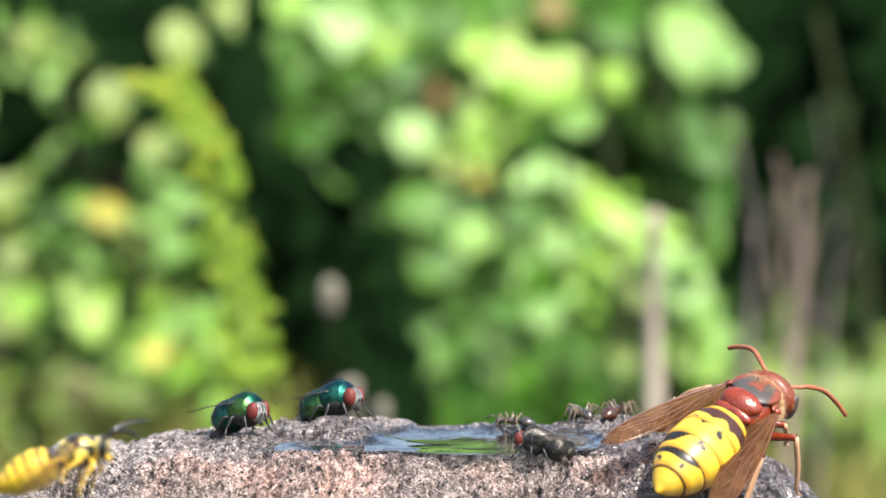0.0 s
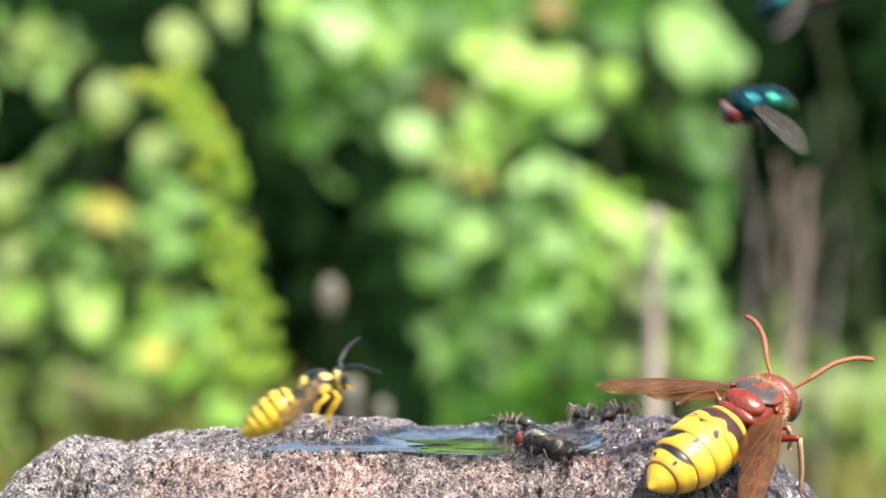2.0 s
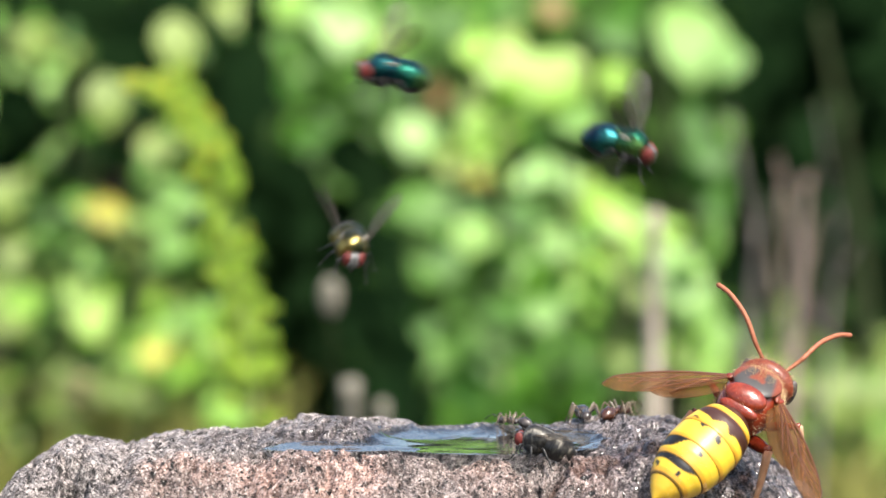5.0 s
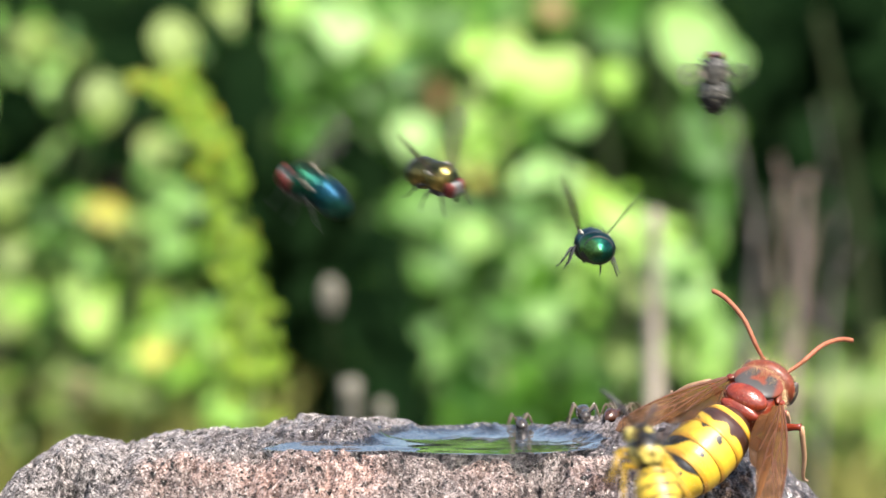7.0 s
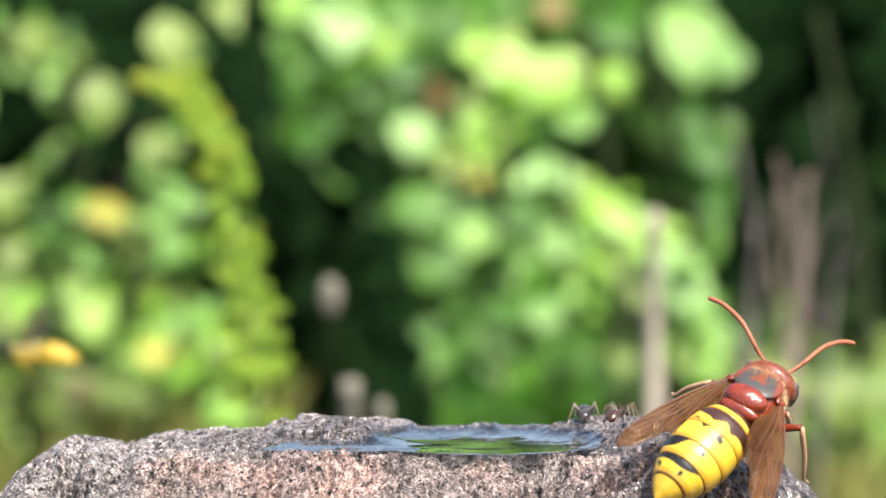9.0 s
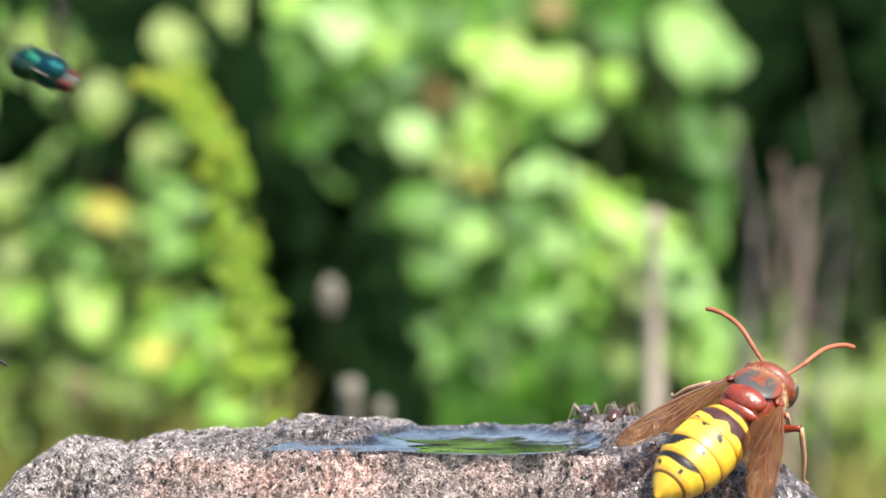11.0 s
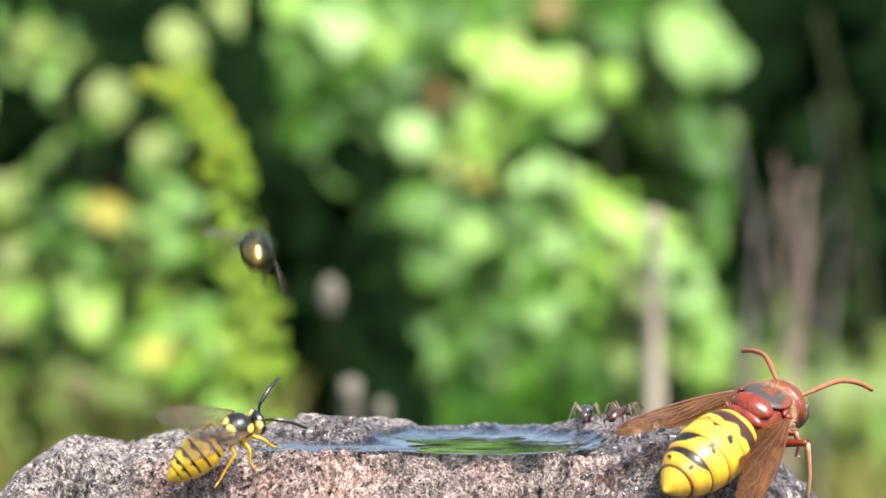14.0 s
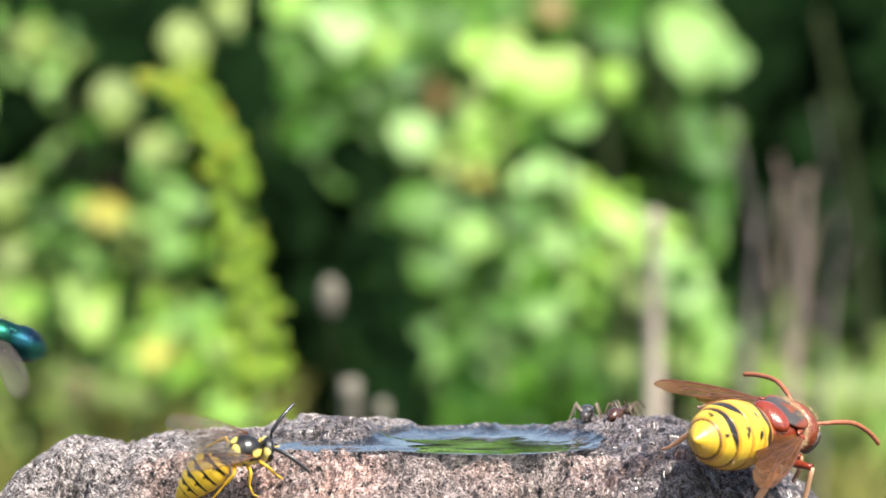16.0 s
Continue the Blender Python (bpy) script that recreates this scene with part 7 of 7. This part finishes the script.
    walk(hornet_abdomen, [(0, mm(-3, 0, 0.5, 0, -6.0, 1.3)), (1.6, mm(-3, 0, 0.5, 0, -7.0, 1.1)), (2, mm(-3, 0, 0.5, 0, -9.7, -4.6)), (2.6, mm(-3, 0, 0.5, 0, -8.5, -6.0)), (3.5, mm(-3, 0, 0.5, 0, -7.4, -5.1)), (4.2, mm(-3, 0, 0.5, 0, -12.9, -9.5)), (9.2, mm(-3, 0, 0.5, 0, -11.6, -7.8)), (12, mm(-3, 0, 0.5, 0, -9.7, -6.2)), (12.5, mm(-3, 0, 0.5, 5, -9.3, -4.3)), (13.5, mm(-3, 0, 0.5, 22, 6, 3.0)), (14, mm(-3, 0, 0.5, 6, -8.7, -0.4)), (14.5, mm(-3, 0, 0.5, 15, 2, 2.6)), (15, mm(-3, 0, 0.5, 24, 9, 2.0)), (16, mm(-3, 0, 0.5, 24, 9, 3.0))])
    # legs trail in flight and reach down to stand
    for k, (limb, hip) in enumerate(wasp_limbs):
        tuck = (88, 62, 30)[k % 3]
        to, back = mm(*hip), mm(-hip[0], -hip[1], -hip[2])
        walk(limb, [(t, to @ pose(0, 0, 0, 0, tuck * u, 0) @ back) for t, u in ((0, 0.9), (1, 1.0), (6, 0.9), (11.4, 1.0), (12.0, 0.7), (12.8, 0.0), (16, 0.0))])
    walk(wasp_abdomen, [(t, mm(-2.5, 0, -0.3, 0, ry, rz)) for t, ry, rz in ((0, -10, 0), (13.2, -10, 0), (14, -20, 6), (14.3, -9, 4), (14.6, -12, 6), (15, -34, 16), (16, -34, 18))])
    for a, s in zip(wasp_feelers, (1, -1)):
        c = a.location * 1000
        walk(a, [(t, mm(*c, 0, (-26 if s > 0 else 6) + 6 * math.sin(t * 5 + s), s * (22 + 8 * math.sin(t * 4)))) for t in np.arange(0, 16.1, 0.4).tolist()])
    beat(wings_a, [(1.0, 6.32), (6.58, 16)], (-6, 4, 74))
    beat(wings_b, [(1.13, 16)], (-4, 4, 76))
    beat(wings_c, [(0, 16)], (8, 10, 72))
    beat(wings_d, [(0, 16)], (8, 10, 72))
    beat(wings_g, [(6.3, 16)], (6, 8, 78))
    beat(wasp_wings, [(0, 12.1), (13.8, 16, 14, 44, 56)], (27, 12, 72), -25, 70, 14)
    for twig, k in zip(swaying, (0, 1)):
        x, y, z = twig.location
        walk(twig, [(t, pose(x, y, z, 0, d, 0)) for t, d in ((0, 0.3), (2, 0.2), (4.2, 0.0), (6.3, -0.2), (9, -0.9), (12, -0.4), (14, 0.2), (16, 0.9))])
    x, y, z = goldenrod.location
    walk(goldenrod, [(q, pose(x, y, z, 0, d, 0)) for q, d in ((0, -0.5), (2, -0.3), (4.2, -0.6), (7, -0.2), (9.2, 0.3), (12, 0.1), (14, 0.4), (16, 0.5))])
    # ants shift their stance a little
    def ant_at(x, y, turn, dz=0.0):
        return mm(x, y, (max(rock_top(x, y), 0.0) if y < 8 else rock_top(x, y)) + 1.2 + dz, 0, 0, turn)
    walk(ant_a, [(0, ant_at(18.4, 5, -70)), (1.8, ant_at(18.3, 5, -78)), (4.2, ant_at(18.6, 5, -84)), (9, ant_at(18.6, 5, -92)), (16, ant_at(18.8, 5, -96))])
    walk(ant_b, [(0, ant_at(23.0, 4, 62)), (4.2, ant_at(23.0, 4, 58)), (9.2, ant_at(23.2, 4, 70)), (16, ant_at(23.6, 4, 64))])
    walk(ant_c, [(0, ant_at(9.0, 5.6, 160)), (4.2, ant_at(9.0, 5.6, 150)), (6.3, ant_at(9.8, 5.8, 120)), (6.9, ant_at(10.2, 6.2, 100)), (7.15, ant_at(10.2, 9, 90)), (7.4, ant_at(10.2, 14, 90)), (7.7, ant_at(10.2, 20, 90)), (9.2, ant_at(10, 23, 90)), (16, ant_at(9, 24, 95))])



motions()
